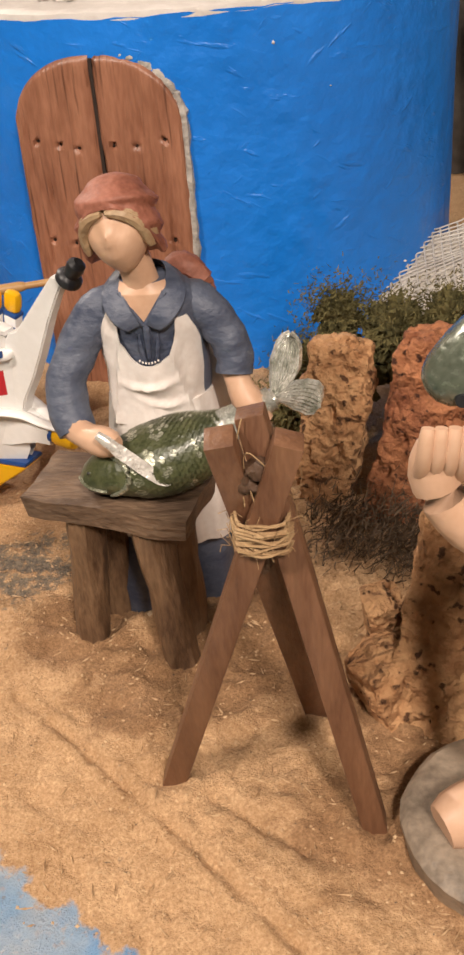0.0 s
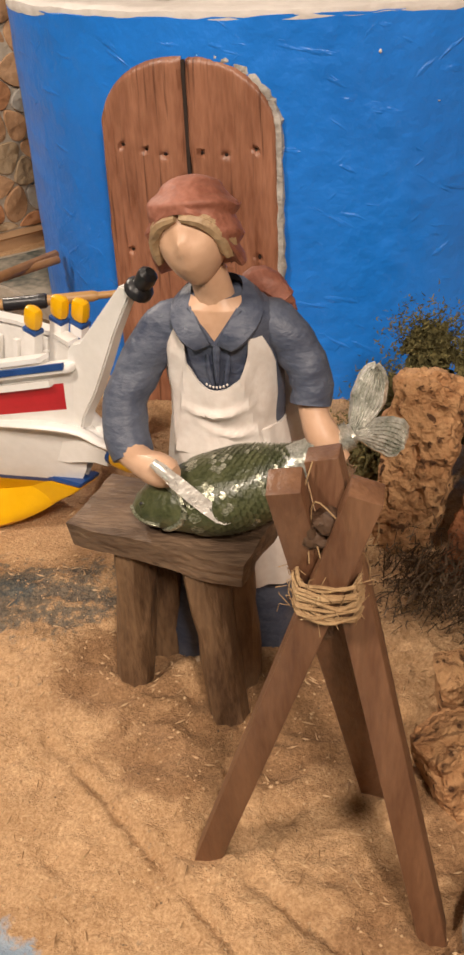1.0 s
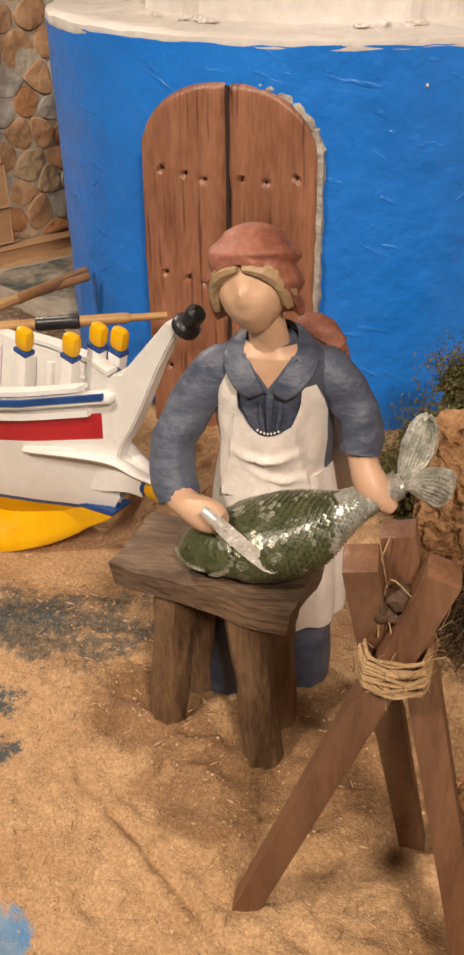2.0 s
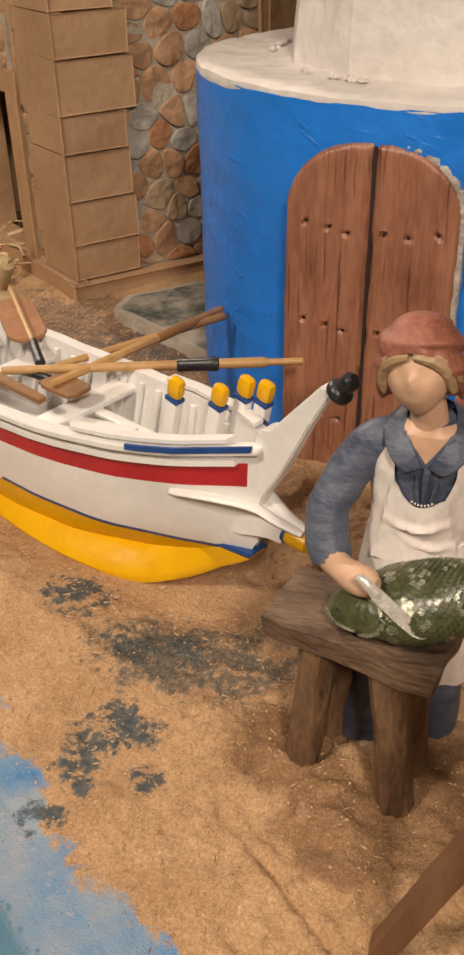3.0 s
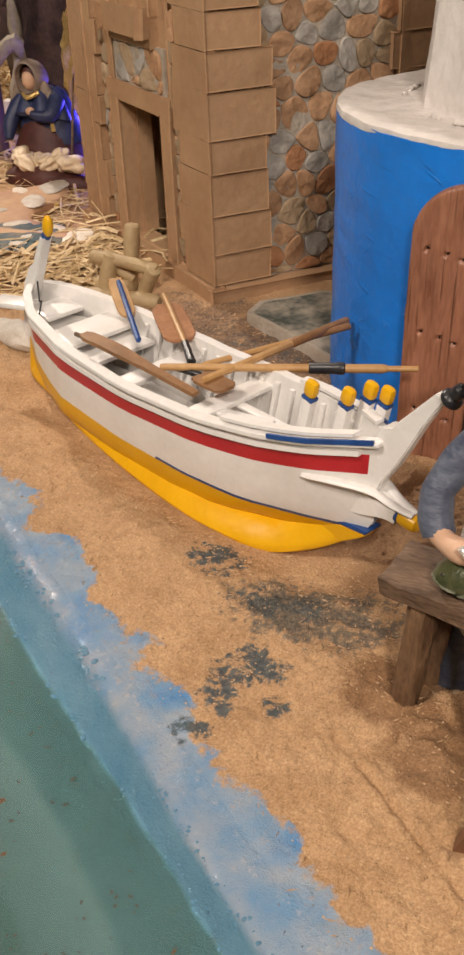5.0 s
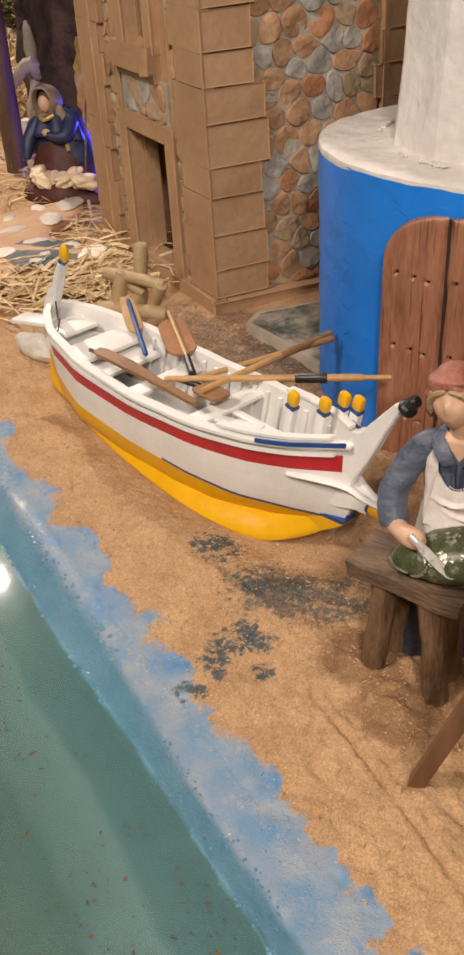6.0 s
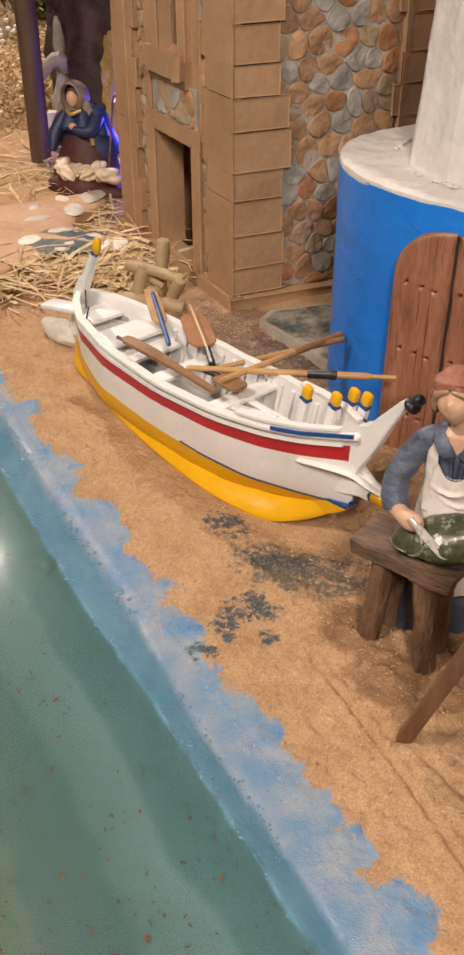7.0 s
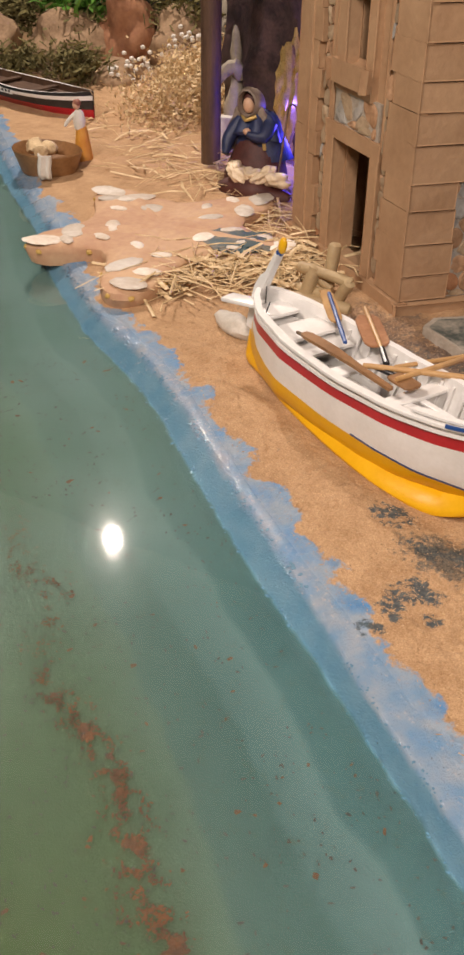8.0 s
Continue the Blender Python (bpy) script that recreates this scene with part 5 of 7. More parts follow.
            col.append(Vector((-0.0130 + (rx + cr + 0.0008) * math.cos(th), 0.540 + (ry + cr + 0.0012) * math.sin(th), z)))
        front.append(col)
        back.append([p + Vector((0, 0.0016, 0)) for p in col])
    fr = [[bm.verts.new(p) for p in c] for c in front]
    bk = [[bm.verts.new(p) for p in c] for c in back]
    faces = []
    for i in range(nb - 1):
        for j in range(29):
            faces.append(bm.faces.new((fr[i][j], fr[i + 1][j], fr[i + 1][j + 1], fr[i][j + 1])))
        faces.append(bm.faces.new((fr[i][29], fr[i + 1][29], bk[i + 1][29], bk[i][29])))
    for i in (0, nb - 1):
        for j in range(29):
            faces.append(bm.faces.new((fr[i][j], fr[i][j + 1], bk[i][j + 1], bk[i][j])))
    for f in faces:
        f.material_index = AP
    # open collar: two folded flaps ending in points, bare throat between
    for q in (-1, 1):
        inner = spline([(0, 0.547, 0.2200), (q * 0.0085, 0.5435, 0.2195), (q * 0.0122, 0.534, 0.2170), (q * 0.0100, 0.5235, 0.2095), (q * 0.0055, 0.5178, 0.2025), (q * 0.0018, 0.5168, 0.1962)], 16)
        outer = spline([(0, 0.5535, 0.2120), (q * 0.014, 0.5500, 0.2115), (q * 0.0215, 0.538, 0.2085), (q * 0.0212, 0.5255, 0.2025), (q * 0.0150, 0.5168, 0.1960), (q * 0.0085, 0.5150, 0.1935)], 16)
        rows = []
        for k, (a, b) in enumerate(zip(inner, outer)):
            a, b = a + Vector((-0.0130, 0, 0)), b + Vector((-0.0130, 0, 0))
            up = Vector((0, -0.0012, 0.0018)) * min(1, (15 - k) / 4 + 0.2)
            mid = (a + b) / 2 + up * 1.1
            crease = 0.0005 * noise.noise(Vector((k * 0.7, q, 3)))
            rows.append([a + up * 0.7, mid + up * 1.0 + Vector((0, -crease, crease)), b + up * 1.9, b + up * 0.9, mid - up * 1.3, a - up])
        loft(bm, rows, mat=DE)
    # placket folds at the throat
    tube(bm, [(-0.0120, 0.5192, 0.1955), (-0.0122, 0.5182, 0.188), (-0.0125, 0.5185, 0.176)], [0.0022, 0.0019, 0.0012], 8, DE)
    tube(bm, [(-0.0170, 0.5200, 0.190), (-0.0165, 0.5195, 0.182), (-0.0150, 0.5195, 0.174)], [0.0008, 0.0015, 0.0009], 8, DE)
    tube(bm, [(-0.0065, 0.5200, 0.190), (-0.0075, 0.5195, 0.182), (-0.0090, 0.5195, 0.174)], [0.0008, 0.0015, 0.0009], 8, DE)

    for q in (-1, 1):
        line = []
        for k in range(8):
            z = 0.1950 + 0.0165 * k / 7
            x = -0.0132 + q * ((z - 0.1945) * 0.68 + 0.0003)
            rx, ry = lerp_table([(0.188, 0.0305), (0.198, 0.031), (0.205, 0.028), (0.211, 0.022), (0.216, 0.014)], z), lerp_table([(0.188, 0.0195), (0.198, 0.0185), (0.205, 0.017), (0.211, 0.0155), (0.216, 0.0125)], z)
            cy = lerp_table([(0.188, 0.5395), (0.198, 0.5385), (0.205, 0.538), (0.211, 0.537), (0.216, 0.536)], z)
            line.append((x, cy - ry * math.sqrt(max(0.02, 1 - ((x + 0.0123) / rx) ** 2)) - 0.0004, z))
        tube(bm, line, 0.0015, 8, DE)
    for k in range(7):
        a = (k - 3) / 3
        ball(bm, (-0.0130 + a * 0.0050, 0.5178 + 0.0008 * a * a, 0.1735 + 0.0012 * a * a), 0.0006, 0.0005, 0.0008, AP, 1)

    def sleeve(pts, radii, seed):
        rows = []
        cs = spline(pts, 22)
        rs = [float(np.interp(i / 21, np.linspace(0, 1, len(radii)), radii)) for i in range(22)]
        for i, p in enumerate(cs):
            d = (cs[min(i + 1, 21)] - cs[max(i - 1, 0)]).normalized()
            ax = d.cross(Vector((0, 1, 0.2))).normalized()
            ay = ax.cross(d).normalized()
            row = []
            for k in range(20):
                a = 2 * math.pi * k / 20
                q = 1 + 0.10 * noise.noise(Vector((math.cos(a) * 1.2 + seed, math.sin(a) * 1.2, i * 0.33))) + 0.03 * math.sin(i * 1.5 + 2 * math.cos(a) + seed) - 0.10 * math.exp(-((i - 12.5 - 1.5 * math.cos(a + seed)) / 0.7) ** 2) * max(0, math.cos(a - 1 + seed)) - 0.07 * math.exp(-((i - 15.5 + 1.2 * math.cos(a)) / 0.6) ** 2) * max(0, math.cos(a - 1))
                row.append(p + (ax * math.cos(a) + ay * math.sin(a)) * rs[i] * q)
            rows.append(row)
        loft(bm, rows, mat=DE)

    sleeve([(-0.020, 0.540, 0.198), (-0.038, 0.538, 0.197), (-0.053, 0.530, 0.178), (-0.0605, 0.518, 0.157), (-0.055, 0.506, 0.1395)], [0.011, 0.0122, 0.0115, 0.0115, 0.0105], 1)
    sleeve([(-0.004, 0.540, 0.198), (0.012, 0.539, 0.198), (0.0235, 0.537, 0.186), (0.0305, 0.534, 0.172), (0.0305, 0.529, 0.160)], [0.011, 0.0118, 0.0112, 0.0105, 0.0098], 5)
    # forearms, each a plain rounded mitten
    tube(bm, spline([(-0.057, 0.508, 0.143), (-0.049, 0.499, 0.142), (-0.039, 0.492, 0.142), (-0.029, 0.487, 0.143)], 9), [0.0088, 0.0080, 0.0074, 0.0072, 0.0078, 0.0085, 0.0084, 0.007, 0.004], 12, SK)
    tube(bm, spline([(0.031, 0.531, 0.162), (0.034, 0.526, 0.152), (0.040, 0.521, 0.143), (0.049, 0.518, 0.136)], 9), [0.0078, 0.0074, 0.0072, 0.0078, 0.0086, 0.0084, 0.007, 0.0052, 0.003], 12, SK)
    # neck and head
    tube(bm, [(-0.0125, 0.535, 0.196), (-0.0135, 0.532, 0.213), (-0.0165, 0.528, 0.231)], [0.0125, 0.0094, 0.0088], 14, SK)
    hc = Vector((-0.0205, 0.5240, 0.2445))
    hm = Matrix.Rotation(radians(-8), 4, "Y") @ Matrix.Rotation(radians(-11), 4, "X") @ Matrix.Rotation(radians(-7), 4, "Z")
    vs = bmesh.ops.create_icosphere(bm, subdivisions=4, radius=1)["verts"]
    for v in vs:
        p = v.co.copy()
        low = max(0, -p.z)
        q = Vector((p.x * 0.0158 * (1 - 0.30 * low ** 1.6), p.y * 0.0165 * (1 - 0.12 * low), p.z * 0.0205))
        if p.y < 0:
            # nose, brow, lips as soft relief
            q.y -= 0.0034 * math.exp(-((p.x / 0.13) ** 2 + ((p.z + 0.10) / 0.22) ** 2)) + 0.0012 * math.exp(-((p.x / 0.22) ** 2 + ((p.z + 0.52) / 0.10) ** 2))
            q.y += 0.0016 * (math.exp(-(((p.x - 0.36) / 0.2) ** 2 + ((p.z - 0.10) / 0.16) ** 2)) + math.exp(-(((p.x + 0.36) / 0.2) ** 2 + ((p.z - 0.10) / 0.16) ** 2)))
        v.co = hc + hm @ q
    for f in {f for v in vs for f in v.link_faces}:
        f.material_index = SK
    # hair parted over the brow, falling beside the cheeks and gathered behind
    ball(bm, hc + hm @ Vector((0, 0.0062, 0.003)), 0.0178, 0.0145, 0.0185, HA, 3, 0.12, 60, hm)
    for q in (-1, 1):
        for k in range(4):
            pts = [(q * 0.001, -0.0158 + 0.0008 * k, 0.0110 + 0.0012 * k), (q * (0.0085 + 0.0008 * k), -0.0138 + 0.001 * k, 0.0092), (q * (0.0148 + 0.0006 * k), -0.0085 + 0.002 * k, 0.002), (q * (0.0165 + 0.0004 * k), -0.004 + 0.002 * k, -0.009)]
            tube(bm, [hc + hm @ p for p in spline(pts, 10)], [0.0012, 0.002, 0.0026, 0.0028, 0.0030, 0.0030, 0.0030, 0.0028, 0.0022, 0.001], 7, HA)
    # wound cap, drawn low over the ears
    rows = []
    for k in range(30):
        f = k / 29
        row = []
        for i in range(64):
            a = 2 * math.pi * i / 64
            fr = max(0.0, -math.sin(a))
            rim = -0.0140 + 0.0275 * fr ** 1.15
            if k < 4:
                # rolled edge
                z, out = rim + (0.0016, 0.0, -0.0006, 0.0008)[k], (-0.0030, -0.0016, 0.0002, 0.0014)[k]
            else:
                z = rim + 0.002 + (0.0272 - rim - 0.002) * math.sin((f - 0.1) / 0.9 * math.pi / 2) ** 1.05
                out = 0.0008
            h = max(0.0, z - 0.007) / 0.0206
            r = (0.0197 + 0.0008 * fr) * math.sqrt(max(0.0, 1 - min(h, 1) ** 2.3)) + out * (1 - min(h, 1))
            ph = z * 520 + 1.4 * math.sin(a + 0.8) + 0.7 * math.sin(2 * a)
            w = (0.0013 * math.sin(ph) + 0.0006 * math.sin(ph * 1.9 + a) + 0.0006 * noise.noise(Vector((math.cos(a) * 2.2, math.sin(a) * 2.2, z * 190)))) * (1 - min(h, 1) ** 3) * (k > 3)
            row.append(hc + hm @ Vector((math.cos(a) * (r + w), 0.0035 + math.sin(a) * (r + w) * 1.0, z)))
        rows.append(row)
    loft(bm, rows, mat=CA)
    # rust kerchief on the back and white sack tied behind
    tube(bm, spline([(-0.004, 0.553, 0.214), (0.008, 0.553, 0.212), (0.016, 0.552, 0.204), (0.019, 0.552, 0.196)], 9), [0.004, 0.007, 0.008, 0.0078, 0.007, 0.006, 0.005, 0.004, 0.002], 10, CA, wob=0.25)
    ball(bm, (0.018, 0.563, 0.137), 0.016, 0.014, 0.026, AP, 3, 0.25, 24)
    return solo("fishwife_figurine", bm, [M["skin"], M["denim"], M["apron"], M["cap"], M["hair"]], "painted figurine in blue blouse, white apron and rust cap", "figurine")


def build_fish():
    t = thing("gutted_fish", "large olive green fish with silver tail lying on the bench", "fish", pose(0, 0, 0))
    path = spline([(-0.054, 0.497, 0.115), (-0.032, 0.498, 0.1215), (-0.004, 0.503, 0.1255), (0.018, 0.512, 0.132), (0.036, 0.521, 0.139), (0.052, 0.527, 0.146)], 22)
    radii = [0.0045, 0.0100, 0.0138, 0.0165, 0.0192, 0.0215, 0.0232, 0.0243, 0.0246, 0.0240, 0.0226, 0.0202, 0.0170, 0.0138, 0.0112, 0.0095, 0.0085, 0.0078, 0.0073, 0.0070, 0.0067, 0.0062]
    bm = bmesh.new()
    rows = tube(bm, path, radii, 22, 0, 0.74)
    for f in bm.faces:
        if f.calc_center_median().x > 0.019:
            f.material_index = 1
    part("body", bm, [M["fish"], M["silver"]], t)
    rnd = random.Random(15)
    # scales in rows round the flank
    bm = bmesh.new()
    fine = spline(path, 64)
    rf = np.interp(np.linspace(0, 21, 64), range(22), radii)
    for i in range(17, 61):
        p, d = fine[i], (fine[i + 1] - fine[i - 1]).normalized()
        ax = d.cross(Vector((0, 0, 1))).normalized()
        ay = ax.cross(d).normalized()
        for k in range(20):
            a = radians(-30 + (k + 0.5 * (i % 2)) * 11)
            nrm = ax * math.cos(a) + ay * 0.74 * math.sin(a)
            c = p + nrm * rf[i]
            nn = (ax * math.cos(a) * 0.74 + ay * math.sin(a)).normalized()
            side = d.cross(nn).normalized()
            w = 0.0026 * rf[i] / 0.022 + 0.0005
            vs = [bm.verts.new(c + d * w * x + side * w * y + nn * h) for x, y, h in ((-1.0, 0, 0.0), (-0.2, 0.9, 0.0007), (0.9, 0.5, 0.0016), (1.15, 0, 0.0019), (0.9, -0.5, 0.0016), (-0.2, -0.9, 0.0007))]
            f = bm.faces.new(vs)
            f.material_index = 1 if c.x + 0.004 * noise.noise(c * 300) > 0.020 else (2 if rnd.random() < 0.16 + 0.6 * noise.noise(c * 120) else 0)
    part("scale_coat", bm, [M["fish"], M["foil"], M["fish_glint"]], t, smooth=False)
    # tail fin of ribbed lobes
    bm = bmesh.new()
    base = path[-1]
    for tip, w, sag, wide in (((0.0615, 0.538, 0.1775), 0.0072, -0.0015, [0.2, 0.7, 1.1, 0.9, 0.5, 0.05]), ((0.0765, 0.538, 0.1335), 0.0088, 0.002, [0.25, 0.6, 1.0, 1.15, 0.9, 0.3])):
        tip = Vector(tip)
        d = tip - base
        q = d.cross(Vector((0, 1, -0.25))).normalized()
        rows = []
        for i in range(15):
            f = i / 14
            ww = w * float(np.interp(f, [0, 0.2, 0.5, 0.8, 0.93, 1], wide))
            c = base + d * f + q * sag * math.sin(f * 3.1)
            rows.append([c + q * ww * (j / 9 - 1) + Vector((0, (-0.0007 if j % 2 else 0.0007) + 0.0025 * (j / 9 - 1) ** 2, 0.0006 * noise.noise(Vector((i * 0.9, j * 0.9, w * 900))))) for j in range(19)])
        loft(bm, rows, False, 0, False)
    me = part("tail_fin", bm, M["foil"], t, "silver ribbed tail fin", smooth=False)
    sm = me.modifiers.new("thickness", "SOLIDIFY")
    sm.thickness = 0.0012
    # gill cover, mouth and eye on the bare head
    def on_head(i, a, lift=0.0006):
        p, d = path[i], (path[i + 1] - path[max(i - 1, 0)]).normalized()
        ax = d.cross(Vector((0, 0, 1))).normalized()
        ay = ax.cross(d).normalized()
        return p + (ax * math.cos(radians(a)) + ay * 0.74 * math.sin(radians(a))) * (radii[i] + lift)

    bm = bmesh.new()
    tube(bm, spline([on_head(3, 100), on_head(4, 70), on_head(5, 40), on_head(5, 10), on_head(4, -15), on_head(3, -32)], 16), [0.0006, 0.0012, 0.0015, 0.0016, 0.0017, 0.0018, 0.0018, 0.0018, 0.0018, 0.0018, 0.0017, 0.0016, 0.0014, 0.0012, 0.0009, 0.0005], 8)
    part("gill", bm, M["fish_glint"], t, "silver edged gill cover")
    bm = bmesh.new()
    tube(bm, spline([on_head(0, 60), on_head(1, 14), on_head(2, -4), on_head(3, -12)], 9), 0.0009, 6)
    part("jaw_line", bm, M["fish_glint"], t)
    bm = bmesh.new()
    ball(bm, on_head(2, 46, -0.0002), 0.0021, 0.0021, 0.0021, 0, 2)
    ball(bm, on_head(2, 46, 0.0012), 0.0011, 0.0011, 0.0011, 1, 2)
    part("eye", bm, [M["fish"], M["black"]], t)
    return t


def build_knife():
    t = thing("knife", "small silver knife resting on the fish", "knife", pose(0, 0, 0))
    bm = bmesh.new()
    a, b = Vector((-0.030, 0.4785, 0.1475)), Vector((-0.003, 0.4770, 0.1225))
    d = (b - a).normalized()
    s = d.cross(Vector((0.15, -0.85, 0.5))).normalized()
    nrm = s.cross(d).normalized()
    ln = (b - a).length
    rows = []
    for f, up, dn in ((0, 0.0030, -0.0028), (0.12, 0.0038, -0.0031), (0.6, 0.0037, -0.0033), (0.85, 0.0029, -0.0033), (0.96, 0.0010, -0.0029), (1, -0.0012, -0.0022)):
        c = a + d * f * ln
        rows.append([c + s * up + nrm * 0.0008, c + s * dn + nrm * 0.0002, c + s * dn - nrm * 0.0002, c + s * up - nrm * 0.0008])
    loft(bm, rows)
    part("blade", bm, M["steel"], t, smooth=False)
    bm = bmesh.new()
    tube(bm, [a - d * 0.010, a - d * 0.004, a + d * 0.002], [0.0022, 0.0032, 0.0030], 10)
    part("handle", bm, M["steel"], t)
    return t


build_fishwife()
build_fish()
build_knife()


def cork_slab(label, c, size, rot, seed, mat="cork"):
    bm = bmesh.new()
    bmesh.ops.create_cube(bm, size=1)
    bmesh.ops.subdivide_edges(bm, edges=bm.edges[:], cuts=43, use_grid_fill=True)
    m = pose(*c, *rot)
    for v in bm.verts:
        k = v.co.copy()
        rr = 1 - 0.42 * max(0, k.length - 0.5)
        p = Vector((k.x * size[0], k.y * size[1], k.z * size[2])) * rr
        w = Vector((seed * 3.1, seed * 1.7, 0)) + p
        o = 0.006 * noise.noise(w * 24) + 0.004 * noise.noise(w * 62) + 0.0028 * noise.noise(w * 160) + 0.0012 * noise.noise(w * 320)
        w.z *= 0.65
        o -= 0.014 * max(0, noise.noise(w * 125 + Vector((9, 0, 0))) - 0.20) + 0.012 * max(0, noise.noise(w * 55 + Vector((4, 7, 0))) - 0.38)
        v.co = m @ (p + k.normalized() * o * min(1.0, max(size) / 0.10))
    return solo("cork_bark", bm, M[mat], label, "cork bark", "cork bark rocks")


cork_slab("upright slab of pitted tan cork bark behind the bench", (0.086, 0.640, 0.058), (0.044, 0.030, 0.132), (-9, 5, -12), 1)
cork_slab("tall reddish slab of cracked cork bark", (0.143, 0.618, 0.054), (0.054, 0.042, 0.160), (-8, 9, -20), 2, "cork_red")
cork_slab("broad leaning slab of pale cork bark on the sand", (0.157, 0.450, 0.042), (0.080, 0.056, 0.155), (-24, 2, -20), 3)
cork_slab("small broken lump of pale cork bark", (0.110, 0.474, 0.030), (0.024, 0.024, 0.046), (10, -8, 10), 4)
cork_slab("low broken piece of cork bark on the sand", (0.112, 0.438, 0.012), (0.034, 0.034, 0.056), (-16, -14, 30), 5)


def build_moss(name, label, spots, count, mat, size, seed, cat, thin=0.14):
    rnd = random.Random(seed)
    verts, faces = [], []
    for _ in range(count):
        x, y, z, r = rnd.choice(spots)
        p = Vector((x, y, z)) + Vector((rnd.gauss(0, r), rnd.gauss(0, r), rnd.gauss(0, r * 0.7)))
        d = Vector((rnd.gauss(0, 1), rnd.gauss(0, 1), rnd.gauss(0.4, 0.8))).normalized()
        s = d.cross(Vector((rnd.random(), rnd.random(), rnd.random()))).normalized() * size * thin
        ln = size * rnd.uniform(0.5, 1.3)
        e = Vector((rnd.gauss(0, 1), rnd.gauss(0, 1), rnd.gauss(0, 1))) * ln * 0.15
        k = len(verts)
        verts += [p - s, p + s, p + d * ln * 0.55 + e + s * 0.8, p + d * ln * 0.55 + e - s * 0.8, p + d * ln]
        faces += [(k, k + 1, k + 2, k + 3), (k + 3, k + 2, k + 4)]
    me = bpy.data.meshes.new(name)
    me.from_pydata(verts, [], faces)
    me.materials.append(mat)
    return tagged(new(name, me), label, cat, kind="stuff")


build_moss("moss", "clumps of dry green moss behind the cork bark", [(0.075, 0.70, 0.075, 0.014), (0.06, 0.69, 0.05, 0.015), (0.13, 0.71, 0.10, 0.016), (0.17, 0.70, 0.11, 0.014), (0.09, 0.72, 0.11, 0.012)], 11000, M["moss"], 0.0042, 21, "moss")
bm = bmesh.new()
for x, y, z, r in ((0.075, 0.70, 0.068, 0.017), (0.058, 0.69, 0.046, 0.018), (0.13, 0.71, 0.095, 0.018), (0.17, 0.70, 0.105, 0.016), (0.092, 0.72, 0.10, 0.014), (0.10, 0.705, 0.06, 0.022), (0.15, 0.705, 0.07, 0.022), (0.07, 0.70, 0.025, 0.022)):
    ball(bm, (x, y, z), r, r, r * 1.1, 0, 4, 0.8, 90)
solo("moss_cushion", bm, M["moss"], "dense olive moss cushions behind the cork bark", "moss", kind="stuff")
build_moss("dry_twigs", "tangle of dark dry twigs under the cork bark", [(0.09, 0.575, 0.02, 0.014), (0.12, 0.56, 0.02, 0.014), (0.14, 0.545, 0.03, 0.014)], 2200, M["twig"], 0.014, 22, "twigs", 0.03)

# ---------------------------------------------------------------- starfish, straw, crib
def build_starfish():
    t = thing("clay_starfish", "pink clay starfish slab set with flat pale stones", "starfish", pose(-0.950, 1.178, 0))
    tips = [(229, 0.252), (291, 0.305), (6, 0.265), (72, 0.27), (150, 0.26)]
    outline = []
    for i, (a, r) in enumerate(tips):
        b = tips[(i + 1) % 5][0]
        mid = (a + ((b - a) % 360) / 2)
        for da, k in ((-9, 0.9), (0, 1.0), (9, 0.9)):
            outline.append((r * k * math.cos(radians(a + da)), r * k * math.sin(radians(a + da)), 0))
        outline.append((0.15 * math.cos(radians(mid)), 0.15 * math.sin(radians(mid)), 0))
    pts = spline(outline + outline[:1], 90)[:-1]
    bm = bmesh.new()
    rings = []
    for z, k in ((-0.01, 0.97), (0.012, 1.0), (0.021, 0.985), (0.025, 0.94), (0.028, 0.8), (0.030, 0.5), (0.031, 0.15)):
        rings.append([Vector((p.x * k, p.y * k, z + 0.004 * noise.noise(Vector(p) * 22 + Vector((z * 20, 0, 0))))) for p in pts])
    loft(bm, rings)
    part("slab", bm, M["clay"], t)
    rnd = random.Random(12)
    for i, (a, r) in enumerate(tips):
        for rr, da, w in ((0.88, 2, 0.030), (0.72, 9, 0.019), (0.64, -9, 0.030), (0.48, 14, 0.018), (0.36, -12, 0.022)):
            aa = radians(a + da + rnd.uniform(-3, 3))
            d = r * rr
            w *= rnd.uniform(0.9, 1.35)
            bm = bmesh.new()
            ball(bm, (d * math.cos(aa), d * math.sin(aa), 0.0268 + 0.004 * (1 - rr)), w, w * rnd.uniform(0.5, 0.75), 0.0032, 0, 3, 0.14, 22, Matrix.Rotation(rnd.uniform(0, 3.14), 4, "Z"))
            part("flat_stone", bm, M["star_stone"], t)
    bm = bmesh.new()
    ball(bm, (0.150, 0.012, 0.0262), 0.075, 0.055, 0.0050, 0, 3, 0.5, 26)
    part("paint_patch", bm, M["teal"], t, "dark teal painted patch")
    for i in range(0, 89, 4):
        p = pts[i]
        bm = bmesh.new()
        ball(bm, (p.x * 0.985, p.y * 0.985, 0.014), 0.0062, 0.0062, 0.0050, 0, 2, 0.3, 60)
        part("edge_dot", bm, M["ochre"], t)
    return t


build_starfish()


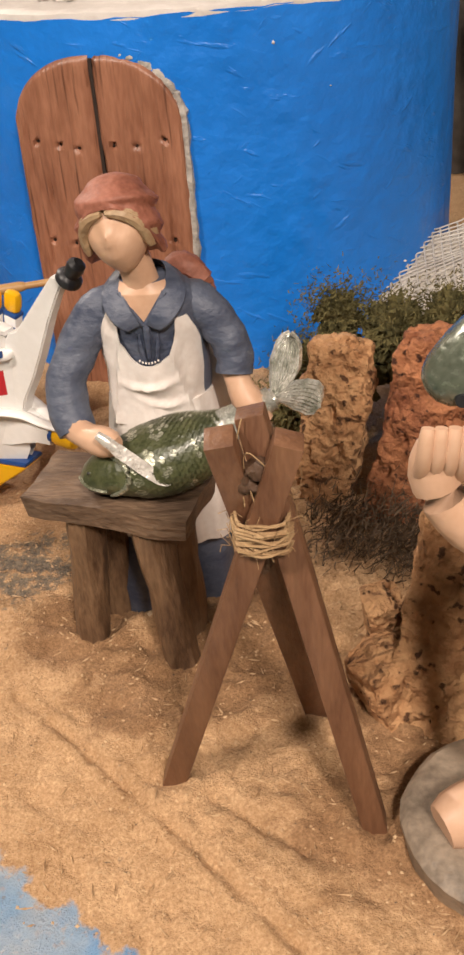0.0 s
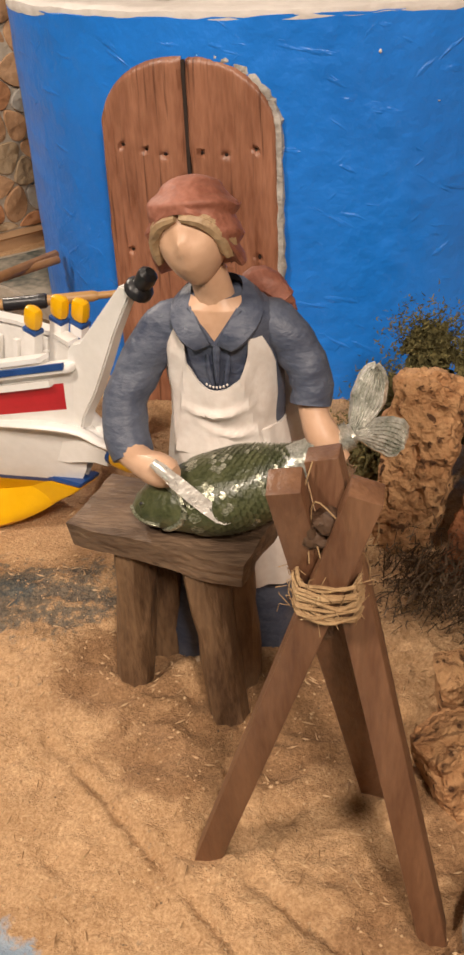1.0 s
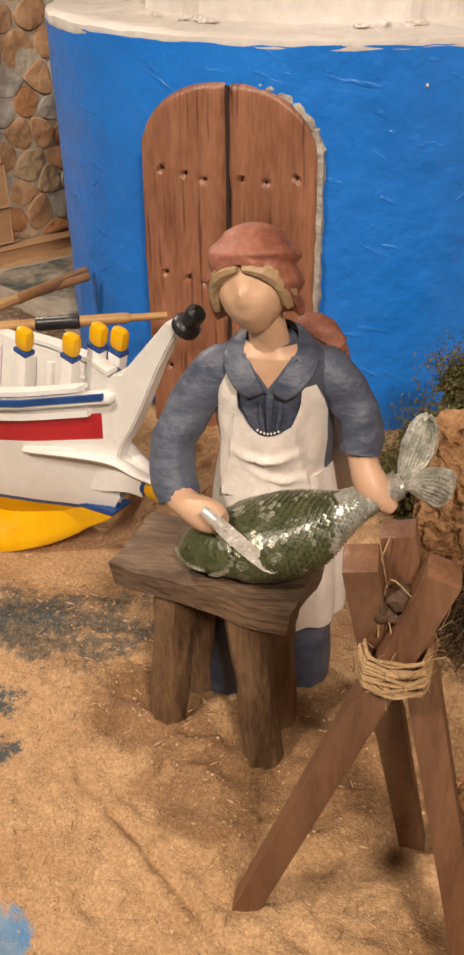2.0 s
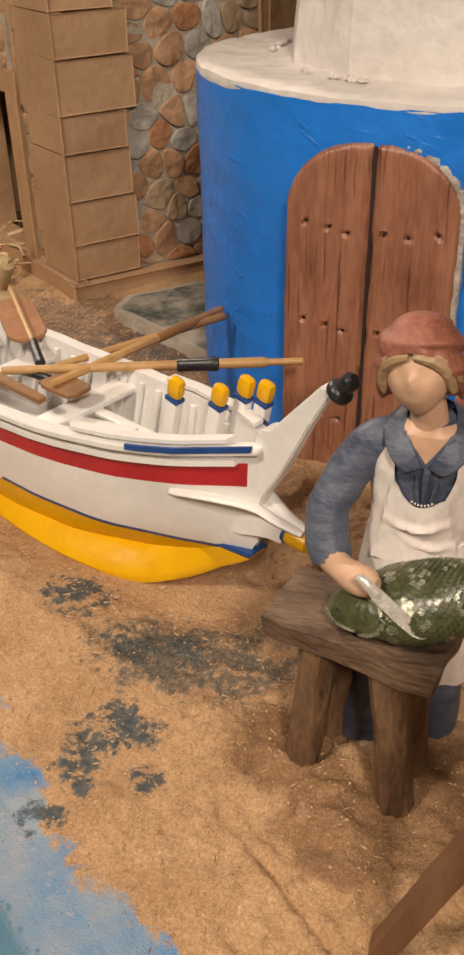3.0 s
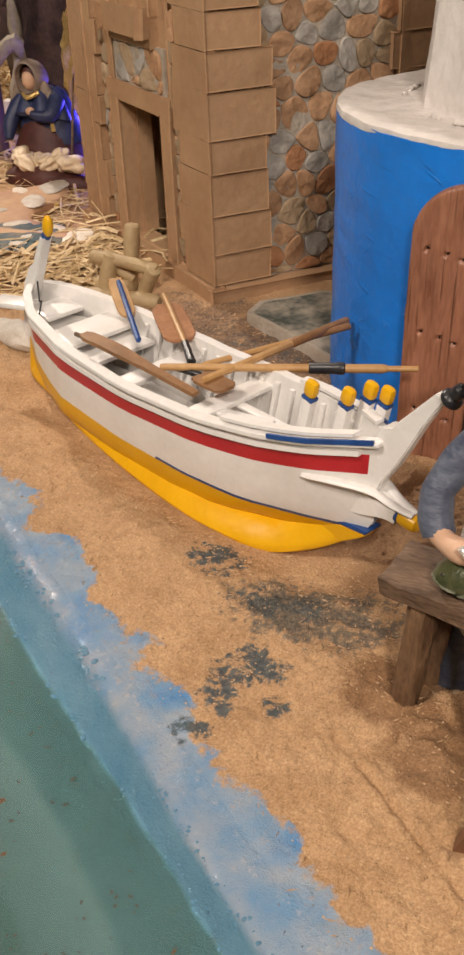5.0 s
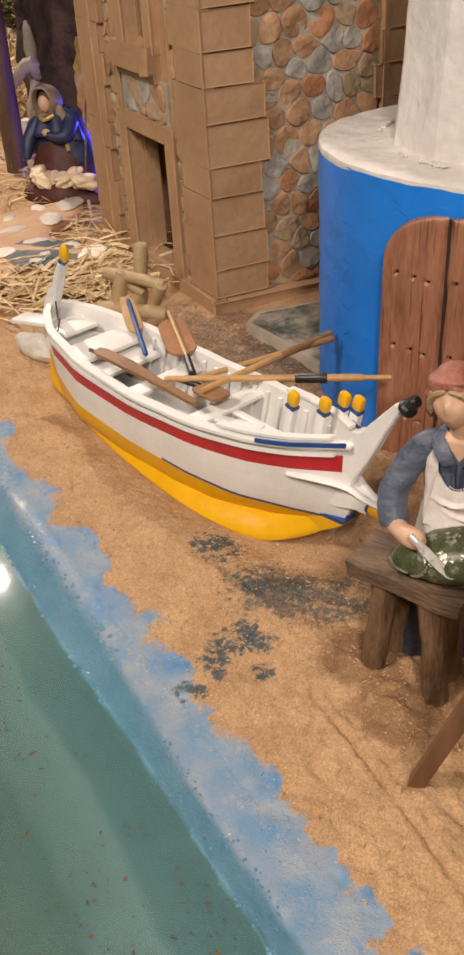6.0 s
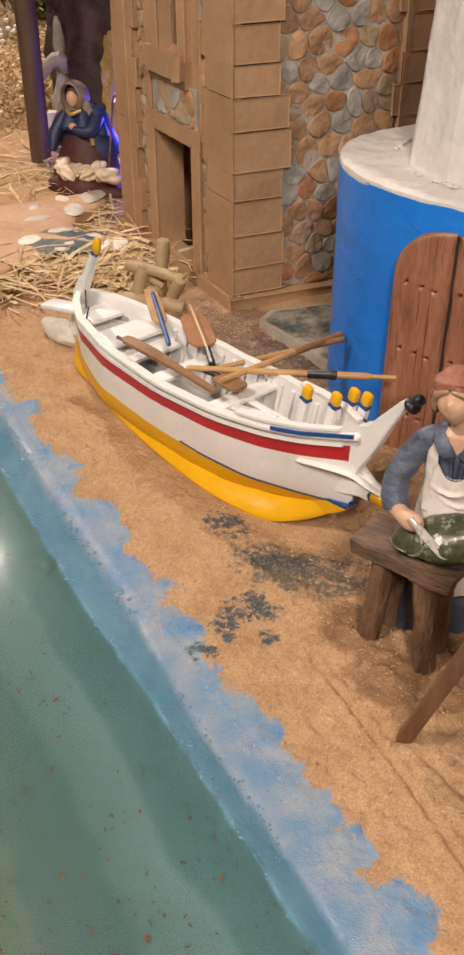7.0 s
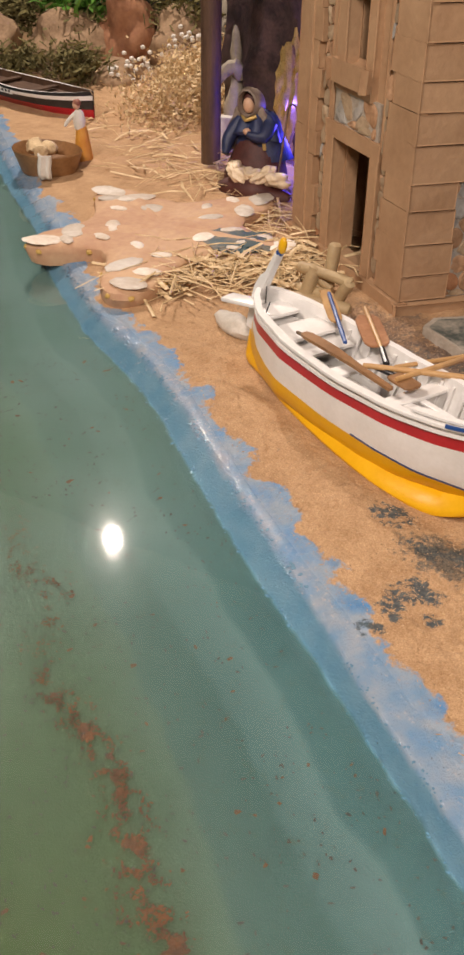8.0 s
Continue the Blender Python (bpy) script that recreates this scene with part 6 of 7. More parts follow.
def build_straw(name, label, spots, count, ln, mat, seed, wid=0.0014):
    rnd = random.Random(seed)
    verts, faces = [], []
    for _ in range(count):
        x, y, z, r, a0 = rnd.choice(spots)
        p = Vector((x + rnd.gauss(0, r), y + rnd.gauss(0, r), z + abs(rnd.gauss(0, 0.009))))
        a = radians(a0) + rnd.gauss(0, 1.2)
        l = ln * rnd.uniform(0.35, 1.2)
        d = Vector((math.cos(a), math.sin(a), rnd.gauss(0, 0.12))) * l
        s = Vector((-math.sin(a), math.cos(a), rnd.uniform(-0.4, 0.4))).normalized() * wid * rnd.choice((0.5, 0.7, 0.9, 1.2, 2.4))
        up = Vector((0, 0, wid * 0.7))
        bend = Vector((rnd.gauss(0, 0.06), rnd.gauss(0, 0.06), rnd.uniform(0, 0.08))) * l
        k = len(verts)
        for q in (p - d / 2, p + bend, p + d / 2):
            q.z = max(q.z, 0.004)
            verts += [q - s, q + up, q + s]
        for j in (0, 3):
            for i in range(3):
                i2 = (i + 1) % 3
                faces.append((k + j + i, k + j + i2, k + j + 3 + i2, k + j + 3 + i))
    me = bpy.data.meshes.new(name)
    me.from_pydata(verts, [], faces)
    me.materials.append(mat)
    return tagged(new(name, me), label, "straw", kind="stuff")


build_straw("straw", "loose dry straw scattered on the sand", [(-0.80, 1.08, 0.01, 0.05, 40), (-0.74, 1.12, 0.012, 0.045, 60), (-0.70, 1.2, 0.012, 0.05, -40), (-0.66, 1.12, 0.01, 0.04, 20), (-0.85, 0.99, 0.006, 0.03, 40)], 560, 0.10, M["straw"], 31, 0.0016)
build_straw("straw", "loose straw strewn before the crib", [(-1.2, 1.6, 0.006, 0.09, 10), (-1.05, 1.5, 0.006, 0.08, 0), (-1.4, 1.75, 0.008, 0.14, 20), (-0.8, 1.35, 0.008, 0.06, -50)], 260, 0.09, M["straw"], 32, 0.0011)


def build_madonna():
    bm = bmesh.new()
    CL, VE, MA, SK, GO = 0, 1, 2, 3, 4
    c = Vector((-0.965, 1.55, 0))
    loft(bm, [ring(c + Vector((0, 0, 0)), 0.07, 0.06, 20, wob=0.15), ring(c + Vector((0, 0, 0.03)), 0.068, 0.056, 20, wob=0.15), ring(c + Vector((0, 0.01, 0.075)), 0.052, 0.045, 20, wob=0.1), ring(c + Vector((0, 0.012, 0.10)), 0.042, 0.036, 20)], mat=MA)
    loft(bm, [ring(c + Vector((0.004, 0.02, 0.06)), 0.066, 0.05, 20, wob=0.12), ring(c + Vector((0, 0.018, 0.095)), 0.055, 0.042, 20, wob=0.1), ring(c + Vector((-0.004, 0.015, 0.135)), 0.042, 0.03, 20), ring(c + Vector((-0.006, 0.012, 0.15)), 0.02, 0.018, 20)], mat=CL)
    # head bowed inside a hood that falls over the shoulders
    hd = c + Vector((-0.014, -0.006, 0.166))
    ball(bm, hd + Vector((0, -0.002, -0.002)), 0.0130, 0.0130, 0.0170, SK, 3)
    ball(bm, hd + Vector((0, 0.003, 0.004)), 0.0160, 0.0130, 0.0175, MA, 3)
    loft(bm, [ring(hd + Vector((0, y, dz)), rx, rz, 24, (1, 0, 0), (0, 0, 1), 0.06, y) for y, rx, rz, dz in ((-0.004, 0.0175, 0.0215, 0.002), (-0.015, 0.0195, 0.0245, 0.002), (-0.013, 0.0230, 0.0275, 0.002), (0.0, 0.0280, 0.0315, 0.001), (0.016, 0.0275, 0.0300, -0.003), (0.028, 0.0160, 0.0190, -0.008))], True, VE)
    for f in list(bm.faces):
        if f.material_index == VE and len(f.verts) > 4 and f.calc_center_median().y < hd.y:
            bm.faces.remove(f)
    for q in (-1, 1):
        tube(bm, spline([hd + Vector((q * 0.021, 0.002, -0.006)), hd + Vector((q * 0.030, 0.004, -0.030)), hd + Vector((q * 0.046, 0.010, -0.062)), hd + Vector((q * 0.054, 0.016, -0.100))], 9), [0.008, 0.010, 0.012, 0.013, 0.014, 0.014, 0.014, 0.012, 0.008], 10, VE, 0.8, 0.2)
    rows = []
    for z, rx, ry, dy in ((0.150, 0.026, 0.020, 0.012), (0.142, 0.038, 0.028, 0.012), (0.128, 0.047, 0.036, 0.010), (0.110, 0.054, 0.044, 0.006), (0.098, 0.058, 0.047, 0.006)):
        rows.append([c + Vector(((rx + 0.0035 * math.sin(7 * a + z * 30)) * math.cos(a) - 0.004, (ry + 0.0035 * math.sin(7 * a + z * 30)) * math.sin(a) + dy, z + 0.020 * max(0, -math.sin(a)) ** 2 * (z < 0.1))) for a in (2 * math.pi * i / 64 for i in range(64))])
    loft(bm, rows, False, CL)
    tube(bm, spline([c + Vector((-0.028, -0.012, 0.145)), c + Vector((-0.012, -0.026, 0.138)), c + Vector((0.008, -0.018, 0.146))], 7), 0.004, 8, GO)
    tube(bm, spline([c + Vector((-0.035, 0, 0.13)), c + Vector((-0.05, -0.025, 0.10)), c + Vector((-0.048, -0.045, 0.07))], 7), [0.016, 0.016, 0.015, 0.014, 0.013, 0.010, 0.007], 10, CL)
    tube(bm, spline([c + Vector((0.03, 0, 0.13)), c + Vector((0.03, -0.03, 0.11)), c + Vector((0.0, -0.04, 0.115))], 7), [0.016, 0.016, 0.015, 0.013, 0.010, 0.008, 0.006], 10, CL)
    ball(bm, c + Vector((-0.004, -0.034, 0.118)), 0.009, 0.007, 0.007, SK, 2)
    tube(bm, [c + Vector((0.026, -0.022, 0.12)), c + Vector((0.036, -0.03, 0.085))], [0.004, 0.004], 6, GO)
    return solo("kneeling_figurine", bm, [M["cloak"], M["veil"], M["maroon"], M["skin"], M["gold"]], "kneeling figurine in a blue cloak and brown veil beside the crib", "figurine")


build_madonna()
bm = bmesh.new()
tube(bm, spline([(-1.160, 1.800, -0.005), (-1.170, 1.800, 0.060), (-1.160, 1.800, 0.120), (-1.164, 1.805, 0.190), (-1.167, 1.805, 0.258)], 16), [0.020, 0.020, 0.019, 0.019, 0.020, 0.022, 0.022, 0.019, 0.015, 0.012, 0.012, 0.013, 0.013, 0.011, 0.008, 0.003], 10, wob=0.3)
tube(bm, spline([(-1.145, 1.795, 0.150), (-1.150, 1.780, 0.178), (-1.175, 1.775, 0.165), (-1.200, 1.775, 0.130)], 9), [0.012, 0.014, 0.016, 0.016, 0.015, 0.013, 0.011, 0.008, 0.004], 10, wob=0.3)
solo("forked_stump", bm, M["rock_grey"], "grey forked stump behind the crib in blue light", "stump")
crib = thing("crib_bundle", "cream swaddling cloths on a brown crib mound", "crib", pose(0, 0, 0))
rnd = random.Random(5)
for i in range(7):
    bm = bmesh.new()
    tilt = Matrix.Rotation(rnd.uniform(-0.7, 0.7), 4, "Y") @ Matrix.Rotation(rnd.uniform(0, 3.1), 4, "Z")
    ball(bm, (-0.922 + (i - 3) * 0.018, 1.478 + rnd.uniform(-0.012, 0.012), 0.042 + rnd.uniform(-0.005, 0.009)), 0.026, 0.018, 0.013, 0, 4, 0.4, 17, tilt)
    part("cloth", bm, M["cream"], crib)
bm = bmesh.new()
tube(bm, spline([(-1.01, 1.485, 0.006), (-0.93, 1.47, 0.014), (-0.85, 1.485, 0.006)], 8), [0.014, 0.022, 0.028, 0.030, 0.030, 0.028, 0.022, 0.014], 10, 0, wob=0.3)
part("mound", bm, M["maroon"], crib, "brown mound")
bm = bmesh.new()
tube(bm, [(-0.878, 1.47, 0.0), (-0.875, 1.49, 0.09), (-0.872, 1.505, 0.17)], 0.0022, 6)
tube(bm, spline([(-0.872, 1.505, 0.17), (-0.868, 1.506, 0.185), (-0.856, 1.506, 0.185), (-0.852, 1.506, 0.172)], 8), 0.0022, 6)
solo("crook_staff", bm, M["dark_wood"], "thin dark wooden crook staff leaning by the crib", "staff")
bm = bmesh.new()
box(bm, pose(-1.125, 1.72, 0.035, 4, 0, 12), 0.055, 0.02, 0.10, 0.003)
solo("pale_block", bm, M["pale_stone"], "pale upright block at the foot of the crib shelter", "block")
bm = bmesh.new()
loft(bm, [ring((-1.118, 1.62, z), 0.022, 0.022, 10, wob=0.08, seed=z) for z in (-0.01, 0.2, 0.4, 0.6, 0.75)])
solo("timber_post", bm, M["post"], "dark rough timber post of the crib shelter", "post")


def build_crib_wall():
    bm = bmesh.new()
    rows = []
    for i in range(13):
        a = i / 12
        x, y = -1.22 + 0.62 * a, 1.86 - 0.10 * math.sin(a * 3.1)
        rows.append([Vector((x + 0.03 * noise.noise(Vector((x * 9, z * 9, 1))), y + 0.04 * noise.noise(Vector((x * 12, z * 12, 5))), z)) for z in [0.06 * k - 0.01 for k in range(13)]])
    loft(bm, rows, False, 0, False)
    ob = solo("grotto_backdrop", bm, M["grotto"], "crumpled dark foil grotto wall behind the crib", "grotto wall", kind="structure")
    s = ob.modifiers.new("thickness", "SOLIDIFY")
    s.thickness = 0.012


build_crib_wall()
lamp = bpy.data.lights.new("blue_lamp", "POINT")
lamp.energy, lamp.color, lamp.shadow_soft_size = 1.3, (0.10, 0.07, 1.0), 0.012
new("blue_lamp", lamp).location = (-0.885, 1.66, 0.10)
em = bpy.data.materials.new("blue_diode")
em.use_nodes = True
em.node_tree.nodes["Principled BSDF"].inputs["Base Color"].default_value = (0.1, 0.1, 0.8, 1)
em.node_tree.nodes["Principled BSDF"].inputs["Emission Color"].default_value = (0.06, 0.10, 1.0, 1)
em.node_tree.nodes["Principled BSDF"].inputs["Emission Strength"].default_value = 9.0
bm = bmesh.new()
tube(bm, spline([(-0.858, 1.60, 0.0), (-0.862, 1.61, 0.06), (-0.856, 1.62, 0.10), (-0.866, 1.63, 0.16)], 12), 0.007, 8, wob=0.2)
solo("light_strip", bm, em, "glowing blue light strip behind the crib", "light")


# ---------------------------------------------------------------- gear lying in the boat
def rod(bm, a, b, r0, r1, n=8, mat=0):
    a, b = Vector(a), Vector(b)
    tube(bm, [a, a + (b - a) * 0.02, a + (b - a) * 0.98, b], [r0 * 0.8, r0, r1, r1 * 0.8], n, mat)


def blade_mesh(a, b, w, th, taper=0.6):
    """A rounded flat blade from a to b lying about level."""
    a, b = Vector(a), Vector(b)
    d = (b - a).normalized()
    q = d.cross(Vector((0, 0, 1))).normalized()
    up = q.cross(d).normalized()
    bm = bmesh.new()
    rows = []
    for f, k in ((0, 0.25 * taper + 0.3), (0.05, 0.72), (0.14, 0.95), (0.5, 1), (0.86, 0.97), (0.95, 0.78), (1, 0.45)):
        c = a + (b - a) * f
        rows.append([c - q * w * k + up * th, c + q * w * k + up * th, c + q * w * k - up * th, c - q * w * k - up * th])
    loft(bm, rows)
    bmesh.ops.bevel(bm, geom=bm.edges[:], offset=th * 0.4, segments=1, affect="EDGES")
    return bm


def build_oars():
    g = "oars in the boat"
    t = thing("oar", "long pale wooden oar with a black leather grip", "oar", pose(0, 0, 0), g)
    a, b = Vector((-0.127, 0.783, 0.112)), Vector((-0.350, 0.7145, 0.112))
    d = b - a
    bm = bmesh.new()
    rod(bm, a + d * 0.12, b, 0.0042, 0.0034, 10)
    part("shaft", bm, M["oar"], t)
    bm = bmesh.new()
    rod(bm, a, a + d * 0.125, 0.0028, 0.0028, 10)
    part("handle", bm, M["oar"], t)
    bm = bmesh.new()
    tube(bm, [a + d * 0.28, a + d * 0.285, a + d * 0.31, a + d * 0.315, a + d * 0.415, a + d * 0.42], [0.0044, 0.0058, 0.0058, 0.0052, 0.0052, 0.0044], 12)
    part("grip", bm, M["black"], t, "black leather wrapping")
    for e0, e1, r in (((-0.218, 0.872, 0.108), (-0.302, 0.700, 0.113), 0.0042), ((-0.212, 0.860, 0.108), (-0.324, 0.752, 0.100), 0.0036)):
        t = thing("oar", "slim oar with a dark brown end over the rail", "oar", pose(0, 0, 0), g)
        e0, e1 = Vector(e0), Vector(e1)
        bm = bmesh.new()
        rod(bm, e0, e0 + (e1 - e0) * 0.42, r, r * 1.05)
        part("blade_end", bm, M["oar_dark"], t, "dark stained end")
        bm = bmesh.new()
        rod(bm, e0 + (e1 - e0) * 0.40, e1, r * 0.92, r * 0.8)
        part("shaft", bm, M["oar"], t)
    t = thing("paddle", "short paddle with a rounded reddish brown blade", "paddle", pose(0, 0, 0), g)
    part("blade", blade_mesh((-0.408, 0.852, 0.108), (-0.360, 0.786, 0.104), 0.017, 0.002, 1.0), M["stone_d"], t)
    bm = bmesh.new()
    rod(bm, (-0.416, 0.866, 0.113), (-0.350, 0.772, 0.1085), 0.0028, 0.0028)
    part("shaft", bm, M["oar"], t)
    bm = bmesh.new()
    rod(bm, (-0.352, 0.775, 0.1087), (-0.332, 0.745, 0.105), 0.0038, 0.0044)
    part("grip", bm, M["black"], t, "black grip")
    t = thing("paddle", "narrow brown paddle with a blue painted shaft", "paddle", pose(0, 0, 0), g)
    part("blade", blade_mesh((-0.486, 0.890, 0.112), (-0.432, 0.815, 0.108), 0.0095, 0.0018, 2.4), M["oar"], t)
    bm = bmesh.new()
    rod(bm, (-0.474, 0.876, 0.1165), (-0.397, 0.766, 0.108), 0.0028, 0.003)
    part("shaft", bm, M["navy"], t, "blue painted shaft")
    t = thing("oar", "bent brown oar blade resting on the rail", "oar", pose(0, 0, 0), g)
    bm = bmesh.new()
    cs = spline([(-0.445, 0.745, 0.117), (-0.400, 0.724, 0.118), (-0.350, 0.700, 0.116), (-0.298, 0.676, 0.113)], 14)
    rows = []
    for i, p in enumerate(cs):
        d = (cs[min(i + 1, 13)] - cs[max(i - 1, 0)]).normalized()
        q = d.cross(Vector((0, 0, 1))).normalized()
        w = float(np.interp(i, [0, 1, 5, 8, 13], [0.0045, 0.0075, 0.0078, 0.0050, 0.0036]))
        rows.append([p - q * w + Vector((0, 0, 0.002)), p + q * w + Vector((0, 0, 0.002)), p + q * w - Vector((0, 0, 0.002)), p - q * w - Vector((0, 0, 0.002))])
    loft(bm, rows)
    part("blade", bm, M["oar_dark"], t)
    bm = bmesh.new()
    rod(bm, (-0.456, 0.748, 0.115), (-0.428, 0.734, 0.117), 0.0022, 0.0026)
    part("shaft", bm, M["dark_wood"], t)
    t = thing("oar", "short oar with a flat square brown blade", "oar", pose(0, 0, 0), g)
    part("blade", blade_mesh((-0.312, 0.716, 0.109), (-0.276, 0.698, 0.110), 0.0125, 0.0018, 2.0), M["oar_dark"], t)
    bm = bmesh.new()
    rod(bm, (-0.345, 0.728, 0.107), (-0.310, 0.716, 0.109), 0.0030, 0.0032)
    part("shaft", bm, M["black"], t)


build_oars()


# ---------------------------------------------------------------- logs, paving slab, stone
def build_logs():
    t = thing("crossed_logs", "heap of crossed tan clay logs beside the house", "log heap", pose(0, 0, 0))
    for a, b, r in (((-0.625, 1.052, 0.010), (-0.518, 1.058, 0.010), 0.0105), ((-0.630, 1.085, 0.012), (-0.560, 1.062, 0.022), 0.0105), ((-0.572, 1.082, 0.004), (-0.566, 1.094, 0.098), 0.0100), ((-0.618, 1.070, 0.058), (-0.520, 1.062, 0.052), 0.0088),
                    ((-0.522, 1.058, 0.056), (-0.548, 1.070, 0.008), 0.0095), ((-0.600, 1.062, 0.006), (-0.585, 1.068, 0.066), 0.0115), ((-0.612, 1.068, 0.060), (-0.560, 1.076, 0.030), 0.0085)):
        a, b = Vector(a), Vector(b)
        bm = bmesh.new()
        pts = [a + (b - a) * f + Vector((0, 0, 0.0025 * math.sin(f * 3.1))) for f in (0, 0.03, 0.25, 0.5, 0.75, 0.97, 1)]
        tube(bm, pts, [r * 0.75, r, r * 1.04, r * 0.96, r * 1.02, r, r * 0.75], 12, wob=0.16)
        part("log", bm, M["olive_clay"], t)


build_logs()
bm = bmesh.new()
poly = [(-0.392, 1.042), (-0.389, 1.078), (-0.322, 1.136), (-0.25, 1.12), (-0.19, 0.99), (-0.185, 0.93), (-0.205, 0.918), (-0.30, 0.985)]
pts = [Vector((a[0] + (b[0] - a[0]) * k / 6 + random.uniform(-0.001, 0.001), a[1] + (b[1] - a[1]) * k / 6 + random.uniform(-0.001, 0.001), 0)) for a, b in zip(poly, poly[1:] + poly[:1]) for k in range(6)]
c = Vector((sum(p.x for p in pts) / len(pts), sum(p.y for p in pts) / len(pts), 0))
loft(bm, [[Vector((c.x + (p.x - c.x) * k, c.y + (p.y - c.y) * k, z + 0.002 * noise.noise(p * 30))) for p in pts] for z, k in ((-0.005, 1.0), (0.0185, 1.0), (0.022, 0.985), (0.0225, 0.90))], mat=1)
loft(bm, [[Vector((c.x + (p.x - c.x) * k, c.y + (p.y - c.y) * k, 0.0229 + 0.002 * noise.noise(p * 30))) for p in pts] for k in (0.91, 0.6, 0.3)])
solo("paving_slab", bm, [M["slab"], M["mortar"]], "pale flat plaster slab with dark green stains", "slab")
bm = bmesh.new()
ball(bm, (-0.640, 0.915, 0.012), 0.048, 0.018, 0.016, 0, 3, 0.25, 18, Matrix.Rotation(radians(-24), 4, "Z"))
solo("pale_stone", bm, M["pale_stone"], "long pale smooth stone behind the boat stern", "stone")
bm = bmesh.new()
ball(bm, (-0.575, 0.975, 0.008), 0.016, 0.013, 0.012, 0, 3, 0.3, 22)
solo("grey_stone", bm, M["stone_b"], "small grey stone behind the boat", "stone")


# ---------------------------------------------------------------- net beside the windmill
def build_net():
    bm = bmesh.new()

    def at(u, v):
        x, y = 0.125 + 0.20 * u, 0.800 + 0.10 * v + 0.05 * u
        return Vector((x, y, 0.020 + 0.055 * u + 0.055 * v + 0.008 * noise.noise(Vector((u * 4, v * 4, 0)))))

    n = 26
    for i in range(n + 1):
        tube(bm, [at(i / n, j / 10) for j in range(11)], 0.0008, 4)
        tube(bm, [at(j / 10, i / n) for j in range(11)], 0.0008, 4)
    solo("fishing_net", bm, M["grey_net"], "draped grey fishing net beside the blue wall", "net")
    bm = bmesh.new()
    rows = [[at(i / 8, j / 8) - Vector((0, 0, 0.006)) for j in range(9)] for i in range(9)]
    rows2 = [[Vector((p.x, p.y, -0.01)) for p in r] for r in rows]
    loft(bm, rows, False, 0, False)
    loft(bm, [rows[0], rows2[0]], False, 0, False)
    loft(bm, [[r[0] for r in rows], [r[0] for r in rows2]], False, 0, False)
    solo("net_heap", bm, M["pale_stone"], "pale folded net heap under the draped net", "net")


build_net()


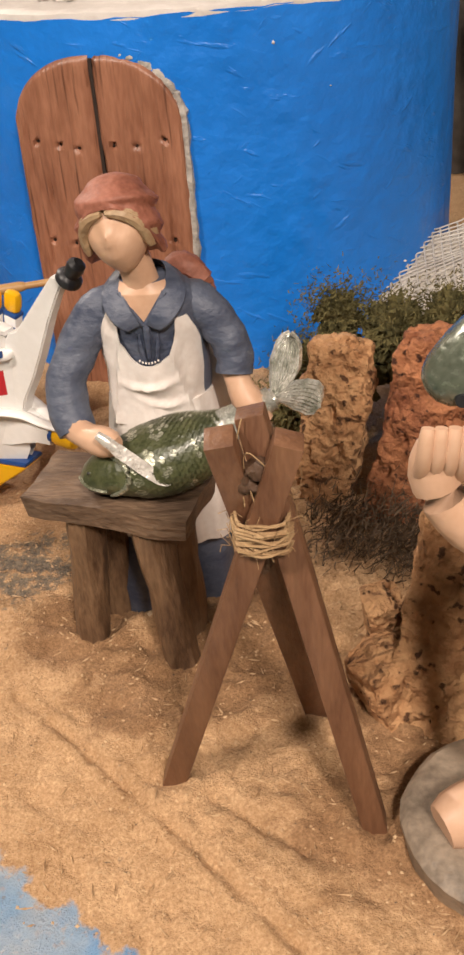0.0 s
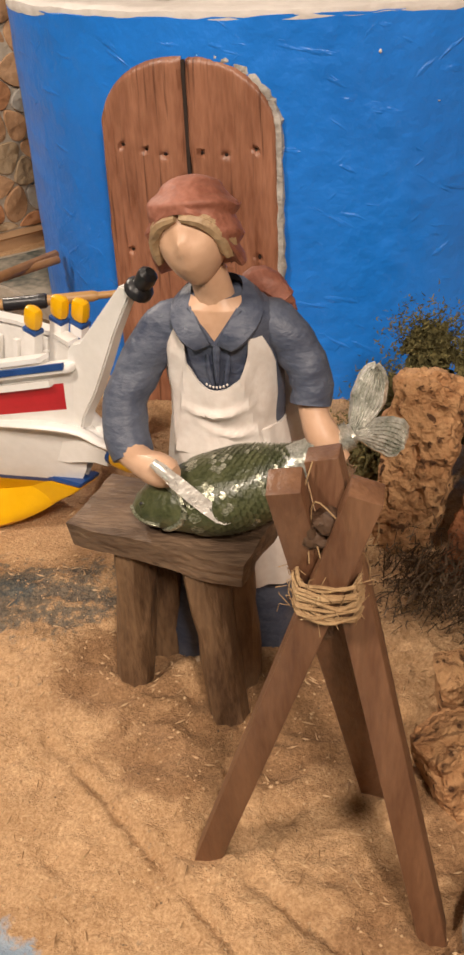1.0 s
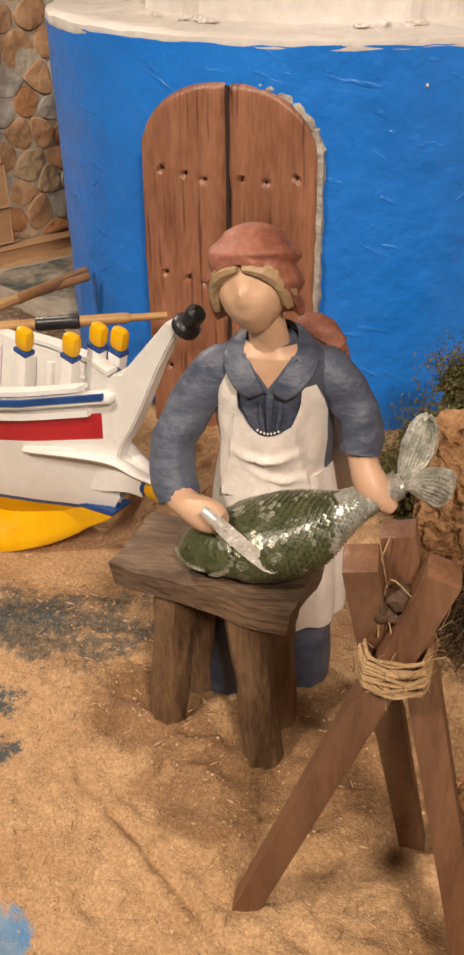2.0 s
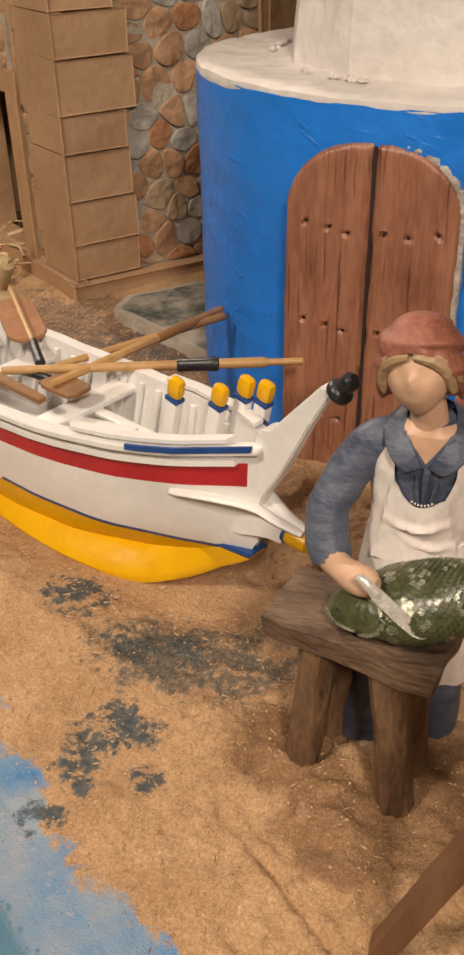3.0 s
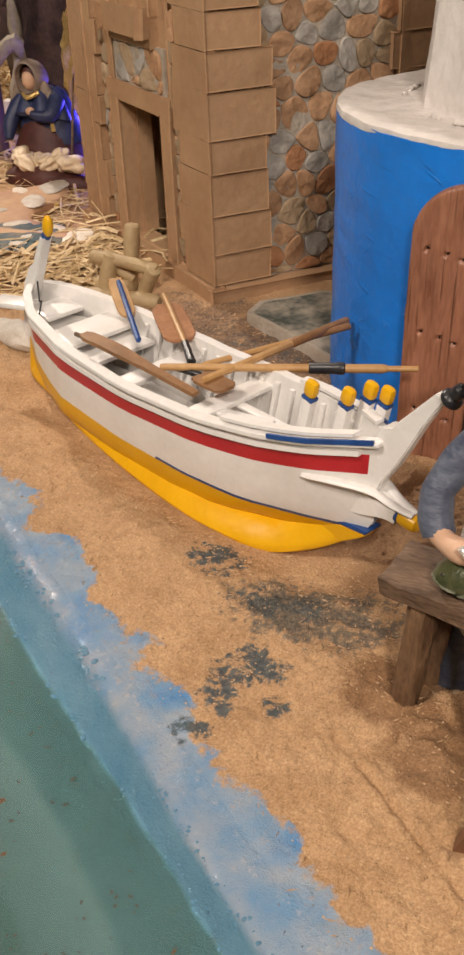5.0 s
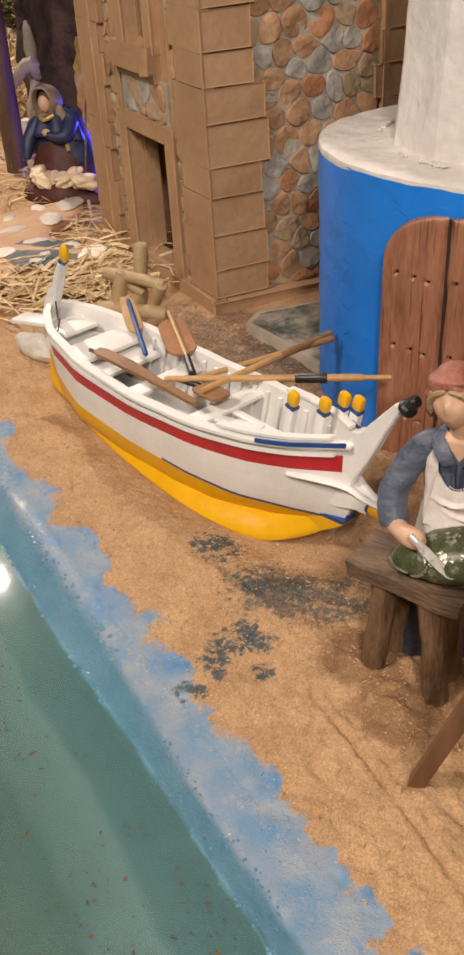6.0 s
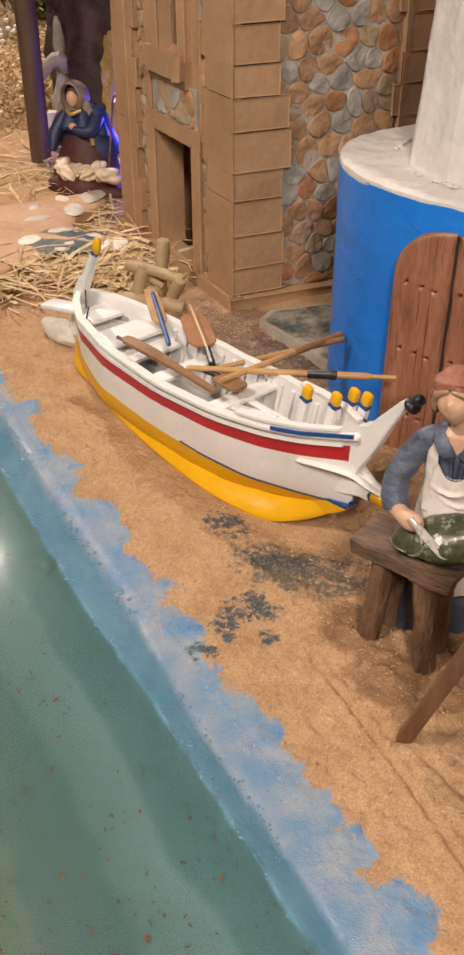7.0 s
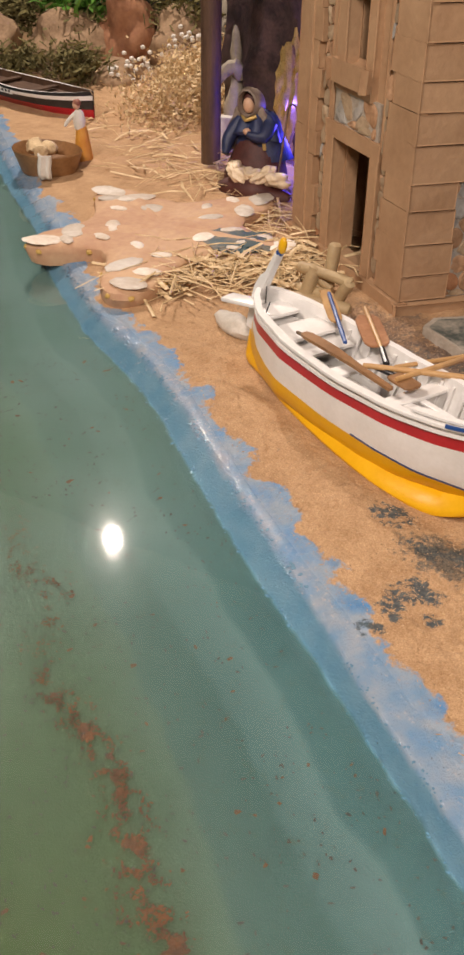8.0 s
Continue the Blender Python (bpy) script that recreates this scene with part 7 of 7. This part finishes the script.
def build_fisherman():
    """Second figurine, one plain mesh, with its round base."""
    bm = bmesh.new()
    SK, BA_, CL = 0, 1, 2
    c = Vector((0.163, 0.355, 0))
    loft(bm, [ring(c + Vector((0, 0, z)), rx, ry, 30, wob=0.05) for z, rx, ry in ((-0.005, 0.052, 0.05), (0.012, 0.053, 0.051), (0.016, 0.049, 0.047), (0.018, 0.03, 0.03))], mat=BA_)
    tube(bm, spline([c + Vector((-0.036, -0.012, 0.022)), c + Vector((-0.018, -0.004, 0.026)), c + Vector((-0.002, 0.004, 0.034)), c + Vector((0.002, 0.006, 0.06))], 9), [0.0105, 0.0135, 0.0145, 0.0140, 0.0130, 0.012, 0.012, 0.012, 0.013], 12, SK)
    tube(bm, spline([c + Vector((0.034, 0.0, 0.022)), c + Vector((0.028, 0.006, 0.03)), c + Vector((0.026, 0.01, 0.06))], 7), [0.008, 0.0095, 0.010, 0.011, 0.012, 0.013, 0.013], 12, SK)
    loft(bm, [ring(c + Vector((0.016, 0.01, z)), rx, ry, 22, wob=0.1) for z, rx, ry in ((0.055, 0.033, 0.024), (0.09, 0.034, 0.026), (0.14, 0.034, 0.025), (0.19, 0.038, 0.026), (0.225, 0.030, 0.020), (0.235, 0.012, 0.011))], mat=CL)
    ball(bm, c + Vector((0.016, 0.004, 0.262)), 0.019, 0.02, 0.025, SK, 3)
    tube(bm, spline([c + Vector((-0.004, 0.005, 0.215)), c + Vector((-0.014, -0.006, 0.186)), c + Vector((-0.034, -0.016, 0.196)), c + Vector((-0.047, -0.014, 0.216)), c + Vector((-0.047, -0.014, 0.234))], 16), [0.013, 0.0125, 0.012, 0.011, 0.0105, 0.0095, 0.009, 0.0088, 0.0085, 0.0085, 0.0085, 0.009, 0.0092, 0.0088, 0.0075, 0.004], 12, SK)
    for k in range(4):
        x = -0.0530 + 0.0044 * k
        tube(bm, spline([c + Vector((x, -0.015, 0.219)), c + Vector((x + 0.0004, -0.021, 0.228)), c + Vector((x + 0.001, -0.0225, 0.236)), c + Vector((x + 0.0015, -0.0215, 0.2425))], 10), [0.0030, 0.0031, 0.0031, 0.0030, 0.0030, 0.0030, 0.0028, 0.0028, 0.0026, 0.0022], 10, SK)
    solo("fisherman_figurine", bm, [M["skin"], M["base_paint"], M["denim"]], "painted barefoot figurine on a dark round base lifting a fish", "figurine")
    t = thing("held_fish", "green silver fish held up by the figurine", "fish", pose(0, 0, 0))
    bm = bmesh.new()
    cs = spline([(0.1135, 0.346, 0.2475), (0.1215, 0.349, 0.2535), (0.140, 0.352, 0.266), (0.166, 0.354, 0.278), (0.20, 0.354, 0.287)], 16)
    tube(bm, cs, [0.0030, 0.0070, 0.0095, 0.0115, 0.0130, 0.0145, 0.0155, 0.016, 0.016, 0.0155, 0.0145, 0.0130, 0.0112, 0.0095, 0.008, 0.007], 16, 0, 0.9)
    part("body", bm, M["fish_grey"], t)
    bm = bmesh.new()
    tube(bm, [(0.1228, 0.3420, 0.2505), (0.1229, 0.3368, 0.2502)], [0.0034, 0.0026], 12)
    part("eye", bm, M["black"], t)


build_fisherman()


# ---------------------------------------------------------------- far end of the display
def lump(name, label, cat, c, r, mat, rough=0.45, freq=14, rot=0.0, group=""):
    bm = bmesh.new()
    vs = ball(bm, c, *r, 0, 4, rough, freq, Matrix.Rotation(rot, 4, "Z"))
    for v in vs:
        v.co += (v.co - Vector(c)).normalized() * (0.010 * noise.noise(v.co * 32) + 0.005 * noise.noise(v.co * 80))
    return solo(name, bm, mat, label, cat, group)


for c, r, m in (((-2.02, 2.25, 0.05), (0.13, 0.10, 0.10), "rock"), ((-1.86, 2.34, 0.09), (0.10, 0.08, 0.13), "rock_red"), ((-2.20, 2.12, 0.04), (0.12, 0.09, 0.11), "rock"), ((-1.70, 2.42, 0.05), (0.12, 0.09, 0.11), "rock"),
                ((-1.55, 2.52, 0.06), (0.12, 0.10, 0.15), "rock_grey"), ((-1.96, 2.05, 0.0), (0.12, 0.08, 0.05), "rock"), ((-1.80, 2.18, 0.0), (0.11, 0.08, 0.06), "rock"), ((-2.12, 1.95, 0.0), (0.09, 0.07, 0.05), "rock_red"), ((-1.38, 2.55, 0.05), (0.12, 0.10, 0.12), "rock_grey"), ((-1.62, 2.30, 0.02), (0.10, 0.08, 0.06), "rock")):
    lump("rock", "rough crumbly " + {"rock": "tan", "rock_red": "reddish", "rock_grey": "grey"}[m] + " rock piled behind the beach", "rock", c, r, M[m], 0.5, 14, c[0] * 9, "rocks behind the beach")
build_moss("moss", "dry green moss between the far rocks", [(-2.0, 2.35, 0.13, 0.05), (-1.75, 2.45, 0.14, 0.05), (-1.62, 2.5, 0.15, 0.04), (-1.98, 2.00, 0.05, 0.035), (-1.85, 2.08, 0.05, 0.04), (-2.2, 2.25, 0.14, 0.04)], 5200, M["moss"], 0.030, 41, "moss")
build_moss("fern", "bright green feathery plant among the far rocks", [(-2.05, 2.36, 0.17, 0.045), (-1.98, 2.38, 0.20, 0.045), (-1.92, 2.42, 0.24, 0.045), (-1.72, 2.60, 0.26, 0.05)], 3200, M["leaf"], 0.06, 42, "plant")
build_moss("straw_heap", "loose heap of pale straw chaff against the rocks", [(-1.46, 2.06, 0.04, 0.055), (-1.40, 2.12, 0.06, 0.055), (-1.34, 2.02, 0.04, 0.060), (-1.48, 2.15, 0.06, 0.045), (-1.42, 2.20, 0.08, 0.045), (-1.32, 2.12, 0.06, 0.050), (-1.44, 1.92, 0.01, 0.070), (-1.36, 1.90, 0.01, 0.070)], 12000, M["straw"], 0.014, 43, "straw", 0.26)
bm = bmesh.new()
ball(bm, (-1.43, 2.16, -0.02), 0.22, 0.20, 0.13, 0, 4, 0.3, 16)
solo("chaff_mound", bm, M["chaff"], "mound of sawdust and chaff with a bluish stain", "mound")
rnd = random.Random(51)
bm = bmesh.new()
for i in range(60):
    c = rnd.choice([(-1.70, 2.20, 0.07), (-1.60, 2.28, 0.11), (-1.74, 2.14, 0.04)])
    ball(bm, (c[0] + rnd.gauss(0, 0.03), c[1] + rnd.gauss(0, 0.02), c[2] + rnd.gauss(0, 0.015)), 0.008, 0.008, 0.007, 0, 1)
solo("white_flowers", bm, M["cream_white"], "clusters of small white flowers among the rocks", "flowers", kind="stuff")


def build_far_boat():
    a, b = Vector((-2.06, 1.88, 0)), Vector((-1.57, 1.79, 0))
    d = (b - a).normalized()
    m = Matrix(((d.x, -d.y, 0, a.x), (d.y, d.x, 0, a.y), (0, 0, 1, 0), (0, 0, 0, 1)))
    t = thing("far_boat_model", "black and white model boat with a red bottom", "boat", m)
    L = (b - a).length
    bm = bmesh.new()
    rows = []
    us = [i / 24 for i in range(25)]
    for u in us:
        hb = 0.062 * math.sin(math.pi * min(max(u, 0.004), 0.996)) ** 0.75
        sh = 0.052 + 0.018 * (2 * u - 1) ** 2
        rows.append([Vector((u * L, -hb * w, sh * v)) for v, w in ((0, 0.5), (0.35, 0.82), (0.36, 0.82), (0.68, 0.95), (0.69, 0.96), (0.84, 0.99), (0.85, 0.99), (1, 1), (1, 0.9), (0.7, 0.85))] + [Vector((u * L, hb * w, sh * v)) for v, w in ((0.7, 0.85), (1, 0.9), (1, 1), (0.5, 0.9), (0, 0.5))])
    verts = [[bm.verts.new(p) for p in r] for r in rows]
    mats = [1, 1, 0, 0, 2, 2, 0, 2, 3, 3, 3, 2, 0, 1]
    for a_, b_ in zip(verts, verts[1:]):
        for i in range(14):
            f = bm.faces.new((a_[i], b_[i], b_[i + 1], a_[i + 1]))
            f.material_index = mats[i]
    part("hull", bm, [M["black"], M["red"], M["white"], M["post"]], t)
    bm = bmesh.new()
    p0, p1 = rows[9][3], rows[15][3]
    box(bm, pose(L * 0.42, (p0.y + p1.y) / 2 - 0.002, 0.040, 0, 0, 0), 0.08, 0.004, 0.014)
    part("name_plate", bm, M["white"], t, "white name plate")
    for i in range(5):
        bm = bmesh.new()
        box(bm, pose(L * 0.42 - 0.028 + i * 0.014, (p0.y + p1.y) / 2 - 0.0045, 0.040), 0.007, 0.002, 0.006)
        part("letter_bar", bm, M["black"], t)
    for u in (0.3, 0.6):
        bm = bmesh.new()
        box(bm, pose(u * L, 0, 0.046), 0.02, 0.095, 0.005, 0.001)
        part("thwart", bm, M["post"], t)


build_far_boat()


def build_tub():
    t = thing("wash_tub", "brown wooden half-round wash tub with a white cloth", "tub", pose(-1.402, 1.402, 0))
    bm = bmesh.new()
    loft(bm, [ring((0, 0, z), r * 1.08, r * 0.8, 24) for z, r in ((-0.004, 0.060), (0.044, 0.078), (0.047, 0.076), (0.04, 0.071), (0.02, 0.060))])
    part("tub_body", bm, M["oar_dark"], t)
    bm = bmesh.new()
    rows = []
    for i in range(8):
        u = i / 7
        rows.append([Vector((0.022 + 0.038 * u, -0.058 - 0.014 * (1 - abs(2 * u - 1)) + 0.003 * math.sin(u * 19) - (0.010 if k > 2 else 0) * 0.4, z)) for k, z in enumerate((0.052, 0.050, 0.040, 0.028, 0.015, 0.004))])
    loft(bm, rows, False, 0, False)
    ob = part("cloth", bm, M["cream_white"], t, "white cloth over the rim")
    q = ob.modifiers.new("thickness", "SOLIDIFY")
    q.thickness = 0.003
    bm = bmesh.new()
    for x, y, r in ((-0.03, 0.0, 0.025), (-0.005, 0.01, 0.022), (-0.045, 0.015, 0.02), (0.0, -0.02, 0.018)):
        ball(bm, (x, y, 0.044), r, r * 0.8, 0.016, 0, 2, 0.4, 20)
    part("laundry", bm, M["chaff"], t, "crumpled cream laundry")


build_tub()


def build_washer():
    bm = bmesh.new()
    c = Vector((-1.385, 1.505, 0))
    loft(bm, [ring(c + Vector((0, 0, z)), r, r, 14) for z, r in ((-0.004, 0.026), (0.03, 0.022), (0.075, 0.015), (0.085, 0.012))], mat=0)
    loft(bm, [ring(c + Vector((-0.004, -0.003, z)), r, r * 0.8, 14) for z, r in ((0.078, 0.014), (0.10, 0.018), (0.12, 0.013), (0.126, 0.006))], mat=1)
    ball(bm, c + Vector((-0.008, -0.006, 0.137)), 0.010, 0.010, 0.012, 2, 2)
    ball(bm, c + Vector((-0.007, -0.004, 0.142)), 0.0112, 0.0112, 0.010, 3, 2)
    tube(bm, spline([c + Vector((-0.012, -0.006, 0.115)), c + Vector((-0.026, -0.018, 0.10)), c + Vector((-0.034, -0.026, 0.085))], 6), [0.006, 0.006, 0.0055, 0.005, 0.005, 0.003], 8, 1)
    for v in bm.verts:
        v.co = c + (v.co - c) * 0.86
    solo("washer_figurine", bm, [M["orange"], M["cream_white"], M["skin"], M["cap"]], "small figurine in an orange skirt at the wash tub", "figurine")


build_washer()

lump("crumpled_foil", "crumpled gold foil standing behind the kneeling figurine", "foil", (-0.985, 1.74, 0.13), (0.036, 0.020, 0.115), M["gold"], 0.5, 30)

# dim figures of the display far behind, as plain shapes
for x, y, h, m in ((-1.72, 2.72, 0.34, "cream"), (-1.50, 2.80, 0.40, "pale_stone"), (-1.36, 2.84, 0.36, "cream"), (-1.90, 2.82, 0.36, "cloak")):
    bm = bmesh.new()
    loft(bm, [ring((x, y, z * h), r * h, r * h * 0.8, 14, wob=0.1) for z, r in ((-0.02, 0.17), (0.3, 0.14), (0.6, 0.12), (0.78, 0.11), (0.84, 0.05))])
    ball(bm, (x, y, h * 0.91), h * 0.065, h * 0.065, h * 0.085, 0, 2)
    solo("standing_figurine", bm, M[m], "dim draped standing figurine behind the rocks", "figurine", "figurines behind the rocks")


# brown flakes lying on the bed
def build_flakes():
    rnd = random.Random(61)
    verts, faces, kinds = [], [], []
    spots = [(-0.65, 0.41), (-0.59, 0.352), (-0.535, 0.345), (-0.455, 0.222), (-0.405, 0.212), (-0.375, 0.198), (-0.345, 0.185), (-0.318, 0.168), (-0.286, 0.138), (-0.261, 0.112), (-0.238, 0.089), (-0.20, 0.073), (-0.20, 0.062)]
    for i in range(7600):
        rust = i < 4300
        if rust:
            k = min(int(rnd.random() ** 0.8 * (len(spots) - 1)), len(spots) - 2)
            f = rnd.random()
            x, y = spots[k][0] + (spots[k + 1][0] - spots[k][0]) * f, spots[k][1] + (spots[k + 1][1] - spots[k][1]) * f
            r = 0.005 + 0.022 * abs(noise.noise(Vector((x, y, 0)) * 40))
            x, y = x + rnd.gauss(0, r), y + rnd.gauss(0, r)
            if noise.noise(Vector((x, y, 3)) * 75) < 0.08 - 0.22 * rnd.random():
                continue
        else:
            x, y = rnd.uniform(-0.9, 0.1), rnd.uniform(-0.05, 0.8)
            if noise.noise(Vector((x, y, 8)) * 14) < -0.15 - 0.3 * rnd.random():
                continue
        d = shore_distance(x, y)
        if d > -0.004 or d < -0.34:
            continue
        z = ground_height(x, y, d) + 0.0025
        w = rnd.uniform(0.0004, 0.0012) if rust else rnd.uniform(0.0006, 0.0014) * (2.0 if i % 19 == 0 else 1)
        k = len(verts)
        a0, long = rnd.uniform(0, 6), rnd.uniform(1.0, 2.2)
        for j in range(6):
            q = w * rnd.uniform(0.5, 1.5)
            ux, uy = q * long * math.cos(j * 1.047), q * math.sin(j * 1.047)
            verts.append((x + ux * math.cos(a0) - uy * math.sin(a0), y + ux * math.sin(a0) + uy * math.cos(a0), z + rnd.uniform(0, 0.0006)))
        faces.append(tuple(range(k, k + 6)))
        kinds.append(0 if rust or i % 19 == 0 else 1)
    me = bpy.data.meshes.new("brown_flakes")
    me.from_pydata(verts, [], faces)
    me.materials.append(M["flake"])
    me.materials.append(M["speck"])
    me.polygons.foreach_set("material_index", kinds)
    tagged(new("brown_flakes", me), "rusty flakes and dark specks lying under the water", "debris", kind="stuff")


build_flakes()


def build_crumbs():
    """Sawdust crumbs and splinters lying on the sand."""
    rnd = random.Random(91)
    verts, faces = [], []
    octa = [(1, 0, 0), (0, 1, 0), (-1, 0, 0), (0, -1, 0), (0, 0, 1)]
    for i in range(15000):
        x = rnd.uniform(-0.75, 0.2)
        y = rnd.uniform(0.24, 1.08)
        d = shore_distance(x, y)
        if d < 0.045 + 0.03 * rnd.random():
            continue
        z = ground_height(x, y, d)
        k = len(verts)
        a = rnd.uniform(0, 6.28)
        if i % 4:
            r = rnd.uniform(0.0004, 0.0012)
            for ox, oy, oz in octa:
                q = r * rnd.uniform(0.6, 1.4)
                verts.append((x + q * (ox * math.cos(a) - oy * math.sin(a)), y + q * (ox * math.sin(a) + oy * math.cos(a)), z + q * oz * 0.9))
        else:
            l, w = rnd.uniform(0.0015, 0.0045), rnd.uniform(0.0003, 0.0006)
            for ox, oy, oz in ((l, 0, 0.0006), (0, w, 0.0), (-l, 0, 0.0006), (0, -w, 0.0), (0, 0, 0.0012)):
                verts.append((x + ox * math.cos(a) - oy * math.sin(a), y + ox * math.sin(a) + oy * math.cos(a), z + oz))
        faces += [(k, k + 1, k + 4), (k + 1, k + 2, k + 4), (k + 2, k + 3, k + 4), (k + 3, k, k + 4)]
    me = bpy.data.meshes.new("sawdust_crumbs")
    me.from_pydata(verts, [], faces)
    me.materials.append(M["crumb"])
    tagged(new("sawdust_crumbs", me), "loose sawdust crumbs and splinters on the sand", "sawdust", kind="stuff")


build_crumbs()


for c, r in (((0.40, 1.22, 0.12), (0.14, 0.10, 0.24)), ((0.52, 1.05, 0.08), (0.12, 0.10, 0.16)), ((0.36, 1.40, 0.25), (0.2, 0.12, 0.35))):
    lump("rock", "dark grey rough rock beside the windmill", "rock", c, r, M["rock_dark"], 0.4, 14, c[0] * 9, "rocks beside the windmill")


def build_beads():
    """Glossy beads added along the painted edge to catch glints."""
    rnd = random.Random(77)
    bm = bmesh.new()
    for i in range(620):
        k = rnd.randrange(2, len(SHORE) - 3)
        f = rnd.random()
        (ax, ay), (bx, by) = SHORE[k], SHORE[k + 1]
        x, y = ax + (bx - ax) * f, ay + (by - ay) * f
        off = rnd.choice((0.001, brink(x), brink(x) * 1.15)) + rnd.gauss(0, 0.0022)
        if off > 0.008 and noise.noise(Vector((x, y, 2)) * 9) < -0.05:
            continue
        nx, ny = -(by - ay), bx - ax
        ln = math.hypot(nx, ny)
        x, y = x + nx / ln * off, y + ny / ln * off
        d = shore_distance(x, y)
        r = rnd.uniform(0.0008, 0.0024) * (1.0 if x < -0.25 else 0.6)
        ball(bm, (x, y, max(ground_height(x, y, d), -0.0305) + r * 0.08), r * rnd.uniform(1, 1.8), r, r * 0.40, 0, 2, 0, 30, Matrix.Rotation(rnd.uniform(0, 3.1), 4, "Z"))
    m = material("blue_tinted_gloss", (0.085, 0.20, 0.31), (0.12, 0.25, 0.36), 60, 0.06, 0.0)
    m.node_tree.nodes["Principled BSDF"].inputs["Coat Weight"].default_value = 1.0
    m.node_tree.nodes["Principled BSDF"].inputs["Coat Roughness"].default_value = 0.03
    solo("glint_beads", bm, m, "small glossy beads added for glints along the painted shore", "varnish", kind="stuff")


build_beads()
